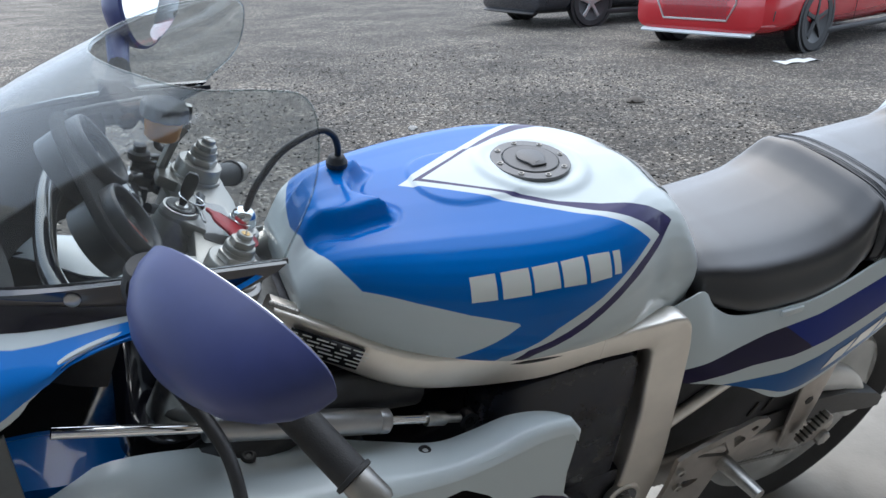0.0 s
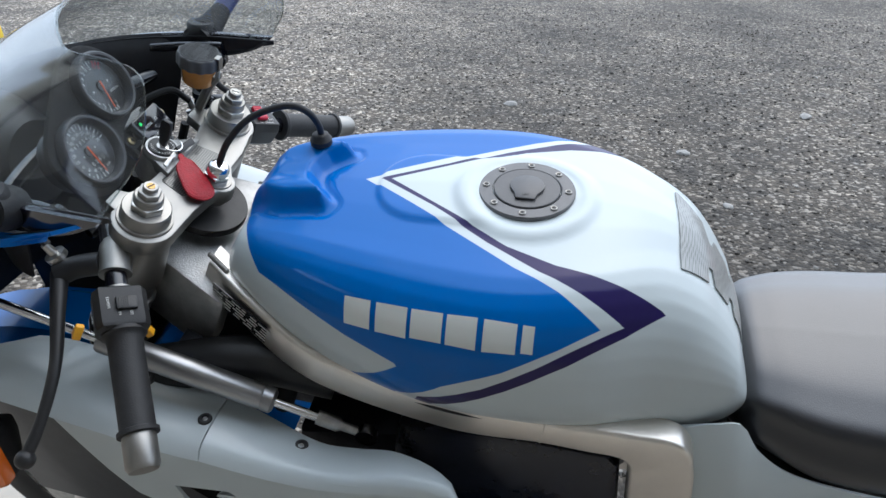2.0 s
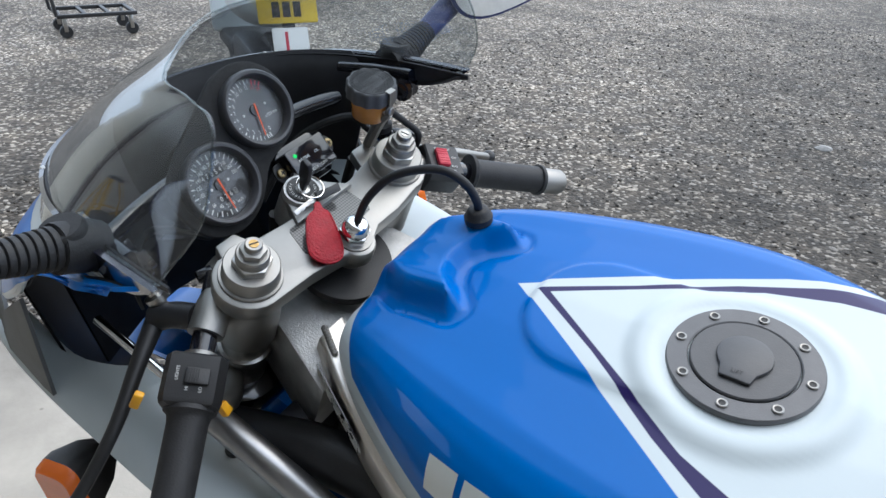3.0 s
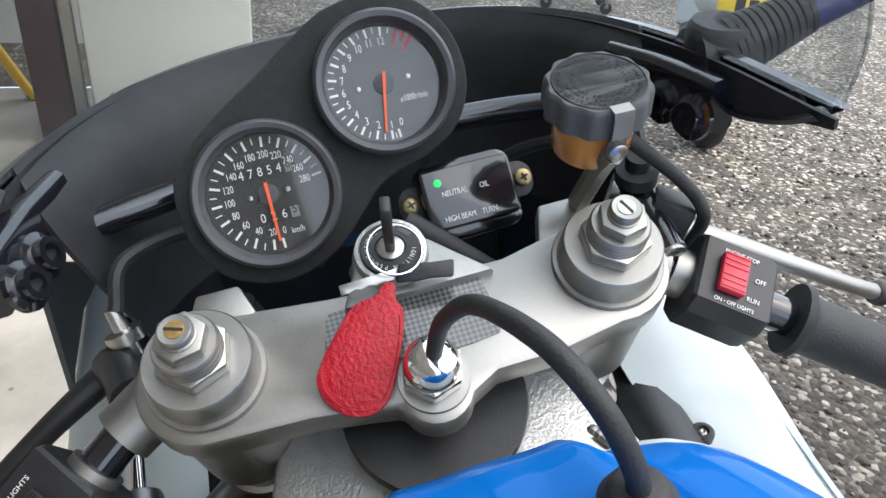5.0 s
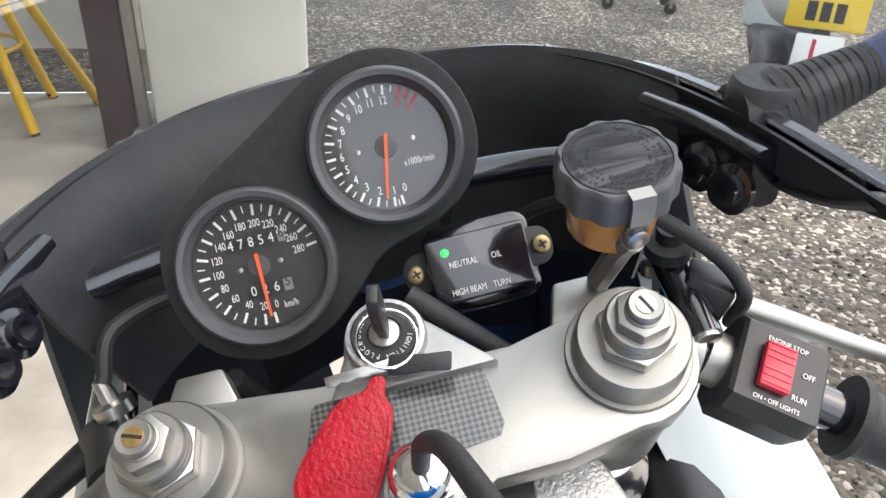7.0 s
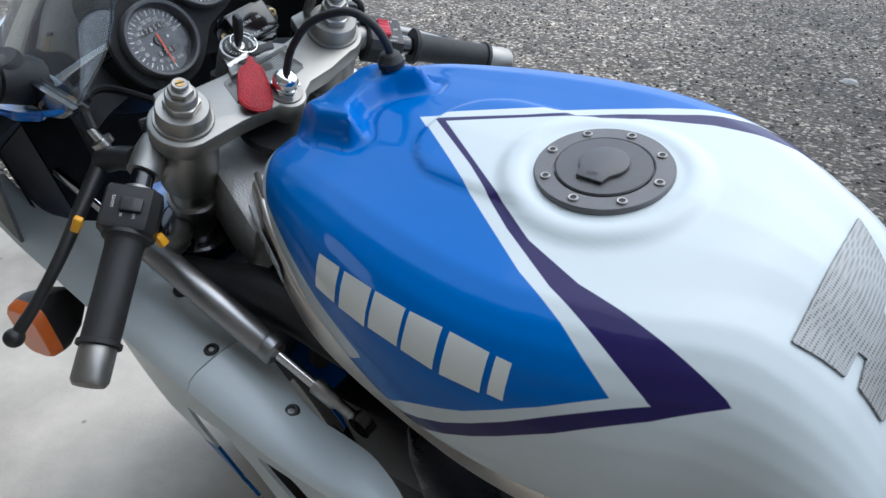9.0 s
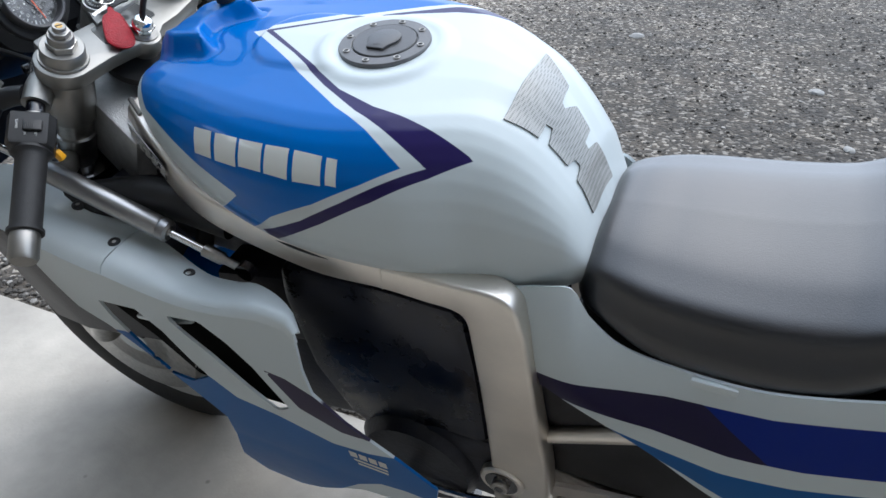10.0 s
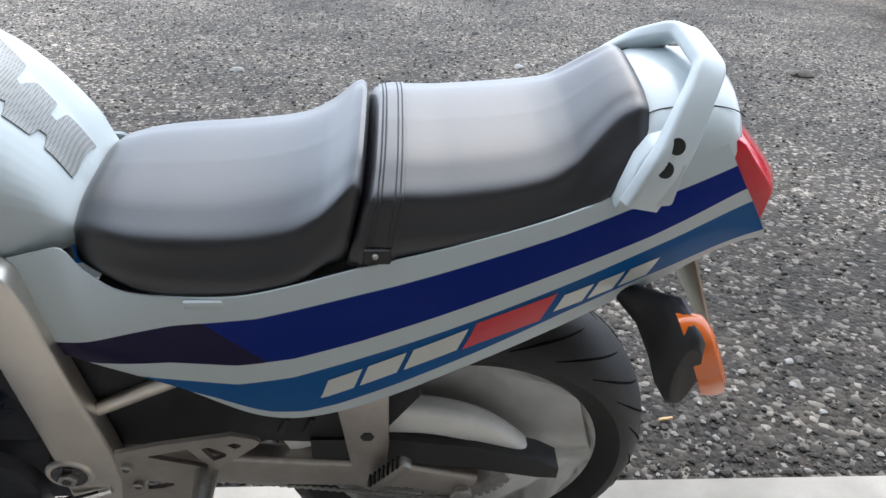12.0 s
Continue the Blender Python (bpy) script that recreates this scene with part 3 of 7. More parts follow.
part("rider_seat", seat_body(rider, 64), M_leather, bike, "black vinyl rider seat with a raised rear lip")
part("pillion_seat", seat_body(pillion, 60), M_leather, bike, "black vinyl pillion seat with a stitched strap")


# tail fairing -------------------------------------------------------------
def lx(x, xs, vs):
    return smooth_lerp(x, xs, vs)


TLX = [0.185, 0.225, 0.252, 0.272, 0.305, 0.36, 0.44, 0.50, 0.58, 0.69, 0.82, 0.93, 1.06]
TL_TOP = [0.803, 0.812, 0.814, 0.786, 0.769, 0.770, 0.777, 0.792, 0.816, 0.846, 0.886, 0.935, 0.965]
TL_BOT = [0.668, 0.663, 0.658, 0.655, 0.646, 0.626, 0.577, 0.564, 0.581, 0.632, 0.700, 0.758, 0.818]
TL_YT = [0.128, 0.124, 0.122, 0.128, 0.140, 0.152, 0.160, 0.160, 0.155, 0.150, 0.136, 0.112, 0.085]
TL_YM = [0.138, 0.147, 0.153, 0.157, 0.162, 0.168, 0.176, 0.178, 0.176, 0.168, 0.150, 0.128, 0.102]
TL_YB = [0.132, 0.145, 0.152, 0.157, 0.162, 0.168, 0.170, 0.167, 0.160, 0.150, 0.135, 0.116, 0.098]


def tail_side(sgn, nx=110, nz=34):
    rows = []
    for i in range(nx + 1):
        row = []
        for k in range(nz + 1):
            t = k / nz
            x = TLX[0] + (0.975 + 0.088 * t - TLX[0]) * i / nx
            zt, zb, yt, ym, yb = (lx(x, TLX, v) for v in (TL_TOP, TL_BOT, TL_YT, TL_YM, TL_YB))
            y = yt * (1 - t) ** 2 + 2 * (1 - t) * t * (2 * ym - (yt + yb) / 2) + yb * t * t
            row.append((x, sgn * y, zt + (zb - zt) * t))
        rows.append(row)
    return rows


TAIL_NAVY = [(0.17, 0.676), (0.211, 0.687), (0.364, 0.734), (0.463, 0.751), (0.62, 0.797), (0.803, 0.857), (0.893, 0.891), (0.984, 0.922), (1.1, 0.965), (1.1, 0.93), (1.003, 0.892), (0.905, 0.846), (0.811, 0.811), (0.685, 0.762), (0.581, 0.721), (0.501, 0.693), (0.433, 0.679), (0.353, 0.678), (0.281, 0.667), (0.235, 0.655), (0.17, 0.640)]
TAIL_BLUE = [(0.29, 0.645), (0.346, 0.646), (0.429, 0.644), (0.498, 0.66), (0.621, 0.708), (0.719, 0.748), (0.815, 0.788), (0.91, 0.828), (1.015, 0.874), (1.1, 0.91), (1.1, 0.853), (1.05, 0.83), (0.922, 0.78), (0.823, 0.736), (0.724, 0.681), (0.621, 0.628), (0.549, 0.595), (0.506, 0.582), (0.463, 0.584), (0.442, 0.591), (0.397, 0.612), (0.35, 0.628)]
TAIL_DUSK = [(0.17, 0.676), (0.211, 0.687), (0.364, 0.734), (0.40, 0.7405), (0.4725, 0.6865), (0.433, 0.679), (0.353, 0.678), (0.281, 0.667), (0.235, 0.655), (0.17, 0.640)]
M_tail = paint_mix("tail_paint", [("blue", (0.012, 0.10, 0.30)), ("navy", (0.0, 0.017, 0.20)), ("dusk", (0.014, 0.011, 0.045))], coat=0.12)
for sgn in (-1, 1):
    rows = tail_side(sgn)[::sgn]
    bm = shell(rows, 0.004)
    ob = part("tail_side_panel", bm, M_tail, bike, "white tail panel with navy and blue bands")
    co = [(v.co.x, v.co.z) for v in ob.data.vertices]
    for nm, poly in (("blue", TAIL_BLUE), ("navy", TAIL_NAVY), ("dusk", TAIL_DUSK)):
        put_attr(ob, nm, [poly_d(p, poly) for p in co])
# tail top, behind the pillion seat
rings = []
HUMP = ((0.880, 0.974, 0.117, 0.905), (0.90, 0.987, 0.116, 0.915), (0.94, 0.994, 0.111, 0.922), (0.965, 0.994, 0.106, 0.926), (0.984, 0.990, 0.102, 0.928), (0.997, 0.981, 0.098, 0.930), (1.005, 0.966, 0.095, 0.930), (1.007, 0.948, 0.092, 0.928))


def hump_z(y, zt, w, zs):
    return zs + (zt - zs) * math.sqrt(max(1 - (y / w) ** 2, 0)) ** 0.75


for x, zt, w, zs in HUMP:
    rings.append([(x - 0.012 * (abs(w * math.sin(a)) / 0.1) ** 2 * max(0, (x - 0.96) / 0.04), w * math.sin(a), hump_z(w * math.sin(a), zt, w, zs) - (0.012 if abs(math.sin(a)) > 0.999 else 0)) for a in (-math.pi / 2 + math.pi * k / 32 for k in range(33))])
hump = part("tail_top", shell(rings, 0.004), M_white, bike, "white tail hump behind the seat")
for sgn in (-1, 1):
    part("panel_seam", tube([(x, sgn * 0.074, hump_z(0.074, zt, w, zs) + 0.0002) for x, zt, w, zs in HUMP[:6]], 0.0006, 6, 20), M_recess, hump)

# frame ---------------------------------------------------------------------
def beam(path, h, w, n=60, bevel=0.008):
    """A box-section beam along (x, y, z) points; h its height across the run, w its width in y."""
    C = spline(path, n)
    rings = []
    for i, c in enumerate(C):
        d = (C[min(i + 1, n - 1)] - C[max(i - 1, 0)]).normalized()
        side = Vector((0, 1, 0))
        side = (side - d * side.dot(d)).normalized()
        up = side.cross(d)
        hh = h[0] + (h[1] - h[0]) * i / (n - 1) if isinstance(h, tuple) else h
        rings.append([c + side * a + up * b for a, b in rounded(w, hh, bevel, 3)])
    return loft(rings)


# outer and inner edges of the spar, from the steering head back and down to the swingarm pivot
SPAR_OUT = [(-0.350, 0.066, 0.918), (-0.291, 0.100, 0.898), (-0.203, 0.134, 0.861), (-0.057, 0.149, 0.836), (0.047, 0.148, 0.824), (0.100, 0.146, 0.821), (0.140, 0.145, 0.819), (0.168, 0.144, 0.818), (0.188, 0.144, 0.812), (0.201, 0.144, 0.797), (0.2065, 0.145, 0.777), (0.213, 0.146, 0.74), (0.2235, 0.150, 0.622), (0.237, 0.150, 0.49), (0.235, 0.145, 0.36)]
SPAR_IN = [(-0.370, 0.066, 0.876), (-0.309, 0.100, 0.856), (-0.217, 0.134, 0.815), (-0.063, 0.149, 0.788), (0.043, 0.148, 0.786), (0.095, 0.146, 0.780), (0.120, 0.145, 0.778), (0.134, 0.144, 0.772), (0.140, 0.144, 0.763), (0.1425, 0.144, 0.750), (0.144, 0.145, 0.735), (0.1465, 0.146, 0.700), (0.152, 0.150, 0.622), (0.155, 0.150, 0.48), (0.150, 0.145, 0.36)]
for sgn in (-1, 1):
    top = spline([Vector((x, sgn * y, z)) for x, y, z in SPAR_OUT], 110)
    low_ = spline([Vector((x, sgn * y, z)) for x, y, z in SPAR_IN], 110)
    rings = []
    for a, b in zip(top, low_):
        up = a - b
        h = up.length
        rings.append([(a + b) / 2 + Vector((0, q, 0)) + up / h * r for q, r in rounded(0.034, h, 0.006, 3)])
    part("frame_spar", loft(rings), M_alu_frame, bike, "brushed aluminium frame spar with weld marks")
    part("seat_rail", tube([(0.215, sgn * 0.14, 0.545), (0.42, sgn * 0.14, 0.655)], 0.011, 10, 4), M_alu_frame, bike)

# wheels --------------------------------------------------------------------------
def wheel(name, cx, r, rw, rim_r, label):
    m = frame_at((cx, 0, r), (0, 1, 0))
    w = thing(name, label, "wheel")
    del w["category"]
    w.parent = bike
    prof = [(rim_r, -rw * 0.36), (rim_r + 0.012, -rw * 0.42), ]
    for k in range(13):
        a = -math.pi / 2 + math.pi * k / 12
        prof.append((r - (rw * 0.5) * 0.62 * (1 - math.cos(a)) - 0.0, rw * 0.5 * math.sin(a)))
    prof += [(rim_r + 0.012, rw * 0.42), (rim_r, rw * 0.36)]
    part("tyre", lathe(prof, m, 64), M_tyre, w, "black rubber tyre")
    part("rim", lathe([(rim_r + 0.004, -rw * 0.37), (rim_r + 0.006, -rw * 0.34), (rim_r - 0.02, -rw * 0.25), (rim_r - 0.025, 0), (rim_r - 0.02, rw * 0.25), (rim_r + 0.006, rw * 0.34), (rim_r + 0.004, rw * 0.37), (rim_r - 0.03, rw * 0.3), (rim_r - 0.035, 0), (rim_r - 0.03, -rw * 0.3), (rim_r + 0.004, -rw * 0.37)], m, 64), M_wheel_white, w, "white cast wheel rim")
    tread = bmesh.new()
    for sgn in (-1, 1):
        for k in range(24):
            line = []
            for i in range(6):
                a = math.radians(14 + 11 * i)
                th = 2 * math.pi * (k + 0.25 * sgn) / 24 + 0.05 * i + 0.006 * i * i
                q = r - rw * 0.31 * (1 - math.cos(a)) - 0.0006
                line.append((cx + q * math.cos(th), sgn * rw * 0.5 * math.sin(a), r + q * math.sin(th)))
            tube(line, (0.0008, 0.0018, 0.0022, 0.0022, 0.0018, 0.0008), 6, 10, bm=tread)
    part("tread", tread, M_recess, w, "curved tread grooves")
    return w


wheel("rear_wheel", 0.728, 0.315, 0.17, 0.225, "white rear wheel with a black tyre")
wheel("front_wheel", -0.69, 0.30, 0.12, 0.225, "white front wheel with a black tyre")



# lettering: text is queued, then turned into flat meshes in one go
QUEUE = []


def letters(text, size, m, material, parent, align="CENTER", name="lettering", wide=1.0):
    c = bpy.data.curves.new("text", "FONT")
    c.body, c.size, c.align_x, c.align_y, c.extrude = text, size, align, "CENTER", 0.00008
    c.resolution_u = 3
    ob = new("text", c)
    QUEUE.append((ob, m @ Matrix.Diagonal((wide, 1, 1, 1)), material, parent, name))


def flush_letters():
    bpy.context.view_layer.update()
    dg = bpy.context.evaluated_depsgraph_get()
    groups = {}
    for ob, m, material, parent, name in QUEUE:
        me = bpy.data.meshes.new_from_object(ob.evaluated_get(dg))
        me.transform(m)
        groups.setdefault((parent.name, name, material.name), (parent, name, material, []))[3].append(me)
    for parent, name, material, meshes in groups.values():
        bm = bmesh.new()
        for me in meshes:
            bm.from_mesh(me)
            bpy.data.meshes.remove(me)
        part(name, bm, material, parent, smooth=False)
    for ob, *_ in QUEUE:
        c = ob.data
        bpy.data.objects.remove(ob)
        bpy.data.curves.remove(c)
    QUEUE.clear()


M_print = mat("white_print", (0.75, 0.75, 0.72), 0.5)
M_orange = mat("orange_needle", (0.85, 0.12, 0.03), 0.4)
M_drum = mat("pale_drum", (0.20, 0.20, 0.19), 0.5)
M_dial = mat("dial_black", (0.018, 0.018, 0.019), 0.55, vary=0.2, noise_scale=50)
M_dial.node_tree.nodes["Principled BSDF"].inputs["Coat Weight"].default_value = 1.0
M_dial.node_tree.nodes["Principled BSDF"].inputs["Coat IOR"].default_value = 1.62
M_bezel = mat("bezel_grey", (0.055, 0.055, 0.060), 0.38, vary=0.15, noise_scale=40)
M_foam = mat("black_foam", (0.021, 0.021, 0.022), 0.9, vary=0.3, noise_scale=200, bump=0.5, bump_scale=1500)
M_lens = glass("dial_glass", (1, 1, 1), 0.0, 0.97, 0.004)
M_amber = mat("amber_fluid", (0.62, 0.26, 0.06), 0.22, coat=0.5, vary=0.12, noise_scale=40)
M_green = mat("green_lamp", (0.01, 0.55, 0.10), 0.3, emit=0.45)
M_red_sw = mat("red_switch", (0.55, 0.02, 0.05), 0.4)
M_yellow_sw = mat("yellow_switch", (0.75, 0.36, 0.01), 0.4)
M_brass = mat("brass", (0.45, 0.30, 0.12), 0.45, metal=1.0, vary=0.3, noise_scale=200)
M_cad = mat("plated_screw", (0.36, 0.28, 0.15), 0.42, metal=1.0)
M_blackink = mat("black_ink", (0.01, 0.01, 0.01), 0.5)

UP = Vector((0.4305, 0, 0.9026))           # along the fork, upwards
FW = Vector((-0.9026, 0, 0.4305))          # forwards in the clamp's plane
CLAMP = Matrix(((0, FW.x, UP.x, -0.364), (1, 0, 0, 0), (0, FW.z, UP.z, 0.9747), (0, 0, 0, 1)))
cl = lambda u, v, h=0.0: CLAMP @ Vector((u, v, h))
at = lambda u, v, h=0.0: CLAMP @ Matrix.Translation((u, v, h))


def arc(cx, cy, r, a0, a1, n=12):
    return [(cx + r * math.cos(radians(a0 + (a1 - a0) * k / n)), cy + r * math.sin(radians(a0 + (a1 - a0) * k / n))) for k in range(n + 1)]


# upper fork clamp with its bosses
outline = arc(-0.104, 0.035, 0.034, 105, 262) + [(-0.060, -0.001), (-0.034, -0.005)] + arc(-0.001, -0.003, 0.0185, 195, 335, 8) + [(0.030, -0.004), (0.062, -0.004)] + arc(0.102, 0.035, 0.034, -98, 75) + [(0.078, 0.060), (0.052, 0.0545), (0.0, 0.056), (-0.040, 0.0585), (-0.078, 0.063)]
clamp = part("upper_fork_clamp", prism(outline, 0.022, at(0, 0, -0.022), 0.003), M_alu, bike, "satin aluminium upper fork clamp with scratches")
part("stem_boss", lathe([(0.0, -0.030), (0.0165, -0.030), (0.0180, -0.027), (0.0182, -0.006), (0.0172, 0.002), (0.0, 0.002)], at(-0.001, 0.001), 36), M_alu, clamp)
for sgn in (-1, 1):
    part("clamp_lug", prism([(-0.024, 0), (0.014, 0.0), (0.006, 0.022), (-0.016, 0.022)] if sgn < 0 else [(-0.014, 0), (0.024, 0.0), (0.016, 0.022), (-0.006, 0.022)], 0.0138, at(sgn * 0.088, 0.058, -0.0143), 0.002), M_alu, clamp)
    F0 = (sgn * 0.103, 0.0355)
    fa = at(*F0)
    part("clamp_boss", lathe([(0.0, -0.001), (0.0288, -0.001), (0.0288, 0.0030), (0.0284, 0.0035), (0.0262, 0.0035), (0.0252, 0.0180), (0.0243, 0.0190), (0.0190, 0.0190), (0.0, 0.0190)], fa, 48), M_alu, clamp)
    part("fork_nut", prism(ngon(0.0180, 6, 0.4), 0.0085, at(*F0, 0.0185), 0.0013), M_steel, clamp, "hexagon fork nut")
    part("fork_adjuster", lathe([(0.0, 0.026), (0.0150, 0.026), (0.0150, 0.0280), (0.0146, 0.0287), (0.0150, 0.0294), (0.0150, 0.0308), (0.0146, 0.0315), (0.0150, 0.0322), (0.0149, 0.0350), (0.0138, 0.0366), (0.0, 0.0366)], fa, 36), M_alu, clamp)
    part("adjuster_nut", prism(ngon(0.0122, 6, 0.2), 0.0072, at(*F0, 0.0360), 0.0010), M_alu, clamp)
    part("adjuster_top", lathe([(0.0, 0.042), (0.0080, 0.042), (0.0080, 0.0440), (0.0072, 0.0446), (0.0076, 0.0452), (0.0076, 0.0484), (0.0068, 0.0494), (0.0048, 0.0492), (0.0, 0.0488)], fa, 28), M_alu, clamp)
    part("adjuster_screw", lathe([(0.0, 0.0486), (0.0044, 0.0486), (0.0042, 0.0496), (0.0, 0.0498)], fa, 20), M_brass if sgn < 0 else M_steel, clamp)
    part("screw_slot", box((0.0012, 0.0082, 0.0012), at(*F0, 0.0495) @ pose(0, 0, 0, 0, 0, 70 if sgn < 0 else 20)), M_blackink, clamp)
    # fork leg: clip-on collar, tube, lower clamp
    ax = lambda h: at(*F0, h - 0.0185)
    part("clip_on_collar", lathe([(0.0, -0.007), (0.0300, -0.007), (0.0310, -0.012), (0.0310, -0.070), (0.0300, -0.074), (0.024, -0.076)], ax(0), 40), M_alu, bike, "satin aluminium handlebar clamp")
    part("fork_tube", lathe([(0.0, 0.0), (0.0240, 0.0), (0.0240, -0.104), (0.0275, -0.105), (0.0275, -0.112), (0.0240, -0.113), (0.0240, -0.40), (0.029, -0.41), (0.029, -0.68), (0.0, -0.68)], ax(0), 36), M_steel, bike, "steel fork leg")
part("lower_fork_clamp", prism(arc(-0.104, 0.034, 0.042, 90, 270) + arc(0.104, 0.034, 0.042, -90, 90), 0.045, at(0, 0, -0.2235), 0.006), M_gloss_black, bike)
# carbon patch
def carbon():
    m = mat("carbon_check", (0.03, 0.03, 0.03), 0.3, coat=0.8)
    nt = m.node_tree
    p = nt.nodes["Principled BSDF"]
    tc = nt.nodes.new("ShaderNodeTexCoord")
    mp = nt.nodes.new("ShaderNodeMapping")
    mp.inputs["Rotation"].default_value = (0, 0, radians(45))
    ch = nt.nodes.new("ShaderNodeTexChecker")
    ch.inputs["Scale"].default_value = 520
    ch.inputs["Color1"].default_value = (0.022, 0.022, 0.024, 1)
    ch.inputs["Color2"].default_value = (0.12, 0.12, 0.112, 1)
    nt.links.new(tc.outputs["UV"], mp.inputs[0])
    nt.links.new(mp.outputs[0], ch.inputs[0])
    nt.links.new(ch.outputs[0], p.inputs["Base Color"])
    return m


def flat_uv(ob, m):
    """Maps a flat piece by its own plane, in metres."""
    inv = m.inverted()
    uv = ob.data.uv_layers.new(name="plane")
    for l in ob.data.loops:
        c = inv @ ob.data.vertices[l.vertex_index].co
        uv.data[l.index].uv = (c.x, c.y)


M_carbon = carbon()
pts = [(-0.0405, 0.0490), (0.0340, 0.0505), (0.0370, 0.0480), (0.0395, 0.0190), (0.0365, 0.0140), (0.0220, 0.0125), (-0.0250, 0.0125), (-0.0460, 0.0150), (-0.0500, 0.0200), (-0.0430, 0.0470)]
patch = part("carbon_patch", prism(pts, 0.0008, at(0, 0, 0.0001), 0), M_carbon, clamp, "checked carbon-look sticker", smooth=False)
flat_uv(patch, CLAMP)
# stem nut and breather hose
part("stem_nut", prism(ngon(0.0158, 6, 0.3), 0.011, at(-0.001, 0.003, 0.001), 0.0016), M_chrome, clamp, "chromed steering stem nut")
part("stem_dome", lathe([(0.0, 0.011), (0.0136, 0.011), (0.0137, 0.014), (0.0126, 0.0185), (0.0096, 0.0225), (0.0060, 0.0240), (0.0, 0.0240)], at(-0.001, 0.003), 36), M_chrome, clamp)
part("breather_hose", tube([(-0.362, -0.001, 0.984), (-0.353, 0.001, 1.006), (-0.338, 0.004, 1.030), (-0.310, 0.011, 1.056), (-0.270, 0.020, 1.069), (-0.250, 0.029, 1.058), (-0.242, 0.036, 1.036), (-0.243, 0.038, 1.018)], 0.0039, 12, 48), M_rubber, bike, "black rubber breather hose")
part("hose_grommet", lathe([(0.0, -0.006), (0.0125, -0.006), (0.0128, 0.000), (0.0105, 0.003), (0.0095, 0.006), (0.0070, 0.008), (0.0, 0.008)], frame_at((-0.243, 0.038, 1.019), (0, 0, 1)), 24), M_rubber, tank)
# steering stop disc and frame head
part("stem_disc", lathe([(0.0, -0.036), (0.049, -0.036), (0.050, -0.039), (0.050, -0.045), (0.0, -0.046)], at(0.0, 0.006, -0.006), 48), M_black, bike)
part("frame_head", prism([(-0.115, -0.075), (0.115, -0.075), (0.085, 0.03), (0.05, 0.06), (-0.05, 0.06), (-0.085, 0.03)], 0.10, at(0, 0.0, -0.168), 0.008), M_cast, bike, "cast aluminium steering head of the frame")

# instruments --------------------------------------------------------------------
GN = Vector((0.9, 0, 0.436))
GU = Vector((-0.436, 0, 0.9))
GAUGE = Matrix(((0, GU.x, GN.x, -0.4756), (1, 0, 0, 0), (0, GU.z, GN.z, 1.0583), (0, 0, 0, 1)))
ga = lambda u, v, h=0.0: GAUGE @ Matrix.Translation((u, v, h))
panel = [(-0.106, -0.012), (-0.100, 0.005), (-0.072, 0.027), (-0.044, 0.043), (-0.010, 0.066), (0.004, 0.070), (0.020, 0.0725), (0.041, 0.068), (0.058, 0.054), (0.067, 0.032), (0.066, 0.009), (0.054, -0.011), (0.033, -0.022), (0.016, -0.026), (0.003, -0.031), (-0.008, -0.043), (-0.027, -0.061), (-0.049, -0.070), (-0.070, -0.070), (-0.093, -0.059), (-0.104, -0.038)]
for _ in range(2):
    panel = [(a[0] * w + b[0] * (1 - w), a[1] * w + b[1] * (1 - w)) for a, b in zip(panel, panel[1:] + panel[:1]) for w in (0.75, 0.25)]
cluster = part("instrument_panel", prism(panel, 0.010, ga(0, 0, -0.020), 0.003), M_foam, bike, "black foam instrument panel with two round dials")
DIALS = ((-0.0565, -0.0208, 0.0386, "speedometer"), (0.019, 0.0222, 0.0378, "tachometer"))
for u, v, r, nm in DIALS:
    d = part(nm, lathe([(0.0, -0.045), (r - 0.002, -0.045), (r + 0.001, -0.012), (r + 0.001, 0.0), (r - 0.0003, 0.0026), (r - 0.0012, 0.0032), (r - 0.0038, 0.0026), (r - 0.0046, 0.0010), (r - 0.0058, -0.003), (r - 0.0058, -0.010), (0.0, -0.010)], ga(u, v), 64), M_bezel, bike, "round dial with a grey bezel")
    part("dial_face", lathe([(0.0, -0.0105), (r - 0.0059, -0.0105), (r - 0.0059, -0.0095), (0.0, -0.0095)], ga(u, v), 48), M_dial, d)
    lens = part("dial_glass", lathe([(0.0, -0.0035), (r - 0.0059, -0.0035), (r - 0.0059, -0.0045), (0.0, -0.0045)], ga(u, v), 48), M_lens, d)
    lens.visible_shadow = False
    part("needle_hub", lathe([(0.0, -0.0095), (0.0056, -0.0095), (0.0054, -0.0072), (0.0, -0.0066)], ga(u, v), 24), M_bezel, d)
    for q in (((-0.0098, -0.0004), (0.0106, 0.0)) if nm == "speedometer" else ((-0.0142, 0.0), (0.0142, 0.0012))):
        part("dial_screw", lathe([(0.0, -0.0095), (0.0015, -0.0095), (0.0013, -0.0088), (0.0, -0.0086)], ga(u + q[0], v + q[1]), 10), M_steel, d)


def dial_marks(d, u, v, angles, r0, r1, wide, material):
    bm = bmesh.new()
    for a in angles:
        m = ga(u, v, -0.0093) @ pose(0, 0, 0, 0, 0, a)
        box((r1 - r0, wide, 0.0002), m @ Matrix.Translation(((r0 + r1) / 2, 0, 0)), 0, bm)
    part("dial_ticks", bm, material, d, smooth=False)


def dial_number(text, u, v, r, a, size, material, owner):
    letters(text, size, ga(u + r * math.cos(radians(a)), v + r * math.sin(radians(a)), -0.0093), material, owner, name="dial_numbers", wide=0.70)


ob_by = {o.name: o for o in bike.children}
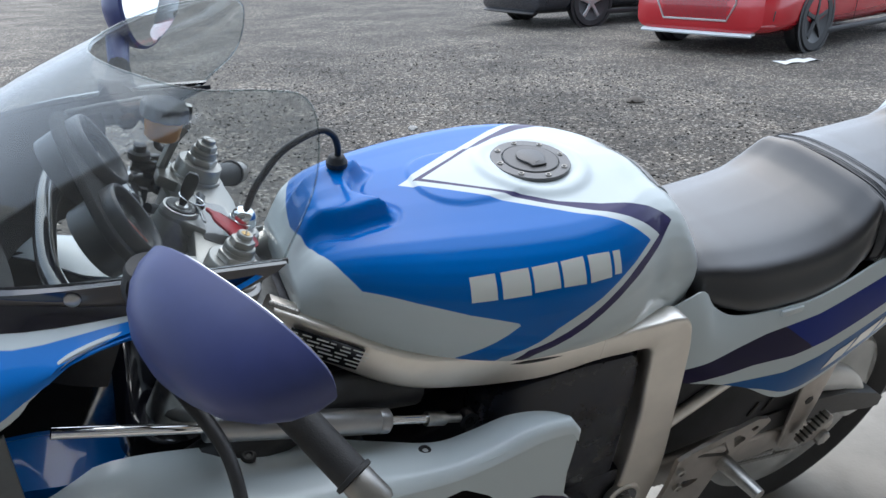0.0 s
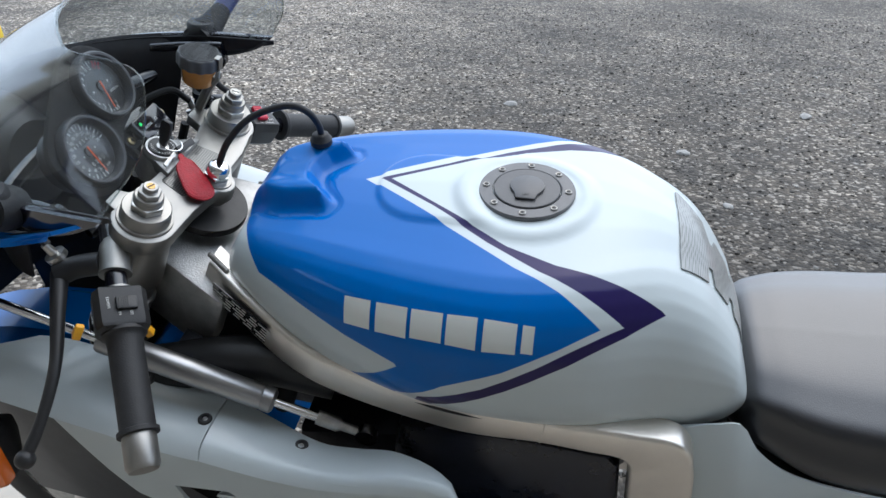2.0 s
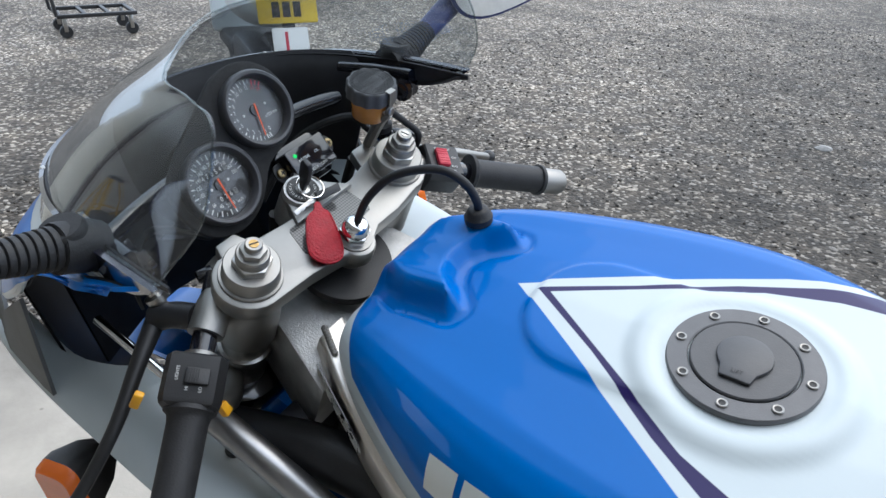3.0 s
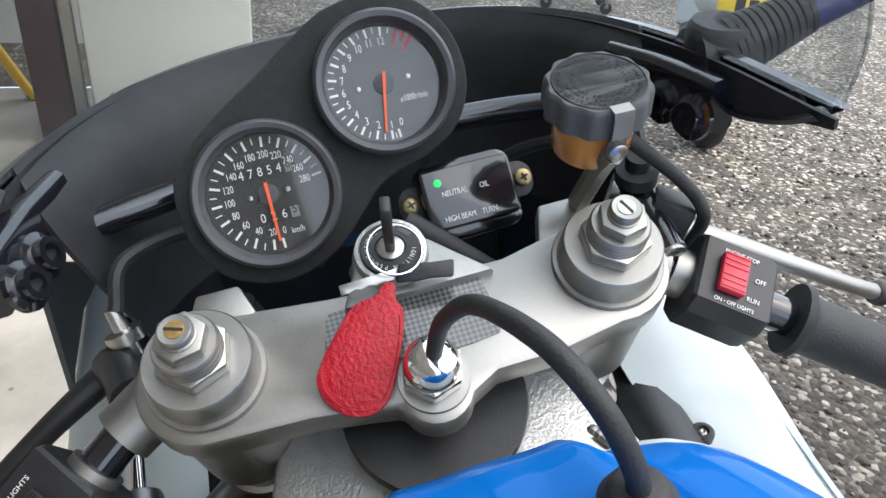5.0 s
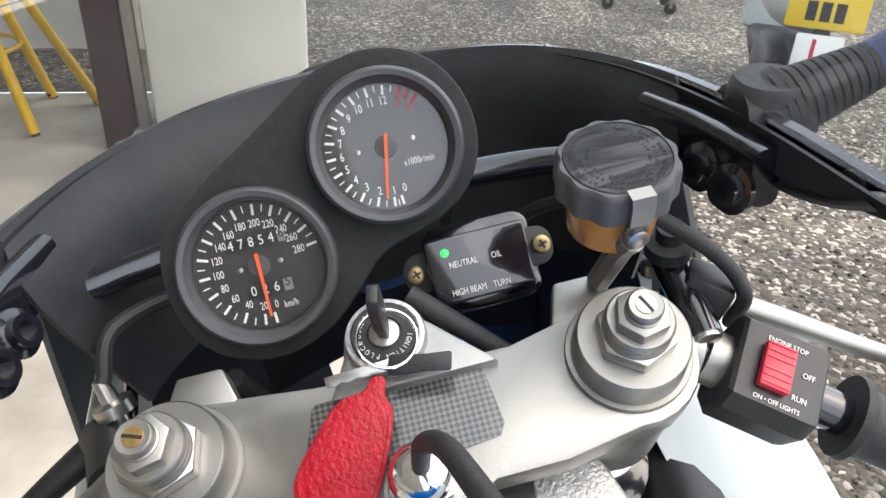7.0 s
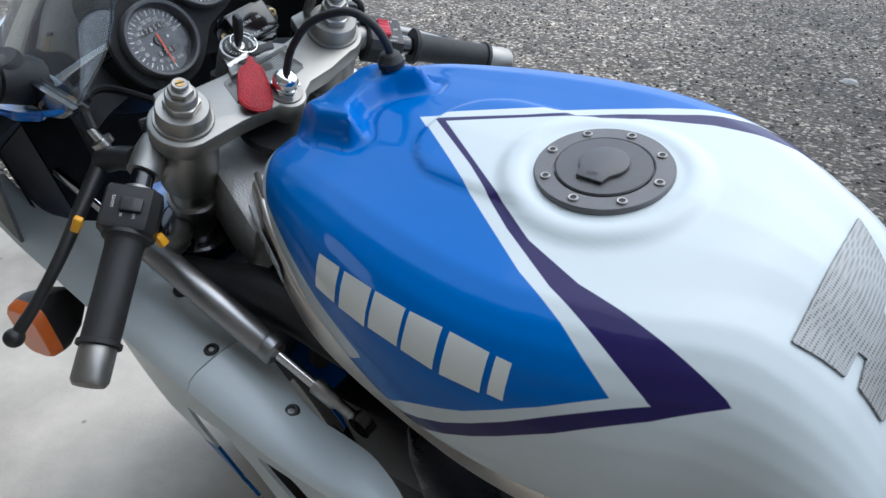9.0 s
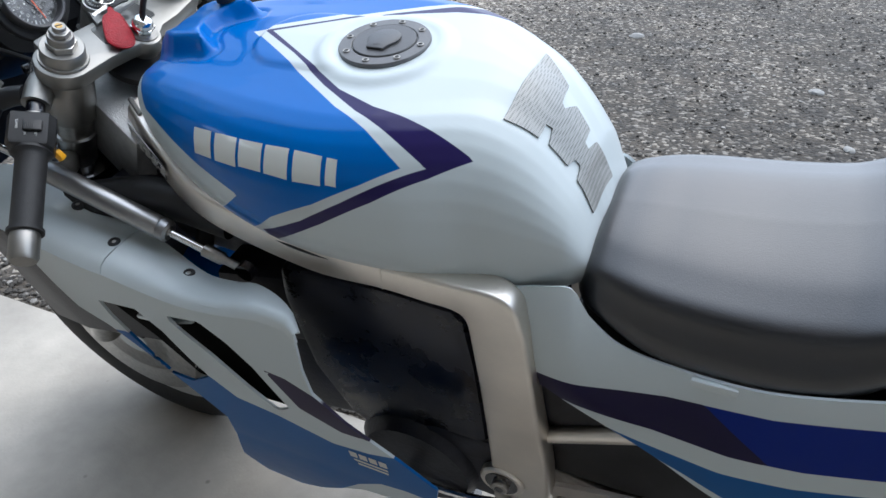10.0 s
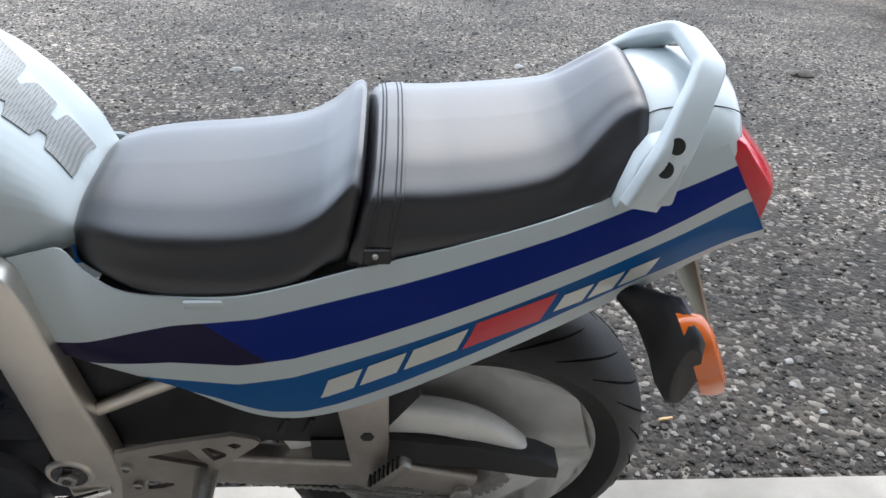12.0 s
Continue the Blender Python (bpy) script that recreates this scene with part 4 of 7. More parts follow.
sp, ta = ob_by["speedometer"], ob_by["tachometer"]
NEEDLE = [(-0.0009, -0.0062), (0.0009, -0.0062), (0.0006, 0.0262), (-0.0006, 0.0262)]
# the first step of each scale is half as wide as the rest; both run clockwise from the bottom
sa = lambda kmh: float(np.interp(kmh, [0, 20, 60, 200, 280], [-87.5, -98.5, -139.0, -277.0, -351.0]))
u, v = DIALS[0][:2]
dial_marks(sp, u, v, [sa(k) for k in range(0, 281, 20)], 0.0252, 0.0307, 0.0013, M_print)
dial_marks(sp, u, v, [sa(k) for k in range(30, 280, 20)], 0.0270, 0.0307, 0.0006, M_print)
for k in range(0, 281, 20):
    dial_number(str(k), u, v, 0.0211 if k else 0.0215, sa(k) + (6 if k == 0 else 0), 0.0056, M_print, sp)
letters("km/h", 0.0050, ga(u + 0.0105, v - 0.0225, -0.0093), M_print, sp, name="dial_numbers", wide=0.72)
for txt, dv, du, gap in (("478546", 0.0121, 0.0012, 0.0051), ("0265", -0.0126, 0.0026, 0.0058)):
    n = len(txt)
    part("odometer_window", box((n * gap + 0.001, 0.0066, 0.0003), ga(u + du, v + dv, -0.0095)), M_blackink, sp, smooth=False)
    last = u + du + ((n - 1) / 2) * gap
    part("odometer_drum", box((gap * 0.78, 0.0062, 0.0003), ga(last, v + dv, -0.0094)), M_drum, sp, smooth=False)
    for i, ch in enumerate(txt):
        letters(ch, 0.0070, ga(u + du + (i - (n - 1) / 2) * gap, v + dv + (0.0014 if i == n - 1 else 0), -0.0091), M_print if i < n - 1 else M_blackink, sp, name="odometer_digits", wide=0.85)
part("needle", prism(NEEDLE, 0.0008, ga(u, v, -0.0066) @ pose(0, 0, 0, 0, 0, -90.5 - 90)), M_orange, sp, "orange needle")
u, v = DIALS[1][:2]
tk = lambda k: float(np.interp(k, [0, 1, 2, 14], [-85.5, -94.0, -111.0, -313.8]))
dial_marks(ta, u, v, [tk(k) for k in range(0, 13)], 0.0256, 0.0304, 0.0013, M_print)
dial_marks(ta, u, v, [tk(k + 0.5) for k in range(0, 13)], 0.0272, 0.0304, 0.0006, M_print)
dial_marks(ta, u, v, [tk(k) for k in (13, 13.5, 14)], 0.0256, 0.0304, 0.0015, M_red_sw)
for k in range(0, 15):
    dial_number(str(k), u, v, 0.0226, tk(k) + (7 if k == 0 else 1.5 if k == 1 else 0), 0.0060, M_print if k < 13 else M_red_sw, ta)
letters("x1000r/min", 0.0050, ga(u + 0.0150, v - 0.0102, -0.0093), M_print, ta, name="dial_numbers", wide=0.68)
part("needle", prism(NEEDLE, 0.0008, ga(u, v, -0.0066) @ pose(0, 0, 0, 0, 0, -101.5 - 90)), M_orange, ta, "orange needle")

# warning lamp box
IL = Matrix(((0, -0.57, 0.82, -0.4665), (1, 0, 0, 0.0530), (0, 0.82, 0.57, 1.0100), (0, 0, 0, 1)))
lampbox = part("warning_lamp_box", prism(rounded(0.0545, 0.0350, 0.003), 0.026, IL @ Matrix.Translation((0, 0, -0.026)), 0.0018), M_gloss_black, bike, "black warning lamp box with a lit green neutral lamp")
part("lamp_box_plate", prism(rounded(0.084, 0.022, 0.009), 0.003, IL @ Matrix.Translation((0.0015, 0.002, -0.0195)), 0.001), M_black, lampbox)
part("lamp_box_back", prism(rounded(0.062, 0.050, 0.010), 0.020, IL @ Matrix.Translation((0.004, 0.000, -0.044)), 0.003), M_gloss_black, lampbox)
part("neutral_lamp", lathe([(0.0, -0.0002), (0.0024, -0.0002), (0.0020, 0.0007), (0.0, 0.001)], IL @ Matrix.Translation((-0.0173, 0.0093, 0)), 20), M_green, lampbox, "lit green lamp")
for txt, x, y in (("NEUTRAL", -0.0088, 0.0022), ("OIL", 0.0090, 0.0024), ("HIGH BEAM", -0.0090, -0.0124), ("TURN", 0.0086, -0.0126)):
    letters(txt, 0.0047, IL @ Matrix.Translation((x, y, 0.0003)), M_print, lampbox, wide=0.75)
for x in (-0.0336, 0.0366):
    part("lamp_box_screw", lathe([(0.0, -0.019), (0.0052, -0.019), (0.0050, -0.0165), (0.0032, -0.0155), (0.0, -0.0158)], IL @ Matrix.Translation((x, 0.002, 0.004)), 18), M_cad, lampbox, "plated cross-head screw")
    for q in (0, 90):
        part("screw_slot", box((0.0052, 0.0011, 0.0010), IL @ Matrix.Translation((x, 0.002, -0.0113)) @ pose(0, 0, 0, 0, 0, q + 20)), M_blackink, lampbox)

# ignition switch, key and fob
ign = Matrix(((0, FW.x, UP.x, -0.4225), (1, 0, 0, -0.003), (0, FW.z, UP.z, 1.0145), (0, 0, 0, 1))) @ Matrix.Scale(0.82, 4)
sw = part("ignition_switch", lathe([(0.030, -0.050), (0.0265, -0.020), (0.0235, -0.004), (0.0225, 0.0), (0.0200, 0.0004), (0.0198, -0.001), (0.0, -0.001)], ign, 40), M_cast, bike, "cast ignition switch with a black lettered ring")
part("switch_ring", lathe([(0.0, -0.0015), (0.0192, -0.0015), (0.0192, 0.0012), (0.0185, 0.0020), (0.0100, 0.0020), (0.0095, 0.0012), (0.0, 0.0012)], ign, 40), M_black, sw)
part("lock_barrel", lathe([(0.0, 0.0005), (0.0088, 0.0005), (0.0086, 0.0026), (0.0078, 0.0032), (0.0, 0.0032)], ign, 24), M_steel, sw)
for txt, a in (("OFF", 128), ("PUSH", 168), ("LOCK", 212), ("P", 246), ("IGNITION", 305)):
    for i, ch in enumerate(txt):
        b = a - (i - (len(txt) - 1) / 2) * (13.5 if len(txt) < 6 else 10.5)
        letters(ch, 0.0043, ign @ pose(0, 0, 0, 0, 0, b - 90) @ Matrix.Translation((0, 0.0145, 0.0022)), M_print, sw, wide=0.75)
M_flange = mat("cast_flange", (0.34, 0.34, 0.33), 0.5, metal=1.0, vary=0.12, noise_scale=60, bump=0.12, bump_scale=900)
part("switch_bracket", prism([(-0.034, 0.046), (0.046, 0.046), (0.030, 0.062), (0.0185, 0.074)] + arc(-0.003, 0.070, 0.0205, 15, 165, 10) + [(-0.0245, 0.066)], 0.016, at(0, 0, -0.010), 0.003), M_flange, bike, "cast flange of the ignition switch")
part("box_mark", box((0.0085, 0.0034, 0.0003), ign @ pose(0, 0, 0, 0, 0, 38 - 90) @ Matrix.Translation((0, 0.0145, 0.0022))), M_bezel, sw, smooth=False)
key = part("ignition_key", prism([(-0.0035, -0.002), (0.0035, -0.002), (0.0060, 0.012), (0.0085, 0.020), (0.0085, 0.040), (0.0050, 0.046), (-0.0050, 0.046), (-0.0085, 0.040), (-0.0085, 0.020), (-0.0060, 0.012)], 0.0062, ign @ Matrix.Translation((0, 0, 0.003)) @ pose(0, 0, 0, 90, 0, 78) @ Matrix.Translation((0, 0, -0.0031)), 0.0012), M_black, bike, "black-headed ignition key with a spare key on a ring")
ringm = at(-0.002, 0.0625, 0.0215) @ pose(0, 0, 0, 8, 6, 0)
part("key_ring", tube([tuple(ringm @ Vector((0.0135 * math.cos(a), 0.0135 * math.sin(a), 0))) for a in (2 * math.pi * k / 40 for k in range(41))], 0.0008, 8, 41, smooth=False), M_chrome, key)
part("spare_key_blade", prism([(-0.034, -0.0024), (-0.030, -0.0026), (-0.027, -0.0016), (-0.024, -0.0026), (-0.020, -0.0016), (-0.016, -0.0026), (-0.002, -0.0026), (-0.002, 0.0026), (-0.034, 0.0024)], 0.0018, at(0.001, 0.0535, 0.0140) @ pose(0, 0, 0, 25, 0, 2), 0.0003), M_steel, key)
part("spare_key_head", prism([(-0.006, -0.0045), (0.004, -0.0048), (0.012, -0.0040), (0.0225, -0.0046), (0.0235, 0.0040), (0.012, 0.0036), (-0.004, 0.0048)], 0.0055, at(0.001, 0.0525, 0.0135) @ pose(0, 0, 0, 25, 0, -10), 0.0012), M_black, key)
fob = [(-0.0125, 0.0500), (-0.0058, 0.0485), (-0.0090, 0.0400), (-0.0058, 0.0350), (-0.0082, 0.0260), (-0.0145, 0.0115), (-0.0215, -0.0015), (-0.0290, -0.0090), (-0.0400, -0.0090), (-0.0490, -0.0030), (-0.0545, 0.0080), (-0.0530, 0.0170), (-0.0385, 0.0340), (-0.0280, 0.0440), (-0.0165, 0.0440)]
for _ in range(2):
    fob = [(a[0] * w + b[0] * (1 - w), a[1] * w + b[1] * (1 - w)) for a, b in zip(fob, fob[1:] + fob[:1]) for w in (0.75, 0.25)]
FOB = at(0, 0, 0.0050) @ pose(0, 0, 0, 13, 0, 0)
part("leather_fob", prism(fob, 0.0032, FOB, 0.0010), M_red_key, key, "crinkled red leather key fob")
mid = Vector((-0.029, 0.018))
seam = [Vector(p).lerp(mid, 0.10) for p in fob if p[1] < 0.034]
seam = sorted(seam, key=lambda q: math.atan2(q.x - mid.x, -(q.y - mid.y)))
part("fob_stitch", tube([tuple(FOB @ Vector((q.x, q.y, 0.0033))) for q in seam], 0.0004, 6, 60), M_red_key, key)

# brake fluid reservoir
RX = Vector((0.26, 0.02, 0.965)).normalized()
res = frame_at((-0.4145, 0.109, 1.0812), RX, (0, 1, 0)) @ Matrix.Scale(0.765, 4)
rot = res @ pose(0, 0, 0, 0, 0, 90)
lob = []
for k in range(72):
    a = 2 * math.pi * k / 72
    lob.append(0.0338 + 0.0011 * math.cos(12 * a))
bm = bmesh.new()
rows = []
for h, s in ((-0.021, 0.97), (-0.020, 1.0), (-0.004, 0.985), (-0.0012, 0.965), (0.0, 0.93)):
    rows.append([res @ Vector((lob[k] * s * math.cos(2 * math.pi * k / 72), lob[k] * s * math.sin(2 * math.pi * k / 72), h)) for k in range(72)])
V = grid(bm, rows, close_v=True)
bm.faces.new(V[0])
bm.faces.new(V[-1])
reservoir = part("brake_reservoir", lathe([(0.0, -0.054), (0.022, -0.054), (0.0255, -0.050), (0.0275, -0.021), (0.0, -0.021)], res, 40), M_amber, bike, "amber brake fluid reservoir with a black screw cap")
M_resin = mat("cap_resin", (0.085, 0.086, 0.090), 0.62, vary=0.12, noise_scale=60, bump=0.1, bump_scale=900, spec=0.4)
cap = part("reservoir_cap", bm, M_resin, reservoir, "dark grey lobed cap with raised writing")
part("cap_rim", lathe([(0.0288, 0.0), (0.0292, 0.0006), (0.0299, 0.0)], res, 48), M_black, reservoir)
M_raised = mat("raised_black", (0.016, 0.016, 0.018), 0.5)
for txt, rad, a0, step, size in (("WARNING", 0.0245, 90, 9.5, 0.0046), ("SEALED CONTAINER", 0.0255, 168, 7.2, 0.0036), ("USE ONLY DOT4 BRAKE FLUID FROM A", 0.0245, -38, 6.6, 0.0034), ("CLEAN FILLER CAP BEFORE REMOVING", 0.0205, -70, 7.6, 0.0032), ("UTILISER DU LIQUIDE DE FREIN DOT4", 0.0168, -80, 8.8, 0.0030)):
    for i, ch in enumerate(txt):
        if ch != " ":
            b = a0 - (i - (len(txt) - 1) / 2) * step
            letters(ch, size, rot @ pose(0, 0, 0, 0, 0, b - 90) @ Matrix.Translation((0, rad, 0.0004)), M_raised, reservoir, name="raised_writing")
strap = [(0.0, -0.0275, 0.0012), (0.0, -0.0352, 0.0012), (0.0, -0.0366, -0.004), (0.0, -0.0366, -0.018), (0.0, -0.0330, -0.022), (0.0, -0.0315, -0.034)]
bm = bmesh.new()

rows = [[rot @ Vector((x + w, y, z)) for w in (-0.0065, 0.0065)] for x, y, z in strap]
part("cap_strap", shell(rows, 0.0012, bm), M_alu, reservoir, "bright metal cap strap")
part("strap_screw", lathe([(0.0, -0.002), (0.005, -0.002), (0.005, 0.002), (0.0035, 0.003), (0.0, 0.003)], frame_at(rot @ Vector((0, -0.0335, -0.030)), rot.to_3x3() @ Vector((0, -1, 0))), 18), M_steel, reservoir)
part("reservoir_bracket", tube([tuple(rot @ Vector((0, -0.030, -0.034))), tuple(rot @ Vector((0, -0.018, -0.055))), tuple(cl(0.104, 0.075, 0.0))], 0.006, 8, 12), M_alu, reservoir)
part("reservoir_hose", tube([tuple(res @ Vector((0.0, 0.02, -0.045))), (-0.43, 0.165, 1.005), (-0.42, 0.175, 0.985), (-0.44, 0.18, 0.95)], 0.004, 10, 20), M_rubber, reservoir, "black rubber hose")

# pinch lug and socket bolt of the handlebar clamp
lug = part("clamp_lug", box((0.034, 0.022, 0.017), pose(-0.446, -0.096, 0.974, 0, -12, 18), 0.003), M_alu, bike)
part("clamp_bolt", lathe([(0.0, 0.0), (0.0066, 0.0), (0.0066, 0.0145), (0.0058, 0.0155), (0.0036, 0.0155), (0.0032, 0.011), (0.0, 0.011)], frame_at((-0.453, -0.106, 0.974), (-0.30, -1, 0.05)), 20), M_gloss_black, lug, "black socket bolt")

# handlebars -------------------------------------------------------------------------
for sgn in (-1, 1):
    P = lambda x, y, z: Vector((x, sgn * y, z))
    A, B = P(-0.424, 0.135, 0.966), P(-0.312, 0.322, 0.866)
    d = (B - A).normalized()
    hb = part("handlebar", tube([tuple(A - d * 0.03), tuple(A + d * 0.21)], 0.011, 14, 3), M_gloss_black, bike, "black clip-on handlebar")
    part("bar_root", tube([tuple(P(-0.418, 0.108, 0.952)), tuple(P(-0.424, 0.125, 0.966)), tuple(A + d * (0.028 if sgn < 0 else 0.016))], 0.0165, 18, 10), M_alu, hb)
    part("bar_ring", lathe([(0.0, 0.0), (0.0145, 0.0), (0.0145, 0.010), (0.0, 0.010)], frame_at(A + d * (0.046 if sgn < 0 else 0.020), d), 24), M_alu, hb)
    L = (B - A).length
    part("grip", lathe([(0.0, 0.094), (0.0215, 0.094), (0.0222, 0.098), (0.0185, 0.101), (0.0178, 0.104), (0.0172, 0.108), (0.0168, 0.15), (0.0168, 0.196), (0.0195, 0.197), (0.0195, 0.201), (0.0168, 0.202), (0.0, 0.202)], frame_at(A, d), 32), M_rubber, hb, "worn black rubber grip")
    part("bar_end", lathe([(0.0, 0.202), (0.0155, 0.202), (0.0160, 0.205), (0.0160, 0.231), (0.0135, 0.2355), (0.0, 0.236)], frame_at(A, d), 32), M_alu, hb, "silver bar end weight")
    hint = Vector((0.55, 0.15 * sgn, 0.82))
    z = d
    yv = (hint - z * hint.dot(z)).normalized()
    xv = yv.cross(z)
    SW = Matrix((xv, yv, z)).transposed().to_4x4()
    SW.translation = A + d * (0.074 if sgn < 0 else 0.053)
    swm = part("switch_housing", loft([[SW @ Vector((x * f, y * f, h)) for x, y in [(-0.022, 0.021), (0.018, 0.021), (0.025, 0.010), (0.023, -0.014), (0.014, -0.024), (-0.014, -0.024), (-0.025, -0.012), (-0.027, 0.010)]] for h, f in ((-0.023, 0.92), (-0.021, 1.0), (0.016, 1.0), (0.020, 0.95), (0.022, 0.80))]), M_black, hb, "black plastic switch housing with white writing", angle=25)
    F = SW @ Matrix.Translation((-0.002, 0.0212, 0)) @ pose(0, 0, 0, -90, 0, 0)     # x across, y along the bar, z out of the face
    if sgn > 0:
        F = F @ pose(0, 0, 0, 0, 0, 0)
        part("stop_button", prism(rounded(0.0235, 0.0150, 0.0012), 0.0052, F @ Matrix.Translation((-0.001, 0.005, 0)), 0.0012), M_red_sw, hb, "red engine stop rocker")
        for k in range(6):
            part("button_rib", box((0.0009, 0.0130, 0.0009), F @ Matrix.Translation((-0.0095 + 0.0036 * k - (0.0012 if k < 3 else -0.0012), 0.005, 0.0053))), M_red_sw, hb)
        R = F @ pose(0, 0, 0, 0, 0, -90)
        for txt, x, y, size in (("ENGINE STOP", -0.001, 0.0140, 0.0038), ("OFF", 0.0115, 0.0020, 0.0042), ("RUN", 0.0090, -0.0110, 0.0042), ("ON • OFF LIGHTS", -0.001, -0.0175, 0.0034)):
            letters(txt, size, R @ Matrix.Translation((x, y, 0.0003)), M_print, swm, wide=0.85)
    else:
        part("dip_switch", prism(rounded(0.020, 0.014, 0.0015), 0.004, F @ Matrix.Translation((0.004, 0.002, 0)), 0.001), M_black, hb)
        for k in range(5):
            part("switch_rib", box((0.0008, 0.012, 0.0008), F @ Matrix.Translation((-0.003 + 0.002 * k, 0.002, 0.0042))), M_black, hb)
        letters("LIGHTS", 0.0038, F @ pose(0, 0, 0, 0, 0, 90) @ Matrix.Translation((0.004, 0.0125, 0.0003)), M_print, swm)
        letters("HI", 0.0038, F @ pose(0, 0, 0, 0, 0, 90) @ Matrix.Translation((-0.0085, 0.003, 0.0003)), M_print, swm)
        letters("LO", 0.0038, F @ pose(0, 0, 0, 0, 0, 90) @ Matrix.Translation((-0.0085, -0.008, 0.0003)), M_print, swm)
        letters("PASS", 0.0038, SW @ Matrix.Translation((-0.0262, 0.0, 0.004)) @ pose(0, 0, 0, 0, -90, 90), M_print, swm)
        part("pass_button", prism([(-0.006, -0.005), (0.006, -0.005), (0.003, 0.010), (-0.003, 0.010)], 0.008, frame_at((-0.404, -0.233, 0.946), (-0.6, -0.4, 0.5)), 0.0015), M_yellow_sw, hb, "yellow switch button")
        part("turn_button", prism([(-0.005, -0.005), (0.005, -0.005), (0.004, 0.008), (-0.004, 0.008)], 0.008, frame_at((-0.376, -0.186, 0.904), (0.8, 0.3, 0.3)), 0.0015), M_yellow_sw, hb, "yellow switch button")
    # lever and its perch
    part("lever_perch", tube([tuple(P(-0.428, 0.150, 0.962)), tuple(P(-0.452, 0.158, 0.960)), tuple(P(-0.470, 0.168, 0.955))], 0.0125, 12, 10), M_black, hb)
    part("lever", tube([tuple(P(-0.470, 0.166, 0.955)), tuple(P(-0.452, 0.205, 0.940)), tuple(P(-0.432, 0.252, 0.917)), tuple(P(-0.428, 0.295, 0.890)), tuple(P(-0.432, 0.325, 0.870))], (0.0095, 0.0075, 0.006, 0.0055, 0.006), 12, 30), M_black if sgn < 0 else M_alu, hb, "black ball-ended lever" if sgn < 0 else "bright ball-ended brake lever")
    if sgn > 0:
        mc = part("master_cylinder", tube([(-0.411, 0.150, 0.972), (-0.430, 0.151, 0.980), (-0.462, 0.154, 0.992)], (0.0090, 0.0102, 0.0105), 20, 8), M_gloss_black, hb, "black brake master cylinder")
        part("cylinder_end", lathe([(0.0, -0.002), (0.0078, -0.002), (0.0076, 0.0022), (0.0050, 0.0036), (0.0, 0.0040)], frame_at((-0.411, 0.150, 0.972), (0.9, -0.03, -0.40)), 24), M_steel, mc)
        part("cylinder_clamp", box((0.026, 0.022, 0.034), pose(-0.436, 0.160, 0.976, 0, 22, 58), 0.004), M_black, mc)
        part("hose_joint", lathe([(0.0, -0.004), (0.0125, -0.004), (0.0125, 0.004), (0.0075, 0.006), (0.0075, 0.014), (0.0, 0.015)], frame_at((-0.452, 0.150, 1.002), (0.25, 0.0, 1)), 20), M_black, mc)
        part("lever_pivot", lathe([(0.0, -0.006), (0.0105, -0.006), (0.0110, 0.004), (0.0100, 0.0055), (0.0, 0.0056)], frame_at((-0.458, 0.176, 0.966), (0.35, 0.05, 0.93)), 28), M_damper, mc)
    part("lever_ball", lathe([(0.0, -0.0095)] + [(0.0095 * math.cos(a), 0.0095 * math.sin(a)) for a in (-1.3 + 2.6 * k / 10 for k in range(11))] + [(0.0, 0.0095)], frame_at(P(-0.432, 0.329, 0.868), (0, 0, 1)), 20), M_black, hb)
    part("cable_adjuster", lathe([(0.0, -0.012), (0.0045, -0.012), (0.0045, -0.003), (0.0110, -0.003), (0.0110, 0.004), (0.0050, 0.005), (0.0040, 0.018), (0.0, 0.018)], frame_at(P(-0.474, 0.156, 0.970), (-0.3, 0.15 * sgn, 0.9)), 24), M_steel, hb, "knurled cable adjuster")
    part("control_cable", tube([tuple(P(-0.478, 0.157, 0.985)), tuple(P(-0.500, 0.145, 1.005)), tuple(P(-0.545, 0.100, 0.985)), tuple(P(-0.56, 0.04, 0.93))], 0.0045, 8, 24), M_rubber, hb)


# windscreen, cowl and side fairings ---------------------------------------------------
RIM = [(-0.359, 0.199, 1.065), (-0.46, 0.192, 1.068), (-0.56, 0.172, 1.066), (-0.635, 0.130, 1.062), (-0.680, 0.068, 1.058), (-0.695, 0.0, 1.056)]


def both(pts):
    """A curve from left to right, mirrored about the middle plane."""
    return [(x, -y, z) for x, y, z in pts] + [(x, y, z) for x, y, z in pts[-2::-1]]


rim = spline(both(RIM), 61)
TOPE = [(-0.360, 0.199, 1.068), (-0.325, 0.170, 1.113), (-0.315, 0.151, 1.157), (-0.323, 0.137, 1.180), (-0.355, 0.128, 1.185), (-0.414, 0.104, 1.184), (-0.478, 0.0, 1.184)]
BASE = [(-0.362, 0.199, 1.066), (-0.400, 0.196, 1.067), (-0.460, 0.192, 1.068), (-0.545, 0.176, 1.066), (-0.640, 0.128, 1.060), (-0.720, 0.065, 1.030), (-0.750, 0.0, 1.010)]
top, base = spline(both(TOPE), 61), spline(both(BASE), 61)
rows = [[a.lerp(b, k / 14) + Vector((0, 0, 0.016 * math.sin(math.pi * k / 14))) * min(1, (a - b).length / 0.15) for a, b in zip(base, top)] for k in range(15)]
M_screen = glass("screen_acrylic", (0.94, 0.965, 0.97), 0.015, 0.95, gloss=0.04, haze=0.012)
screen = part("windscreen", shell(rows, 0.003), M_screen, bike, "lightly smoked clear windscreen")
M_edge = glass("screen_edge", (0.86, 0.90, 0.90), 0.1, 0.85)
part("screen_edge", tube([tuple(p) for p in top], 0.0009, 6, 80), M_edge, bike)

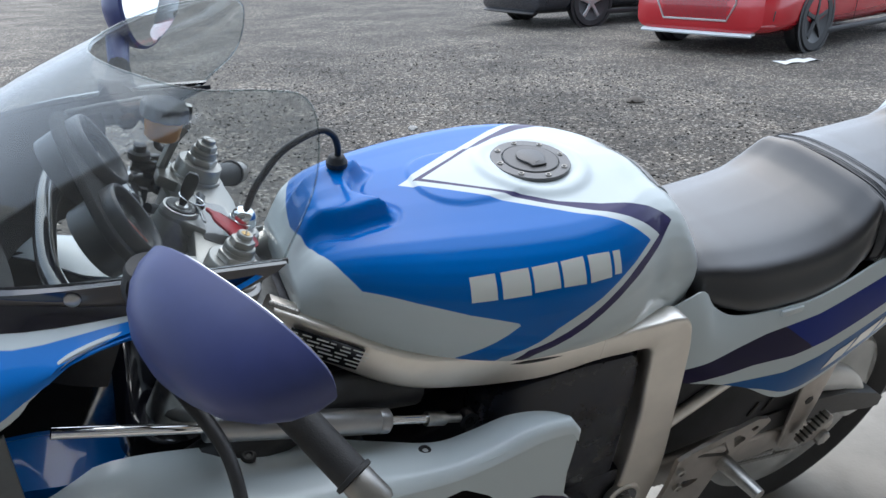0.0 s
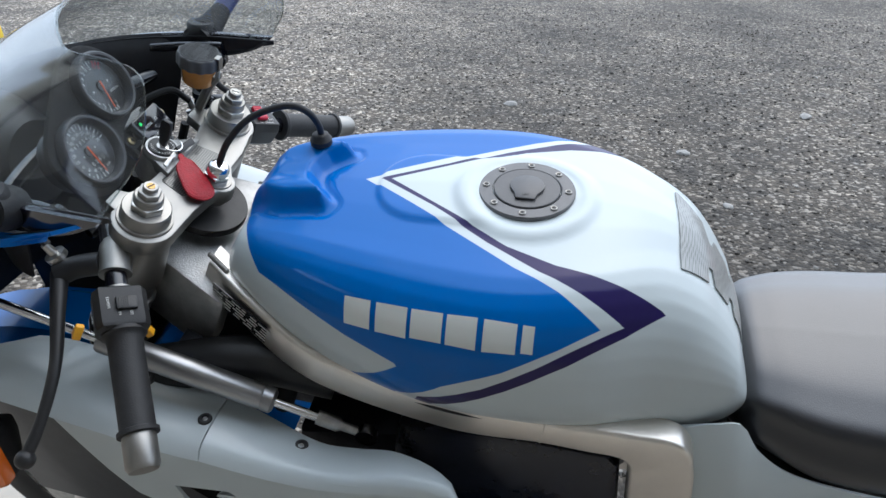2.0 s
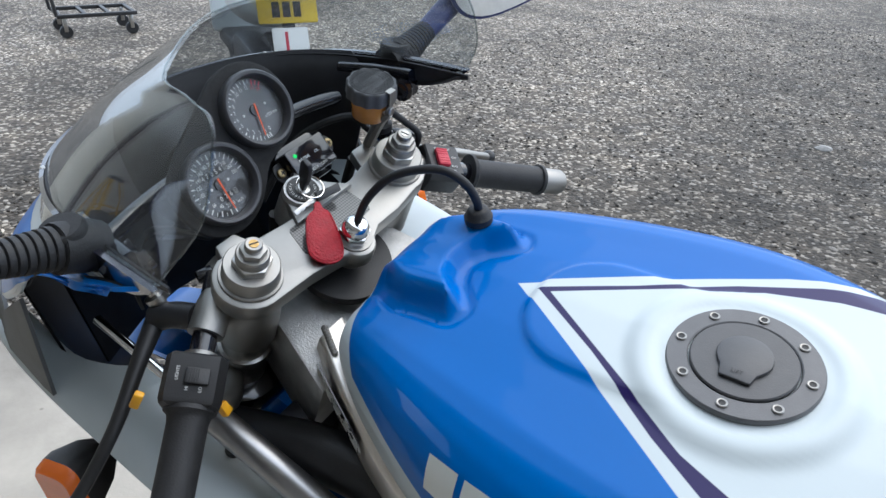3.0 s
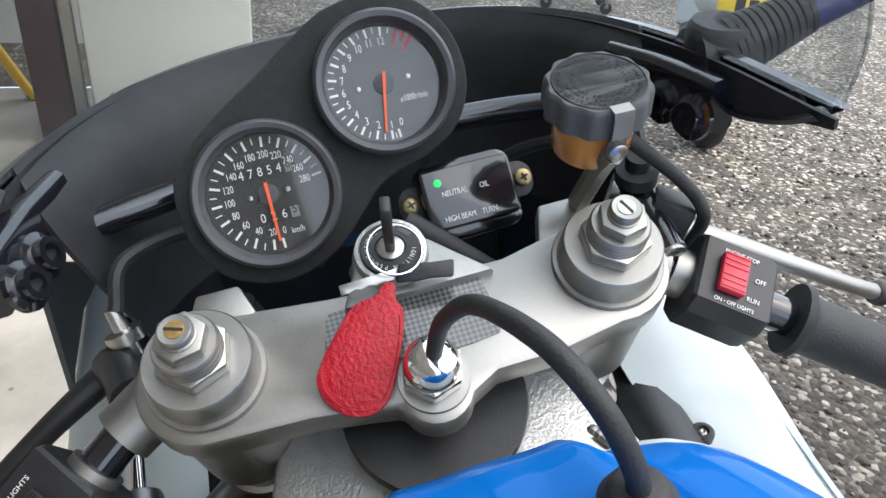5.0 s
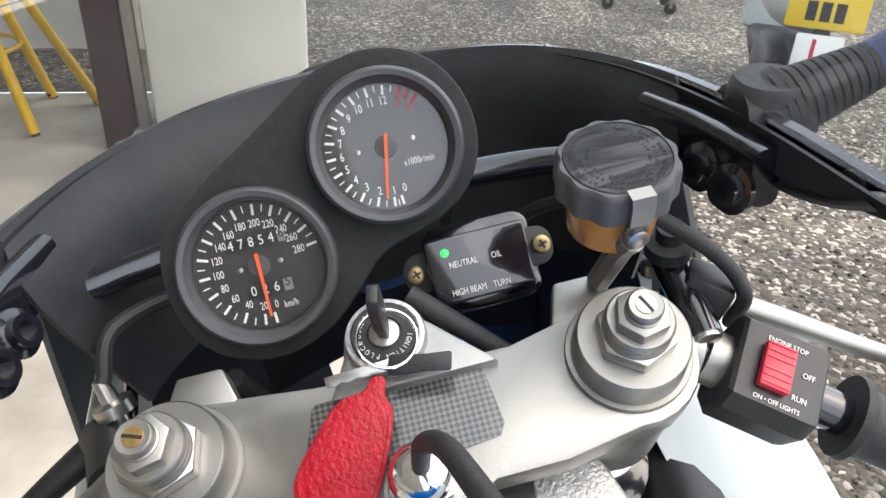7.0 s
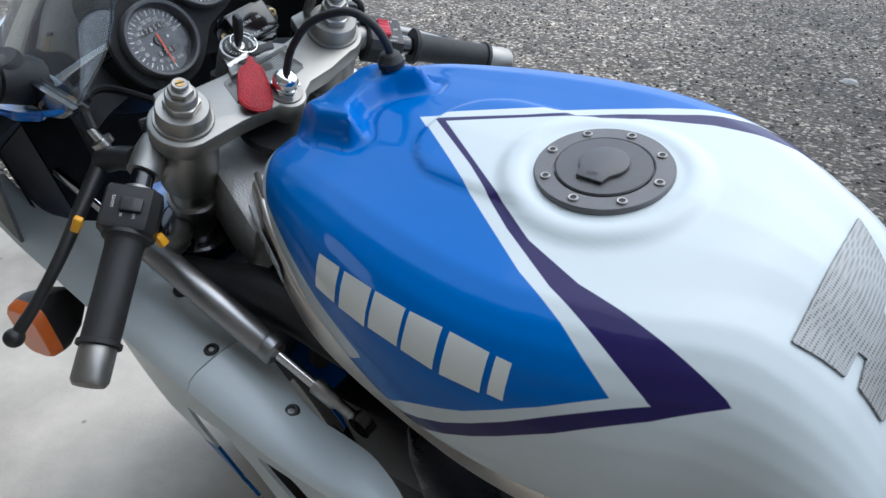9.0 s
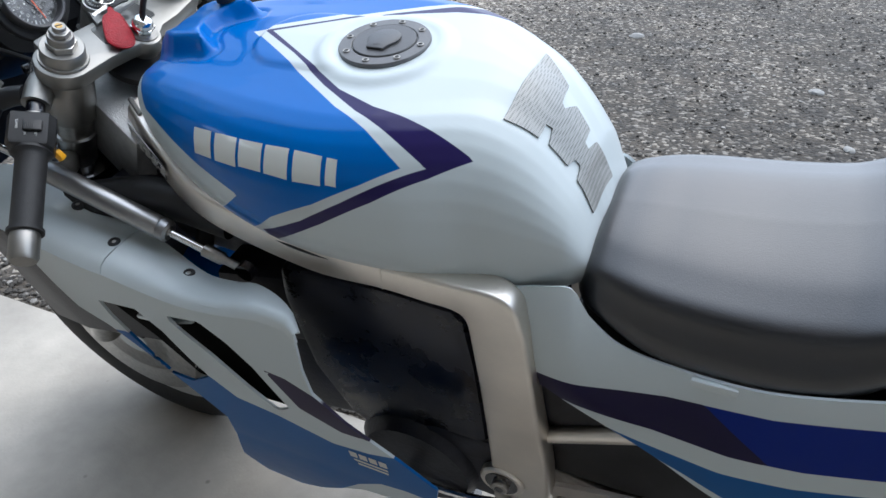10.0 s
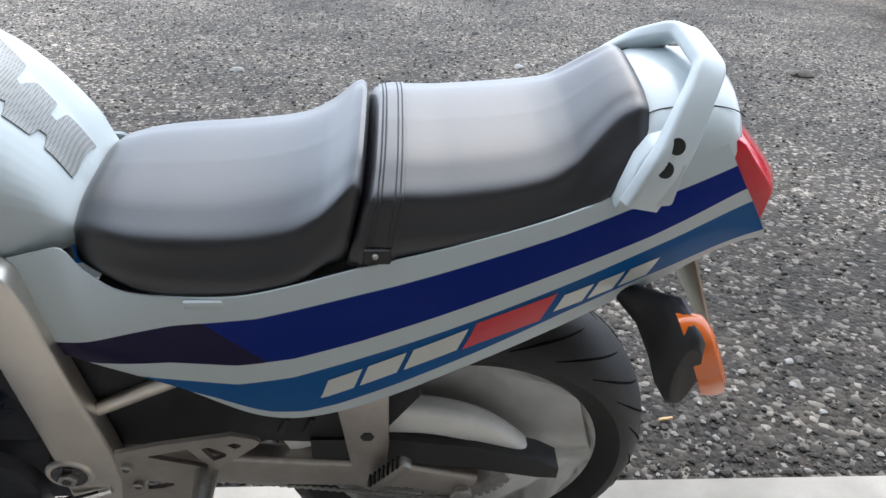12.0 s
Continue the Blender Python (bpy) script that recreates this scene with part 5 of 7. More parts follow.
# dark band under the screen, with rivets
band_low = [(-0.366, 0.199, 1.060), (-0.392, 0.199, 1.048), (-0.425, 0.198, 1.040), (-0.46, 0.198, 1.040), (-0.56, 0.184, 1.034), (-0.640, 0.142, 1.028), (-0.690, 0.075, 1.022), (-0.708, 0.0, 1.020)]
low = spline(both(band_low), 61)
M_band = mat("dark_navy_gloss", (0.006, 0.006, 0.016), 0.18, coat=0.9)
rows = [[a.lerp(b, k / 4) for a, b in zip(rim, low)] for k in range(5)]
cowl_band = part("cowl_band", shell(rows, 0.005), M_band, bike, "dark gloss band under the windscreen")
for sgn in (-1, 1):
    for x, y in ((-0.388, 0.199), (-0.520, 0.188), (-0.62, 0.145)):
        part("screen_rivet", lathe([(0.0, -0.002), (0.0062, -0.002), (0.0058, 0.0012), (0.0035, 0.0025), (0.0, 0.0028)], frame_at((x, sgn * y, 1.058), (-0.1, sgn, 0.05)), 20), M_steel, cowl_band, "bright round screen fixing")
# black lip inside the screen
front = [a for a in rim if a.x < -0.505]
rows = [[Vector((a.x, a.y, a.z - 0.001)) for a in front], [Vector((a.x + 0.03, a.y * 0.92, a.z - 0.030)) for a in front], [Vector((a.x * 0.55 - 0.235, a.y * 0.86, 0.935)) for a in front]]
rows = [[p for p in spline([a, b, c], 9)] for a, b, c in zip(*rows)]
part("cowl_liner", shell(rows, 0.003), M_liner, bike, "black inner lining of the cowl", angle=85)
# screen brackets and bolts inside the lip
for sgn in (-1, 1):
    part("mirror_bracket", loft([[(x, sgn * (y + a), z + b) for a, b in rounded(0.014, 0.030, 0.005, 3)] for x, y, z in ((-0.425, 0.184, 1.046), (-0.44, 0.182, 1.047), (-0.48, 0.178, 1.046), (-0.52, 0.170, 1.044))]), M_gloss_black, bike)
    for x, y in ((-0.432, 0.173), (-0.458, 0.171)):
        part("mirror_nut", lathe([(0.0, 0.0), (0.0125, 0.0), (0.0125, 0.003), (0.0085, 0.004), (0.0085, 0.009), (0.0050, 0.009), (0.0050, 0.004), (0.0, 0.004)], frame_at((x, sgn * y, 1.040), (0.25, -sgn, 0.25)), 20), M_gloss_black, bike)
part("instrument_stay", tube([(-0.52, -0.17, 1.02), (-0.545, -0.08, 1.02), (-0.55, 0.02, 1.02), (-0.545, 0.10, 1.02), (-0.52, 0.17, 1.02)], 0.009, 10, 30), M_gloss_black, bike, "black tubular instrument stay")
part("head_lamp_shell", lathe([(0.0, 0.0), (0.05, 0.0), (0.085, 0.05), (0.095, 0.10), (0.0, 0.10)], frame_at((-0.60, 0, 0.975), (-1, 0, -0.1)), 32), M_black, bike)
for y in (-0.085, -0.02, 0.03, 0.10):
    part("wiring_loom", tube([(-0.455, y, 0.985), (-0.47, y * 0.9, 0.94), (-0.46 - abs(y) * 0.2, y * 0.7, 0.86), (-0.44, y * 0.5, 0.78)], 0.006, 8, 16), M_rubber, bike)
part("tacho_cable", tube([(-0.455, 0.012, 1.010), (-0.430, 0.055, 0.975), (-0.425, 0.075, 0.955), (-0.435, 0.095, 0.92)], 0.0055, 10, 20), M_rubber, bike, "black cable")

# upper cowl sides
cow = [(-0.440, 0.202, 1.037), (-0.475, 0.210, 1.035), (-0.504, 0.216, 1.035), (-0.533, 0.220, 1.027), (-0.560, 0.223, 1.006), (-0.586, 0.226, 0.983), (-0.680, 0.215, 0.930), (-0.770, 0.150, 0.905), (-0.810, 0.0, 0.90)]
cl_low = spline(both(cow), 61)
def cowl_rows(n, inset):
    out = []
    for k in range(n + 1):
        t = k / n
        row = []
        for a, b in zip(low, cl_low):
            sd = (1 if a.y > 0 else -1) * min(1, abs(a.y) / 0.1)
            p = a.lerp(b, t) + Vector((-0.012, 0.012 * sd, 0)) * math.sin(math.pi * t)
            row.append(p + Vector((inset * (1 if abs(a.y) < 0.15 else 0.3), -inset * sd, 0)))
        out.append(row)
    return out


rows = cowl_rows(20, 0.0)
M_cowl = paint_mix("cowl_paint", [("blue", (0.010, 0.17, 0.58))])
cowl = part("upper_cowl", shell(rows, 0.004), M_cowl, bike, "blue and white nose cowl")
span = [(a - b).length for a, b in zip(rows[0], rows[-1])]
ts = [max(min(0.010, 0.4 * w) - k / 20 * w, k / 20 * w - (w - 0.004)) for k in range(21) for w in span]
put_attr(cowl, "blue", ts + ts)
part("cowl_lining", shell(cowl_rows(8, 0.009), 0.003), M_liner, bike, "black lining inside the nose cowl")
rows = [[Vector((a.x + 0.003, a.y * 0.965, a.z - 0.002 - (a.z - b.z) * k / 3)) for a, b in zip(rim, low)] for k in range(4)]
part("band_lining", shell(rows, 0.002), M_liner, bike)
part("cowl_edge_trim", tube([tuple(p) for p in cl_low], 0.0032, 8, 80), M_white, bike)

# mirrors
M_mirror = mat("mirror_glass", (0.9, 0.9, 0.9), 0.01, metal=1.0)
M_mirror_blue = mat("mirror_navy", (0.032, 0.044, 0.155), 0.42, vary=0.12, noise_scale=20)
for sgn, rise, rib, foot, boot_end, neck, mirror_at in ((-1, 0.0, 0.0066, (-0.461, 0.212, 1.0735), (-0.461, 0.276, 1.100), (-0.448, 0.315, 1.112), (-0.420, 0.332, 1.117)), (1, 0.03, 0.0044, (-0.459, 0.208, 1.062), (-0.455, 0.246, 1.073), (-0.450, 0.300, 1.092), (-0.402, 0.352, 1.118))):
    P = lambda x, y, z: (x, sgn * y, z)
    mi = part("mirror", tube([P(*boot_end), P(*(0.5 * (a + b) for a, b in zip(boot_end, neck))), P(*neck)], (0.012, 0.013, 0.014), 12, 8), M_mirror_blue, bike, "navy fairing mirror on a ribbed rubber stalk")
    part("stalk_base", tube([P(-0.464, 0.186, 1.056), P(-0.463, 0.200, foot[2] - 0.0075), P(-0.461, 0.218, foot[2] + 0.002)], (0.021, 0.0225, 0.0205), 18, 10), M_rubber, mi, "rubber elbow at the foot of the stalk")
    part("stalk_cap", lathe([(0.0, -0.020), (0.019, -0.020), (0.0185, 0.008), (0.0165, 0.0115), (0.0, 0.0118)], frame_at(P(-0.463, 0.205, foot[2] + 0.0045), (0.1, 0.1 * sgn, 1)), 24), M_rubber, mi)
    prof = []
    for k in range(11):
        prof += [(0.0185 - 0.0006 * k, k * rib), (0.0185 - 0.0006 * k, (k + 0.67) * rib), (0.0160 - 0.0006 * k, (k + 0.79) * rib)]
    part("stalk_boot", lathe([(0.0, 0.0)] + prof + [(0.0, 11.06 * rib)], frame_at(P(*foot), Vector(P(*boot_end)) - Vector(P(*foot))), 24), M_rubber, mi, "ribbed rubber stalk boot")
    # shell: an oval bowl that opens backwards
    ax_ = Vector((0.50, 0.86 * sgn, rise)).normalized()
    nz = Vector((0.94, -0.20 * sgn, 0.18))
    nz = (nz - ax_ * nz.dot(ax_)).normalized()
    m = Matrix((ax_, nz.cross(ax_), nz)).transposed().to_4x4()
    m.translation = Vector(P(*mirror_at))
    rings = []
    for h, f in ((-0.060, 0.30), (-0.054, 0.52), (-0.042, 0.72), (-0.026, 0.88), (-0.010, 0.97), (0.004, 1.0), (0.006, 0.975)):
        ring = []
        for k in range(36):
            a = 2 * math.pi * k / 36
            x, y = abs(math.cos(a)) ** 0.75 * math.copysign(1, math.cos(a)), abs(math.sin(a)) ** 0.8 * math.copysign(1, math.sin(a))
            ring.append(m @ Vector((0.080 * f * x, (0.043 - 0.010 * x) * f * y, h * 0.8)))
        rings.append(ring)
    part("mirror_shell", loft(rings), M_mirror_blue, mi, "navy mirror shell")
    part("mirror_glass", prism([(0.076 * abs(math.cos(a)) ** 0.75 * math.copysign(1, math.cos(a)), (0.040 - 0.0095 * math.copysign(abs(math.cos(a)) ** 0.75, math.cos(a))) * abs(math.sin(a)) ** 0.8 * math.copysign(1, math.sin(a))) for a in (2 * math.pi * k / 36 for k in range(36))], 0.001, m @ Matrix.Translation((0, 0, 0.0050))), M_mirror, mi, "silvered mirror glass")

# side fairings: a white shelf beside the tank and a slotted, painted flank under it
SHELF = [(-0.70, 0.205, 0.880, 0.238, 0.892), (-0.66, 0.206, 0.864, 0.245, 0.877), (-0.615, 0.205, 0.852, 0.248, 0.864), (-0.575, 0.185, 0.842, 0.250, 0.855), (-0.54, 0.160, 0.836, 0.2505, 0.846), (-0.45, 0.156, 0.816, 0.251, 0.823), (-0.3175, 0.166, 0.784, 0.2475, 0.788)]
SHELF2 = [(-0.3165, 0.166, 0.784, 0.2475, 0.788), (-0.26, 0.178, 0.768, 0.246, 0.775), (-0.20, 0.192, 0.757, 0.245, 0.768), (-0.155, 0.193, 0.759, 0.244, 0.771), (-0.115, 0.199, 0.775, 0.243, 0.778), (-0.090, 0.206, 0.780, 0.242, 0.783), (-0.070, 0.213, 0.781, 0.242, 0.784), (-0.050, 0.223, 0.779, 0.2415, 0.781), (-0.039, 0.231, 0.773, 0.241, 0.774), (-0.034, 0.238, 0.762, 0.241, 0.762)]
FLANK = [(-0.60, 0.852), (-0.45, 0.820), (-0.3165, 0.785), (-0.20, 0.765), (-0.085, 0.781), (-0.060, 0.781), (-0.044, 0.775), (-0.036, 0.760), (-0.0375, 0.735), (-0.0405, 0.70), (-0.038, 0.655), (0.0, 0.610), (0.067, 0.558), (0.115, 0.512), (0.100, 0.445), (0.05, 0.425), (-0.02, 0.412), (-0.06, 0.385), (-0.11, 0.340), (-0.17, 0.305), (-0.235, 0.310), (-0.262, 0.36), (-0.240, 0.44), (-0.232, 0.50), (-0.265, 0.543), (-0.325, 0.615), (-0.375, 0.658), (-0.422, 0.680), (-0.45, 0.715), (-0.50, 0.79)]
SLOT_A = [(-0.367, 0.711), (-0.297, 0.718), (-0.264, 0.687), (-0.236, 0.638), (-0.216, 0.610), (-0.259, 0.580), (-0.293, 0.582), (-0.314, 0.610), (-0.339, 0.653), (-0.358, 0.683)]
SLOT_B = [(-0.244, 0.724), (-0.185, 0.734), (-0.151, 0.708), (-0.122, 0.672), (-0.087, 0.599), (-0.113, 0.583), (-0.146, 0.616), (-0.187, 0.665), (-0.227, 0.702)]
F_NAVY = [(-0.105, 0.675), (-0.074, 0.671), (-0.038, 0.652), (0.034, 0.587), (-0.012, 0.584), (-0.069, 0.610)]
F_WHITE = [(-0.7, 0.9), (0.0, 0.82), (-0.03, 0.66), (0.074, 0.568), (0.02, 0.550), (-0.036, 0.543), (-0.117, 0.568), (-0.182, 0.578), (-0.214, 0.609), (-0.260, 0.640), (-0.346, 0.656), (-0.42, 0.64), (-0.7, 0.64)]
F_FOOT = [(-0.10, 0.26), (-0.14, 0.318), (-0.07, 0.376), (-0.025, 0.428), (0.02, 0.462), (0.06, 0.470), (0.13, 0.468), (0.14, 0.26)]
M_inside = mat("bare_fairing_inside", (0.10, 0.108, 0.112), 0.5, vary=0.25, noise_scale=14)
M_flank = paint_mix("flank_paint", [("white", WHITE), ("foot", WHITE), ("navy", (0.045, 0.040, 0.075))], base=(0.012, 0.11, 0.33))


def flank_y(x, z):
    """How far out the flank stands."""
    return 0.242 - 0.020 * max(0, (0.50 - z) / 0.2) ** 2 + 0.006 * math.sin(max(0, (z - 0.45)) * 9) - 0.03 * max(0, (-0.40 - x) / 0.2) ** 2


def flank(sgn):
    """The flank, cut to its outline with both slots left open."""
    return cut_sheet(FLANK, (SLOT_A, SLOT_B), -0.61, 0.29, 0.0065, 115, 92, lambda x, z: (x, sgn * flank_y(x, z), z), (0, -sgn * 0.004, 0))


for sgn in (-1, 1):
    for st, nm in ((SHELF, "front_shelf_panel"), (SHELF2, "rear_shelf_panel")):
        rows = []
        xs = [s[0] for s in st]
        for i in range(26):
            x = xs[0] + (xs[-1] - xs[0]) * i / 25
            yi, zi, yo, zo = (smooth_lerp(x, xs, [s[k] for s in st]) for k in range(1, 5))
            row = []
            for k in range(13):
                t = k / 12
                drop = 0.010 * max(0, (t - 0.85) / 0.15) ** 2
                row.append((x, sgn * (yi + (yo - yi) * t), zi + (zo - zi) * t + 0.004 * math.sin(math.pi * t) - drop))
            rows.append(row)
        sh = part(nm, shell(rows, 0.004), M_white, bike, "white fairing shelf panel")
        if nm == "rear_shelf_panel":
            part("panel_step", prism([(-0.13, 0.205), (-0.06, 0.201), (-0.035, 0.212), (-0.045, 0.230), (-0.10, 0.236), (-0.155, 0.232)] if sgn > 0 else [(-0.155, -0.232), (-0.10, -0.236), (-0.045, -0.230), (-0.035, -0.212), (-0.06, -0.201), (-0.13, -0.205)], 0.010, pose(0, 0, 0.786 - 0.012, 0, -14, 0) @ Matrix.Translation((-0.19, 0, -0.022)), 0.004), M_white, bike)
        for x, y, z in (((-0.407, 0.179, 0.812), (-0.326, 0.207, 0.792)) if nm == "front_shelf_panel" else ((-0.218, 0.203, 0.765),)):
            c = Vector((x, sgn * y, z + 0.002))
            part("panel_screw", lathe([(0.0, -0.004), (0.0078, -0.004), (0.0080, 0.0015), (0.0062, 0.0034), (0.0042, 0.0036), (0.0032, 0.0016), (0.0, 0.0014)], frame_at(c, (0.15, 0, 1)), 22), M_black, sh, "black button-head screw with a bright socket")
            part("screw_socket", lathe([(0.0, 0.001), (0.0030, 0.0012), (0.0030, 0.0020), (0.0018, 0.0026), (0.0, 0.0018)], frame_at(c, (0.15, 0, 1)), 6), M_steel, sh)
    fl = part("side_fairing", flank(sgn), M_flank, bike, "white and blue slotted side fairing", angle=60)
    co = [(v.co.x, v.co.z) for v in fl.data.vertices]
    for nm, poly in (("white", F_WHITE), ("foot", F_FOOT), ("navy", F_NAVY)):
        put_attr(fl, nm, [poly_d(p, poly) for p in co])
    # near-black sheet as the shade inside the slots, and the front one's mesh
    part("slot_lining", side_plate([(-0.385, 0.722), (-0.30, 0.735), (-0.18, 0.748), (-0.072, 0.610), (-0.085, 0.565), (-0.16, 0.560), (-0.27, 0.566), (-0.32, 0.630), (-0.37, 0.675)], sgn * 0.224 - 0.002, sgn * 0.224 + 0.002), M_recess, bike)
    bm = bmesh.new()
    for k in range(7):
        a, b = (-0.262 + 0.006 * k, 0.592), (-0.243 + 0.006 * k, 0.622)
        tube([(a[0], sgn * 0.232, a[1]), (b[0], sgn * 0.232, b[1])], 0.0010, 5, 2, bm)
        tube([(b[0] - 0.004, sgn * 0.233, a[1]), (a[0] - 0.004, sgn * 0.233, b[1])], 0.0010, 5, 2, bm)
    part("slot_mesh", bm, M_alu, bike, "small silver wire mesh in the slot")
    # inner wall that closes the nose beside the fork
    rows = []
    for x, y0, z0, y1, z1 in ((-0.80, 0.10, 0.90, 0.14, 0.86), (-0.74, 0.20, 0.915, 0.215, 0.90), (-0.66, 0.226, 0.925, 0.242, 0.882), (-0.60, 0.228, 0.965, 0.247, 0.864), (-0.585, 0.226, 0.975, 0.247, 0.858)):
        rows.append([(x, sgn * (y0 + (y1 - y0) * k / 6), z0 + (z1 - z0) * k / 6) for k in range(7)])
    part("nose_side", shell(rows, 0.004), M_inside, bike)
    rows = []
    for x, y0, z0, y1, z1 in ((-0.80, 0.09, 0.90, 0.09, 0.45), (-0.72, 0.19, 0.90, 0.15, 0.45), (-0.60, 0.215, 0.85, 0.17, 0.48), (-0.46, 0.215, 0.815, 0.175, 0.52), (-0.36, 0.205, 0.79, 0.175, 0.54)):
        rows.append([(x, sgn * (y0 + (y1 - y0) * k / 6), z0 + (z1 - z0) * k / 6) for k in range(7)])
    part("inner_lining", shell(rows, 0.003), M_liner, bike)
    # front turn lamps
    m = frame_at((-0.555, sgn * 0.285, 0.775), (0.25, sgn, 0.1), (0, 0, 1))
    ind = part("front_turn_lamp", loft([[m @ Vector((x * f, y * f, h)) for x, y in rounded(0.050, 0.075, 0.014, 4)] for h, f in ((-0.05, 0.35), (-0.03, 0.75), (-0.005, 1.0), (0.006, 1.0))]), M_black, bike, "black turn lamp with an orange lens")
    M_ol = bpy.data.materials.get("orange_lens") or mat("orange_lens", (0.80, 0.16, 0.01), 0.25, coat=0.6, bump=0.3, bump_scale=120)
    part("turn_lens", loft([[m @ Vector((x * f, y * f, h)) for x, y in rounded(0.050, 0.075, 0.014, 4)] for h, f in ((0.006, 1.0), (0.016, 0.95), (0.020, 0.85))]), M_ol, ind, "orange lens")
M_ol = bpy.data.materials["orange_lens"]

# black lamp housing that closes the front of the nose
part("lamp_housing", shell([[(-0.788 + 0.02 * (y / 0.1) ** 2, y, z) for y in (-0.145, -0.07, 0, 0.07, 0.145)] for z in (0.72, 0.78, 0.85, 0.93)], 0.004), M_liner, bike, "black lamp housing inside the nose")

# steering damper
m0, m1 = Vector((-0.565, -0.184, 0.921)), Vector((-0.150, -0.174, 0.766))
dd = (m1 - m0).normalized()
dm = frame_at(m0, dd)
Ld = (m1 - m0).length
damper = part("steering_damper", lathe([(0.0, 0.130), (0.0135, 0.130), (0.0145, 0.133), (0.0145, 0.316), (0.0135, 0.318), (0.0145, 0.320), (0.0145, 0.330), (0.011, 0.333), (0.0, 0.333)], dm, 32), M_damper, bike, "satin aluminium steering damper")
part("damper_rod", lathe([(0.0, 0.0), (0.0052, 0.0), (0.0052, Ld - 0.055), (0.0, Ld - 0.055)], dm, 16), M_chrome, damper, "chrome damper rod")
part("damper_joint", lathe([(0.0, Ld - 0.060), (0.0085, Ld - 0.060), (0.0085, Ld - 0.035), (0.0055, Ld - 0.030), (0.0055, Ld - 0.012), (0.0, Ld - 0.010)], dm, 16), M_steel, damper)
part("joint_eye", lathe([(0.006, -0.006), (0.0125, -0.006), (0.0125, 0.006), (0.006, 0.006), (0.006, -0.006)], frame_at(m1, (0, 1, 0)), 20), M_gloss_black, damper)
part("damper_clamp", tube([tuple(m0 + dd * 0.155), (-0.430, -0.150, 0.850), (-0.470, -0.115, 0.845)], 0.012, 10, 8), M_alu, damper)


M_panel = mat("scuffed_black_panel", (0.006, 0.008, 0.017), 0.30, vary=0.5, noise_scale=16, rough_vary=0.16)
# engine bay ----------------------------------------------------------------------
eng = part("engine", box((0.40, 0.27, 0.20), pose(-0.08, 0, 0.52, 0, -12, 0), 0.02), M_dark_metal, bike, "black engine behind the fairing")
part("cylinder_block", box((0.22, 0.28, 0.13), pose(-0.14, 0, 0.655, 0, -12, 0), 0.012), M_dark_metal, eng)
part("crankcase", lathe([(0.0, -0.17), (0.085, -0.17), (0.10, -0.15), (0.10, 0.15), (0.085, 0.17), (0.0, 0.17)], frame_at((0.03, 0, 0.40), (0, 1, 0)), 32), M_dark_metal, eng)
part("sprocket_cover", prism(rounded(0.17, 0.15, 0.05), 0.03, Matrix(((1, 0, 0, 0.11), (0, 0, -1, -0.125), (0, 1, 0, 0.43), (0, 0, 0, 1))), 0.008), M_dark_metal, eng)
part("air_box", box((0.56, 0.16, 0.22), pose(-0.11, 0, 0.75, 0, 6, 0), 0.03), M_dark_metal, eng)
for y in (-0.115, -0.04, 0.04, 0.115):
    part("carburettor", lathe([(0.0, -0.05), (0.026, -0.05), (0.028, -0.02), (0.034, -0.015), (0.034, 0.015), (0.026, 0.02), (0.026, 0.045), (0.0, 0.045)], frame_at((-0.005, y, 0.675), (1, 0, 0.35)), 20), M_dark_metal, eng)
    part("carburettor_bowl", box((0.045, 0.045, 0.05), pose(0.0, y, 0.635), 0.008), M_dark_metal, eng)
for x, z in ((-0.005, 0.715), (0.018, 0.700), (0.022, 0.655), (0.01, 0.622)):
    part("carburettor_screw", lathe([(0.0, 0.0), (0.005, 0.0), (0.005, 0.006), (0.003, 0.008), (0.0, 0.007)], frame_at((x, -0.14, z), (0, -1, 0)), 12), M_dark_metal, eng)
part("fuel_hose", tube([(0.03, -0.13, 0.74), (-0.02, -0.145, 0.71), (-0.05, -0.135, 0.66), (-0.03, -0.14, 0.60), (0.03, -0.135, 0.56)], 0.006, 8, 24), M_rubber, eng)
part("battery_side_cover", side_plate([(-0.130, 0.700), (-0.120, 0.762), (0.030, 0.768), (0.118, 0.762), (0.134, 0.745), (0.142, 0.66), (0.146, 0.50), (0.138, 0.40), (0.060, 0.38), (0.0, 0.40), (-0.08, 0.46), (-0.12, 0.56)], -0.153, -0.110, 0.012), M_panel, bike, "scuffed gloss black side cover inside the frame")
for sgn in (-1, 1):
    part("air_duct", tube([(-0.50, sgn * 0.17, 0.78), (-0.40, sgn * 0.150, 0.80), (-0.30, sgn * 0.130, 0.815), (-0.20, sgn * 0.12, 0.79)], (0.032, 0.030, 0.028, 0.026), 14, 16), M_black, bike, "black air duct")
    part("cam_cover_hose", tube([(-0.30, sgn * 0.06, 0.86), (-0.26, sgn * 0.10, 0.80), (-0.28, sgn * 0.12, 0.72)], 0.013, 10, 14), M_rubber, bike)
part("front_mudguard", shell([[(-0.69 + 0.372 * math.cos(a), w, 0.325 + 0.372 * math.sin(a) - (0.03 if abs(w) > 0.06 else 0)) for w in (-0.078, -0.07, -0.04, 0, 0.04, 0.07, 0.078)] for a in (radians(25 + 130 * k / 16) for k in range(17))], 0.003), M_blue, bike, "blue front mudguard")
part("radiator_core", box((0.03, 0.34, 0.34), pose(-0.43, 0, 0.66, 0, 18, 0), 0.005), M_dark_metal, bike)

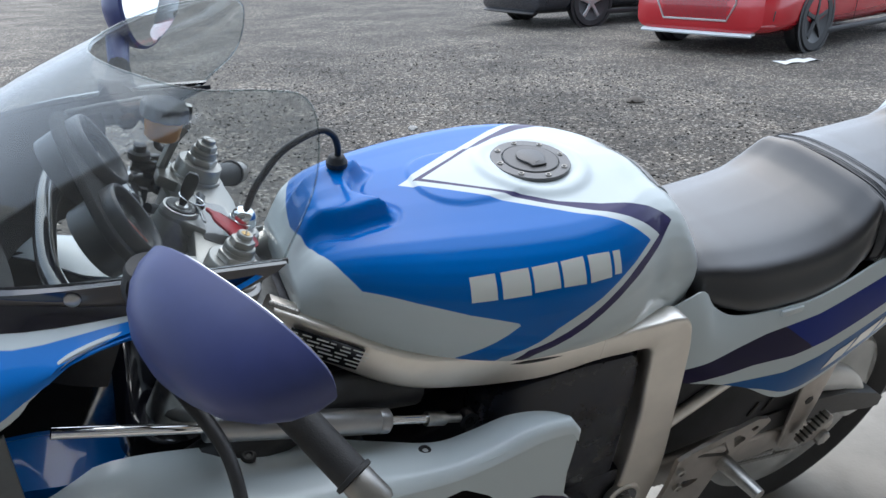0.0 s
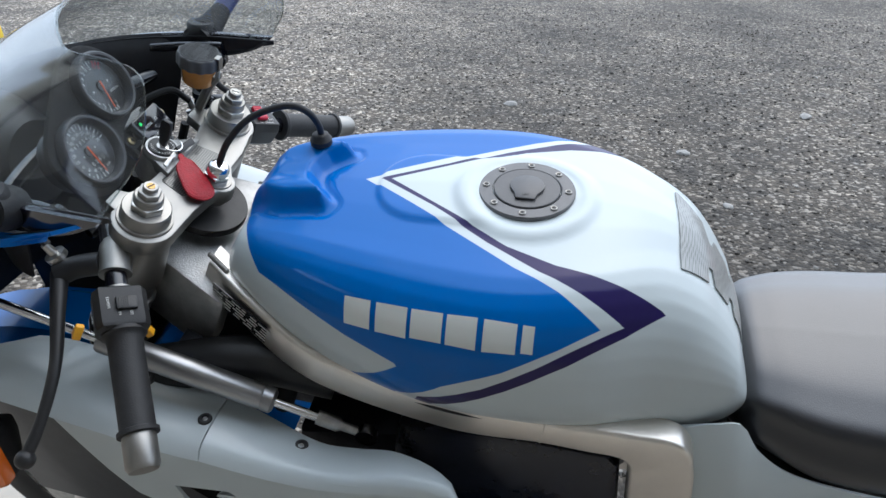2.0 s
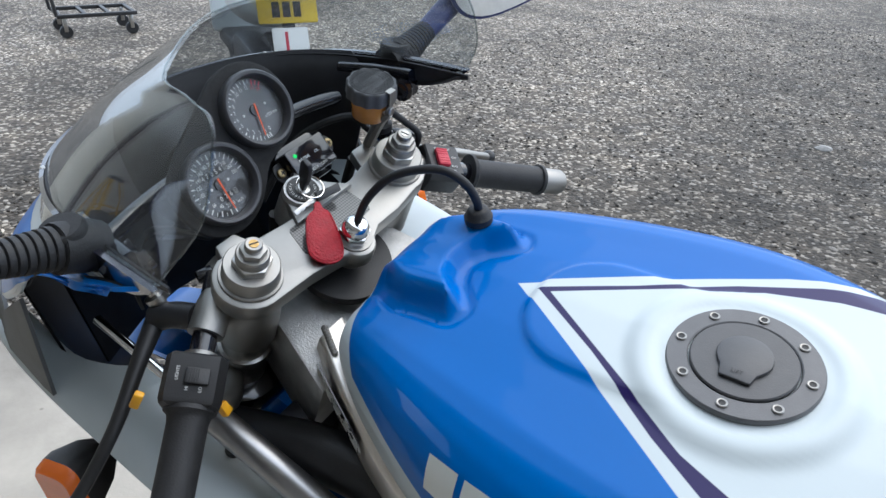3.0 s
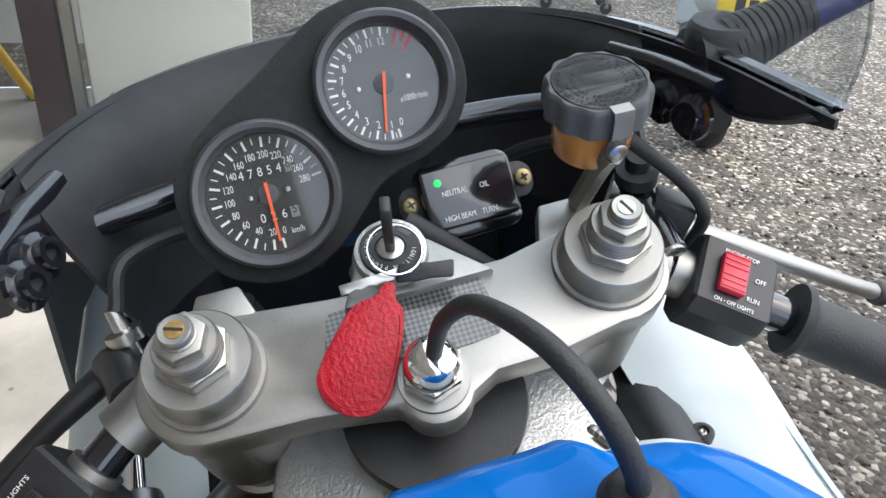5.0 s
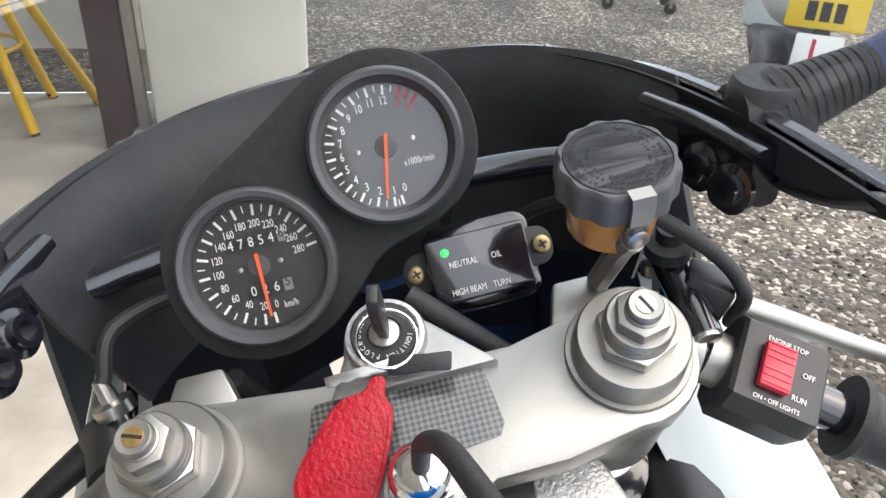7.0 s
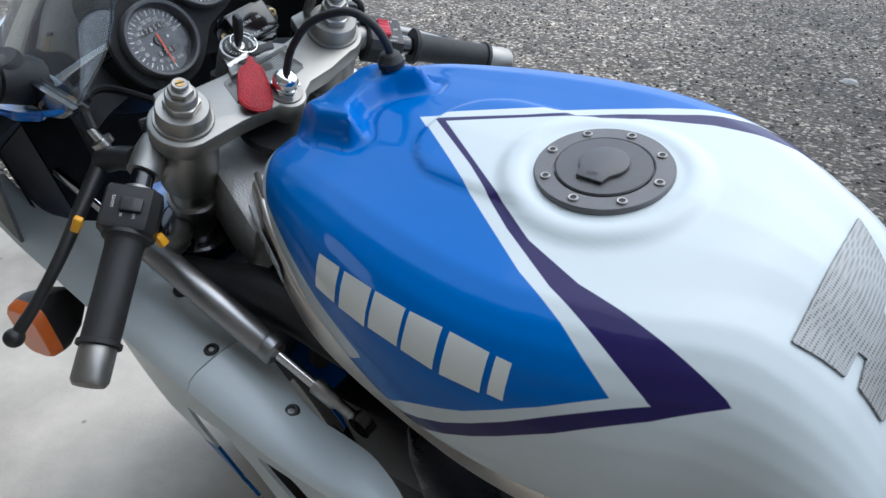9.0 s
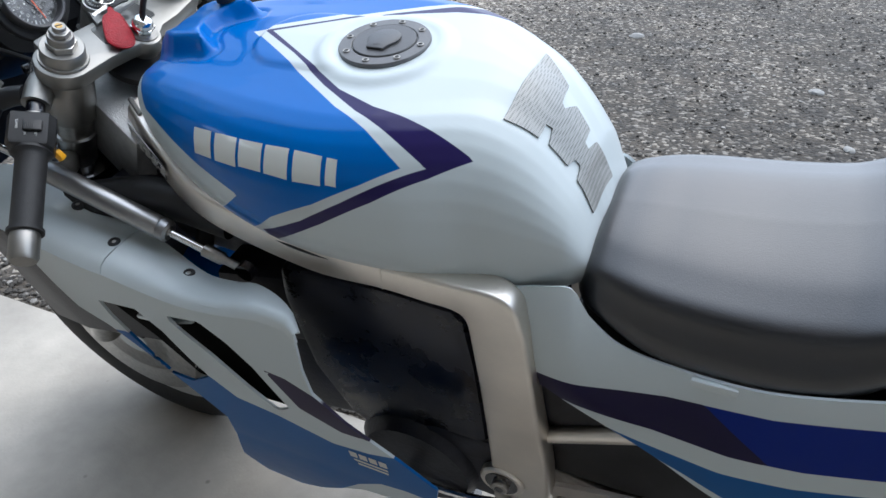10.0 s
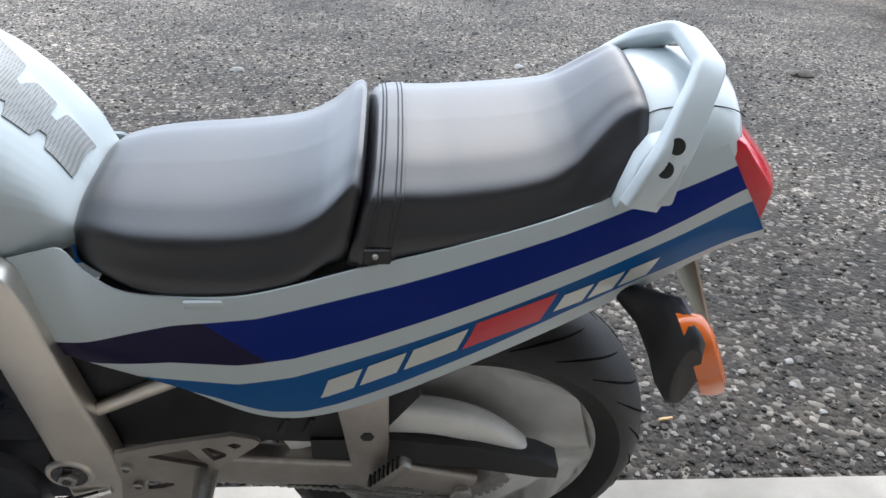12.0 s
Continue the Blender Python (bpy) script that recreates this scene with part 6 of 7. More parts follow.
# data plate on the spar: unreadable lines of print
PL = frame_at((-0.285, -0.154, 0.868), (-0.28, -0.94, 0.15), (0, 0, 1))
plm = Matrix.Translation((0, 0, 0))
P0, P1, P2 = Vector((-0.338, -0.098, 0.905)), Vector((-0.264, -0.131, 0.877)), Vector((-0.268, -0.130, 0.846))
ex = (P1 - P0).normalized()
ez = ex.cross((P2 - P1).normalized()).normalized()
if ez.y > 0:
    ez = -ez
ey = ez.cross(ex)
plate_m = Matrix((ex, ey, ez)).transposed().to_4x4()
plate_m.translation = (P0 + P1) / 2 - ey * 0.015 + ez * 0.0035
plate = part("data_plate", prism(rounded(0.084, 0.032, 0.001), 0.001, plate_m), M_gloss_black, bike, "black data plate with unreadable printed lines")
random.seed(3)
for row in range(5):
    x = -0.042
    while x < 0.036:
        w = random.uniform(0.006, 0.018)
        part("print_bar", box((w, 0.0018, 0.0003), plate_m @ Matrix.Translation((x + w / 2, 0.0115 - row * 0.0056, 0.0012))), M_print, plate, smooth=False)
        x += w + random.uniform(0.002, 0.008)

# frame welds
for sgn in (-1, 1):
    bm = bmesh.new()
    for k in range(9):
        lathe([(0.0, -0.002), (0.0035, -0.002), (0.0030, 0.001), (0.0, 0.002)], frame_at((-0.352 + 0.006 * k * 0.5, sgn * (0.074 + 0.0035 * k * 0.5), 0.921 - 0.001 * k), (0, sgn * 0.5, 0.8)), 8, bm)
    part("weld_bead", bm, M_alu, bike)
    part("weld_seam", tube([(0.047, sgn * 0.135, 0.8235), (0.0465, sgn * 0.1640, 0.821), (0.0435, sgn * 0.1640, 0.790), (0.043, sgn * 0.140, 0.787)], 0.0018, 6, 20, smooth=False), M_alu_frame, bike)

# swingarm pivot, footrest hangers
HANGER = [(0.251, 0.511), (0.306, 0.528), (0.408, 0.549), (0.437, 0.54), (0.443, 0.533), (0.436, 0.523), (0.373, 0.467), (0.354, 0.425), (0.339, 0.372), (0.231, 0.376), (0.248, 0.454), (0.25, 0.499)]
H_A = [(0.29, 0.504), (0.347, 0.519), (0.369, 0.482), (0.366, 0.476)]
H_B = [(0.365, 0.521), (0.376, 0.524), (0.397, 0.508), (0.394, 0.502), (0.377, 0.492)]
H_C = [(0.4, 0.528), (0.41, 0.533), (0.42, 0.527), (0.41, 0.519)]
H_D = [(0.279, 0.448), (0.314, 0.44), (0.315, 0.435), (0.3, 0.427), (0.277, 0.425)]
for sgn in (-1, 1):
    Y = lambda y: sgn * y
    m = frame_at((0.170, Y(0.158), 0.440), (0, sgn, 0))
    piv = part("pivot_plate", lathe([(0.0, 0.0), (0.033, 0.0), (0.033, 0.010), (0.030, 0.013), (0.0, 0.013)], m, 32), M_alu_frame, bike, "aluminium swingarm pivot boss")
    part("pivot_recess", lathe([(0.0, 0.0132), (0.0245, 0.0132), (0.0240, 0.0142), (0.0, 0.0140)], m, 28), M_gloss_black, piv)
    part("pivot_bolt", prism(ngon(0.0135, 6), 0.010, m @ Matrix.Translation((0, 0, 0.013)), 0.0015), M_steel, piv)
    part("pivot_bolt_hole", lathe([(0.0, 0.0225), (0.0065, 0.0225), (0.0065, 0.0238), (0.0, 0.0236)], m, 16), M_gloss_black, piv)
    # hanger: a flat plate with three lightening holes, made of bars
    hang = part("footrest_hanger", cut_sheet(HANGER, (H_A, H_B, H_C, H_D), 0.20, 0.36, 0.0032, 90, 66, lambda x, z: (x, Y(0.184), z), (0, -sgn * 0.007, 0)), M_hanger, bike, "drilled aluminium footrest hanger", angle=60)
    for x, z in ((0.262, 0.482), (0.268, 0.440)):
        part("hanger_bolt", lathe([(0.0, 0.0), (0.008, 0.0), (0.008, 0.006), (0.0045, 0.007), (0.004, 0.004), (0.0, 0.004)], frame_at((x, Y(0.184), z), (0, sgn, 0)), 16), M_steel, hang)
    part("footrest", tube([(0.362, Y(0.178), 0.462), (0.365, Y(0.215), 0.464), (0.368, Y(0.262), 0.466)], (0.016, 0.014, 0.011), 12, 8), M_steel, hang)
    # pillion footrest
    ph = part("pillion_hanger", side_plate([(0.540, 0.590), (0.612, 0.590), (0.612, 0.480), (0.606, 0.400), (0.590, 0.360), (0.568, 0.372), (0.556, 0.440), (0.548, 0.520)], Y(0.150) - 0.004, Y(0.150) + 0.004, 0.002), M_hanger, bike, "aluminium pillion footrest hanger")
    part("hanger_hole", lathe([(0.0, 0.0), (0.010, 0.0), (0.010, 0.001), (0.0, 0.001)], frame_at((0.582, Y(0.1543), 0.500), (0, sgn, 0)), 6), M_blackink, ph)
    peg = part("pillion_peg", box((0.082, 0.018, 0.020), pose(0.612, Y(0.170), 0.430, 0, -50, 0), 0.004), M_alu, ph, "ribbed aluminium pillion peg folded up")
    for k in range(7):
        part("peg_rib", box((0.004, 0.020, 0.003), pose(0.612, Y(0.170), 0.430, 0, -50, 0) @ Matrix.Translation((-0.030 + 0.010 * k, 0, 0.0105))), M_rubber, ph)
    # swingarm
    part("swingarm", beam([(0.17, Y(0.110), 0.415), (0.34, Y(0.124), 0.402), (0.50, Y(0.126), 0.388), (0.62, Y(0.122), 0.372), (0.74, Y(0.118), 0.330)], (0.075, 0.055), 0.034, 40), M_hanger, bike, "aluminium swingarm")
    part("axle_nut", prism(ngon(0.018, 6), 0.014, frame_at((0.725, Y(0.132), 0.322), (0, sgn, 0)), 0.002), M_steel, bike)
part("swingarm_brace", beam([(0.46, -0.105, 0.445), (0.60, -0.108, 0.490), (0.72, -0.108, 0.470), (0.80, -0.108, 0.400), (0.82, -0.108, 0.345)], (0.065, 0.050), 0.036, 40, 0.012), M_wheel_white, bike, "arched white swingarm brace")
part("chain_guard", loft([[(x, y, z) for y, z in ((-0.138, zt), (-0.100, zt), (-0.100, zt - h), (-0.106, zt - h), (-0.106, zt - 0.004), (-0.132, zt - 0.004), (-0.132, zt - h), (-0.138, zt - h))] for x, zt, h in ((0.50, 0.470, 0.045), (0.62, 0.468, 0.055), (0.74, 0.445, 0.055), (0.84, 0.408, 0.045), (0.872, 0.385, 0.025))]), M_black, bike, "black plastic chain guard", angle=30)
part("rear_inner_guard", box((0.40, 0.22, 0.20), pose(0.42, 0, 0.56, 0, -8, 0), 0.03), M_liner, bike, "black inner mudguard and battery box")
part("rear_hugger", side_plate([(0.205, 0.70), (0.66, 0.70), (0.655, 0.56), (0.60, 0.47), (0.52, 0.455), (0.42, 0.462), (0.30, 0.455), (0.205, 0.455)], -0.133, -0.118, 0.004), M_liner, bike, "black battery side panel under the tail")
part("under_tray", shell([[(x, y, z) for y in [w * k / 2 for k in (-2, -1, 0, 1, 2)]] for x, z, w in ((0.24, 0.70, 0.115), (0.36, 0.66, 0.125), (0.50, 0.64, 0.125), (0.62, 0.68, 0.125), (0.78, 0.75, 0.115), (0.92, 0.81, 0.09), (1.0, 0.84, 0.08))], 0.003), M_black, bike, "black underside of the tail")
part("brake_hydraulic_box", box((0.20, 0.02, 0.10), pose(0.39, -0.112, 0.515, 0, -8, 0), 0.008), M_dark_metal, bike)
for x in (0.405, 0.440):
    part("box_slot", box((0.008, 0.004, 0.035), pose(x + 0.06, -0.1345, 0.500, 0, 25, 0), 0.002), M_blackink, bike)
# chain and sprocket
spk = part("rear_sprocket", lathe([(0.055, -0.003), (0.088, -0.003), (0.088, 0.003), (0.055, 0.003), (0.055, -0.003)], frame_at((0.725, -0.093, 0.322), (0, 1, 0)), 48), M_steel, bike, "steel rear sprocket")
for k in range(40):
    a = 2 * math.pi * k / 40
    part("sprocket_tooth", box((0.007, 0.006, 0.009), pose(0.725 + 0.091 * math.cos(a), -0.093, 0.322 + 0.091 * math.sin(a), 0, -math.degrees(a), 0)), M_steel, spk, smooth=False)
chain = new("chain")
chain.parent = bike
link = bmesh.new()
side = rounded(0.016, 0.008, 0.004, 3)
for y in (-0.0065, 0.0045):
    prism(side, 0.002, Matrix(((1, 0, 0, 0), (0, 0, -1, y + 0.002), (0, 1, 0, 0), (0, 0, 0, 1))), 0, link)
link_ob = None
for k in range(96):
    t = k / 95
    if t < 0.5:
        q = t * 2
        p = Vector((0.10 + 0.62 * q, -0.093, 0.455 - 0.042 * q))
    else:
        q = (t - 0.5) * 2
        p = Vector((0.72 - 0.62 * q, -0.093, 0.232 + 0.120 * q))
    if link_ob is None:
        link_ob = part("chain_link", link, M_steel, chain, smooth=False)
        o = link_ob
    else:
        o = new("chain_link", link_ob.data)
        o.parent = chain
    o.location, o.rotation_euler = p, (0, radians(3.9 if t < 0.5 else -11), 0)
tagged(chain, label="oily steel drive chain")

# wheel spokes
for w, cx, r in (("rear_wheel", 0.728, 0.315), ("front_wheel", -0.69, 0.30)):
    wo = bpy.data.objects[w]
    part("hub", lathe([(0.0, -0.075), (0.040, -0.075), (0.045, -0.05), (0.038, 0.0), (0.045, 0.05), (0.040, 0.075), (0.0, 0.075)], frame_at((cx, 0, r), (0, 1, 0)), 28), M_white, wo)
    for k in range(3):
        a = radians(90 + 120 * k + (20 if cx > 0 else 50))
        dr = Vector((math.cos(a), 0, math.sin(a)))
        sd = Vector((-math.sin(a), 0, math.cos(a)))
        c = Vector((cx, 0, r))
        part("spoke", loft([[c + dr * rr + sd * x * f + Vector((0, 1, 0)) * y * f for x, y in rounded(0.055, 0.045, 0.015, 3)] for rr, f in ((0.03, 1.0), (0.09, 0.85), (0.16, 0.85), (0.215, 1.1))]), M_wheel_white, wo, "white cast spoke")
# front brake discs
for sgn in (-1, 1):
    dsc = part("brake_disc", lathe([(0.095, -0.0025), (0.155, -0.0025), (0.155, 0.0025), (0.095, 0.0025), (0.095, -0.0025)], frame_at((-0.69, sgn * 0.072, 0.30), (0, 1, 0)), 56), M_steel, bpy.data.objects["front_wheel"], "steel front brake disc")
part("side_stand", tube([(0.10, -0.13, 0.30), (0.06, -0.20, 0.16), (0.03, -0.27, 0.063)], 0.014, 12, 10), M_gloss_black, bike, "black side stand")
part("gear_lever", tube([(0.215, -0.165, 0.395), (0.12, -0.175, 0.372), (0.02, -0.180, 0.368)], 0.006, 8, 8), M_chrome, bike)
part("gear_pedal", tube([(0.02, -0.178, 0.368), (0.015, -0.225, 0.366)], 0.010, 10, 3), M_rubber, bike)

# tail: lamp, grab rail, turn lamps ------------------------------------------------------
M_red_lens = mat("red_lens", (0.72, 0.002, 0.022), 0.16, coat=0.4, bump=0.05, bump_scale=200)
# the lens has a sloping upper face and an upright lower one that meet in a crease
LENS = [(0.975, 0.950), (0.990, 0.952), (1.002, 0.946), (1.062, 0.893), (1.069, 0.885), (1.071, 0.878), (1.070, 0.842), (1.064, 0.836), (1.040, 0.832), (0.985, 0.850)]
lamp_rings = []
for y in (-0.096, -0.0945, -0.090, -0.06, -0.03, 0.0, 0.03, 0.06, 0.090, 0.0945, 0.096):
    f = 1 - (0.10 if abs(y) > 0.095 else 0.03 if abs(y) > 0.092 else 0.0)
    lamp_rings.append([(1.02 + (x - 1.02) * f - 0.022 * (abs(y) / 0.1) ** 3 * max(0, (x - 0.985) / 0.08), y, 0.89 + (z - 0.89) * f) for x, z in LENS])
part("tail_lamp", loft(lamp_rings), M_red_lens, bike, "red tail lamp lens", angle=28)
M_rail = mat("rail_white", (0.57, 0.63, 0.645), 0.42, vary=0.03, noise_scale=10)
rail = [(0.876, 0.128, 0.900), (0.889, 0.123, 0.930), (0.903, 0.112, 0.955), (0.922, 0.086, 0.989), (0.938, 0.060, 1.011), (0.946, 0.042, 1.018), (0.947, 0.02, 1.019), (0.947, 0.0, 1.019)]
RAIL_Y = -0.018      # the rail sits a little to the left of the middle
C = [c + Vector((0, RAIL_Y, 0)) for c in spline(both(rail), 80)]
rings = []
for i, c in enumerate(C):
    d = (C[min(i + 1, 79)] - C[max(i - 1, 0)]).normalized()
    out = Vector((0, c.y, 0)) * 3 + Vector((0.2, 0, 0.6 * min(1, max(0, (0.125 - abs(c.y - RAIL_Y)) / 0.06))))
    n = (out - d * out.dot(d)).normalized()
    b = d.cross(n)
    e = abs(i / 79 - 0.5) * 2
    w = 0.034 + 0.018 * min(1, max(0, (e - 0.5) / 0.3))
    rings.append([c + b * x + n * y for x, y in rounded(w, 0.018, 0.0055, 4)])
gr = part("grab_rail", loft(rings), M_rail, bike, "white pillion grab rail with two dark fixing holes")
for sgn in (-1, 1):
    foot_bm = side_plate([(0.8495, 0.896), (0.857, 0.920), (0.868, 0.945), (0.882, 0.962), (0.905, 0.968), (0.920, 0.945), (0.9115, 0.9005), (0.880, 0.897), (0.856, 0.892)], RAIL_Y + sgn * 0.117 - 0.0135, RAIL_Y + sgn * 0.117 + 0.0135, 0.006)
    for v in foot_bm.verts:
        v.co.y -= sgn * 0.5 * max(0.0, v.co.z - 0.922)
    part("rail_foot", foot_bm, M_rail, gr)
    # black discs stand for the shade inside the fixing holes
    for x, y, z in ((0.902, 0.1345, 0.9665), (0.892, 0.1455, 0.9455)):
        part("rail_plug", lathe([(0.0, -0.008), (0.0088, -0.008), (0.0088, 0.0040), (0.0, 0.0036)], frame_at((x, RAIL_Y + sgn * (y - 0.018), z), (0.1, sgn, 0.5)), 22), M_blackink, gr, "black disc standing for a dark fixing hole")
# rear turn lamps and plate bracket
for sgn in (-1, 1):
    rt = part("rear_turn_lamp", loft([[Vector((cx + a * math.cos(t), sgn * y, cz + b * math.sin(t) - 0.25 * a * math.cos(t))) for t in (2 * math.pi * k / 20 for k in range(20))] for y, cx, cz, a, b in ((0.095, 0.898, 0.738, 0.032, 0.014), (0.12, 0.914, 0.742, 0.028, 0.018), (0.15, 0.932, 0.742, 0.026, 0.034), (0.172, 0.944, 0.732, 0.024, 0.057), (0.20, 0.948, 0.722, 0.024, 0.065), (0.222, 0.950, 0.720, 0.022, 0.061), (0.230, 0.950, 0.720, 0.014, 0.050))]), M_black, bike, "black rear turn lamp with an orange lens")
    part("turn_lens", loft([[Vector((x + 0.035 * (0.735 - z) / 0.075, sgn * y, z)) for y, z in [(0.200 + a * math.cos(t), 0.722 + b * math.sin(t)) for t in (2 * math.pi * k / 24 for k in range(24))]] for x, a, b in ((0.956, 0.031, 0.064), (0.970, 0.032, 0.066), (0.986, 0.029, 0.062), (0.993, 0.018, 0.046))]), M_ol, rt, "orange ribbed lens")
part("plate_bracket", shell([[(0.985 + 0.090 * k / 6, y, 0.79 - 0.20 * k / 6) for y in (-0.10, -0.05, 0, 0.05, 0.10)] for k in range(7)], 0.003), mat("plate_back", (0.55, 0.52, 0.42), 0.6, vary=0.15, noise_scale=10), bike, "pale number plate seen from its edge and back")
part("tail_mudguard", shell([[(0.88 + 0.10 * k / 6, y, 0.80 - 0.13 * (k / 6) ** 1.3) for y in (-0.075, -0.04, 0, 0.04, 0.075)] for k in range(7)], 0.004), M_black, bike, "black tail mudguard")

# seat strap and seams
def seat_ring(st, x):
    xs = [s[0] for s in st]
    return seat_section(x, *[smooth_lerp(x, xs, [s[k] for s in st]) for k in range(1, 6)])


def strap(x0, x1, lift, name, material, label=""):
    rows = []
    for i in range(5):
        x = x0 + (x1 - x0) * i / 4
        ring = [Vector(p) for p in seat_ring(pillion, x)]
        c = Vector((x, 0, 0.86))
        rows.append([p + (p - c).normalized() * lift for p in ring[1:-1]])
    return part(name, shell(rows, 0.002), material, bike, label)


st = strap(0.599, 0.630, 0.0028, "seat_strap", M_leather, "black vinyl seat strap with twin seams")
M_thread = mat("seam_thread", (0.035, 0.035, 0.04), 0.6)
for x in (0.603, 0.607, 0.621, 0.626):
    pts = [Vector(p) for p in seat_ring(pillion, x)][2:-2]
    c = Vector((x, 0, 0.86))
    part("strap_seam", tube([tuple(p + (p - c).normalized() * 0.0046) for p in pts], 0.0008, 5, 60), M_thread, st)
part("strap_buckle", box((0.030, 0.006, 0.020), pose(0.600, -0.152, 0.832), 0.002), M_black, st)
part("strap_pin", lathe([(0.0, 0.0), (0.004, 0.0), (0.003, 0.002), (0.0, 0.0025)], frame_at((0.598, -0.155, 0.834), (0, -1, 0)), 12), M_steel, st)
part("seat_front_tab", box((0.045, 0.006, 0.012), pose(0.405, -0.160, 0.766), 0.003), M_white, bike)


# tank fittings: cap with eight bolts, knee pad and block marks in place of the maker's name ------------------
capm = frame_at((0.0, 0.0, 1.0015), (0, 0, 1)) @ Matrix.Scale(0.93, 4)
M_cap = mat("cap_grey", (0.115, 0.115, 0.118), 0.42, vary=0.1, noise_scale=60, bump=0.1, bump_scale=900)
M_cap2 = mat("cap_dark", (0.065, 0.065, 0.068), 0.4, vary=0.1, noise_scale=60, bump=0.1, bump_scale=900)
part("cap_ring", lathe([(0.0, -0.004), (0.0545, -0.004), (0.0556, -0.001), (0.0556, 0.0015), (0.0545, 0.0030), (0.0405, 0.0034), (0.0395, 0.0026), (0.0395, -0.002), (0.0, -0.002)], capm, 72), M_cap, tank, "grey fuel cap ring")
part("fuel_cap", lathe([(0.0, 0.0), (0.0383, 0.0), (0.0385, 0.0032), (0.0375, 0.0044), (0.0, 0.0050)], capm, 64), M_cap2, tank, "dark grey fuel cap")
key_flap = [(0.019 * math.cos(radians(t)), 0.019 * math.sin(radians(t))) for t in range(52, 309, 16)] + [(0.015, -0.0125), (0.0245, -0.0105), (0.0245, 0.0105), (0.015, 0.0125)]
part("cap_key_flap", prism([(x * 1.06 - 0.001, y * 1.06) for x, y in key_flap], 0.0034, capm @ Matrix.Translation((0, 0, 0.0046)), 0.0015), M_cap2, tank)
letters("LIFT", 0.0048, capm @ Matrix.Translation((0.0185, 0.0, 0.0088)) @ pose(0, 0, 0, 0, 0, 90), M_blackink, tank)
for k in range(8):
    a = radians(45 * k)
    m = capm @ Matrix.Translation((0.0472 * math.cos(a), 0.0472 * math.sin(a), 0.003))
    b = part("cap_bolt", lathe([(0.0, 0.0), (0.0042, 0.0), (0.0042, 0.0012), (0.0036, 0.0018), (0.0026, 0.0016), (0.0024, 0.0002), (0.0, 0.0001)], m, 18), M_alu, tank, "bright socket bolt")
    part("bolt_socket", lathe([(0.0, 0.0008), (0.0025, 0.0008), (0.0025, 0.0011), (0.0, 0.0010)], m, 6), M_blackink, b)


def tank_point(x, s, lift=0.0):
    """A point of the left side of the tank at x and s down from its top, raised by lift."""
    h = tank_half(x, 120)
    i = min(range(len(h)), key=lambda k: abs(h[k][2] - abs(s)))
    j = min(i + 1, len(h) - 1)
    k = max(j - 2, 0)
    t = Vector((0, h[j][0] - h[k][0], h[j][1] - h[k][1])).normalized()
    sg = -1 if s >= 0 else 1
    n = Vector((0, -t.z, t.y))
    S = [p[2] for p in h]
    y, z = float(np.interp(abs(s), S, [p[0] for p in h])), float(np.interp(abs(s), S, [p[1] for p in h]))
    p, n = Vector((x, sg * y, z)), Vector((0, sg * -t.z, t.y))
    if n.z < 0 and z > 0.95:
        n = -n
    n = Vector((0, -abs(n.y) if sg < 0 else abs(n.y), n.z if z > 0.9 else n.z))
    return p + n * lift


def decal(corners, nx=6, ns=5, lift=0.0007, sgn=1):
    """A thin sheet laid on the tank between four (x, s) corners."""
    rows = []
    (a, b, c, d) = corners
    for i in range(nx + 1):
        u = i / nx
        row = []
        for k in range(ns + 1):
            w = k / ns
            x = (a[0] * (1 - u) + b[0] * u) * (1 - w) + (d[0] * (1 - u) + c[0] * u) * w
            s = (a[1] * (1 - u) + b[1] * u) * (1 - w) + (d[1] * (1 - u) + c[1] * u) * w
            p = tank_point(x, s, lift)
            row.append((p.x, p.y * sgn, p.z))
        rows.append(row)
    return rows


M_decal = mat("decal_white", (0.66, 0.68, 0.64), 0.3, coat=0.6)
marks = [(-0.159, -0.131), (-0.125, -0.093), (-0.089, -0.058), (-0.054, -0.025), (-0.019, 0.012), (0.017, 0.028)]
for sgn in (1, -1):
    for x0, x1 in marks:
        zt = lambda x: float(np.interp(x, [-0.16, -0.06, 0.03], [0.966, 0.972, 0.969]))
        zb = lambda x: float(np.interp(x, [-0.16, -0.06, 0.03], [0.940, 0.946, 0.944]))
        yt = lambda x: float(np.interp(x, [-0.16, -0.06, 0.03], [0.156, 0.168, 0.166]))
        yb = lambda x: float(np.interp(x, [-0.16, -0.06, 0.03], [0.168, 0.183, 0.181]))
        cs = [(x0, tank_s(x0, yt(x0), zt(x0))), (x1, tank_s(x1, yt(x1), zt(x1))), (x1, tank_s(x1, yb(x1), zb(x1))), (x0, tank_s(x0, yb(x0), zb(x0)))]
        bm = bmesh.new()
        grid(bm, decal(cs, sgn=sgn))
        part("block_mark", bm, M_decal, tank, "white block mark")

# rubber knee pad on the back of the tank, of three linked pieces
M_pad = mat("pad_rubber", (0.17, 0.18, 0.175), 0.38, coat=0.3)
nt = M_pad.node_tree
vo = nt.nodes.new("ShaderNodeTexVoronoi")
vo.inputs["Scale"].default_value = 420
vo.inputs["Randomness"].default_value = 0.0
tcn = nt.nodes.new("ShaderNodeTexCoord")
nt.links.new(tcn.outputs["Object"], vo.inputs["Vector"])
rp = nt.nodes.new("ShaderNodeValToRGB")
rp.color_ramp.elements[0].position, rp.color_ramp.elements[0].color = 0.25, (0.09, 0.095, 0.095, 1)
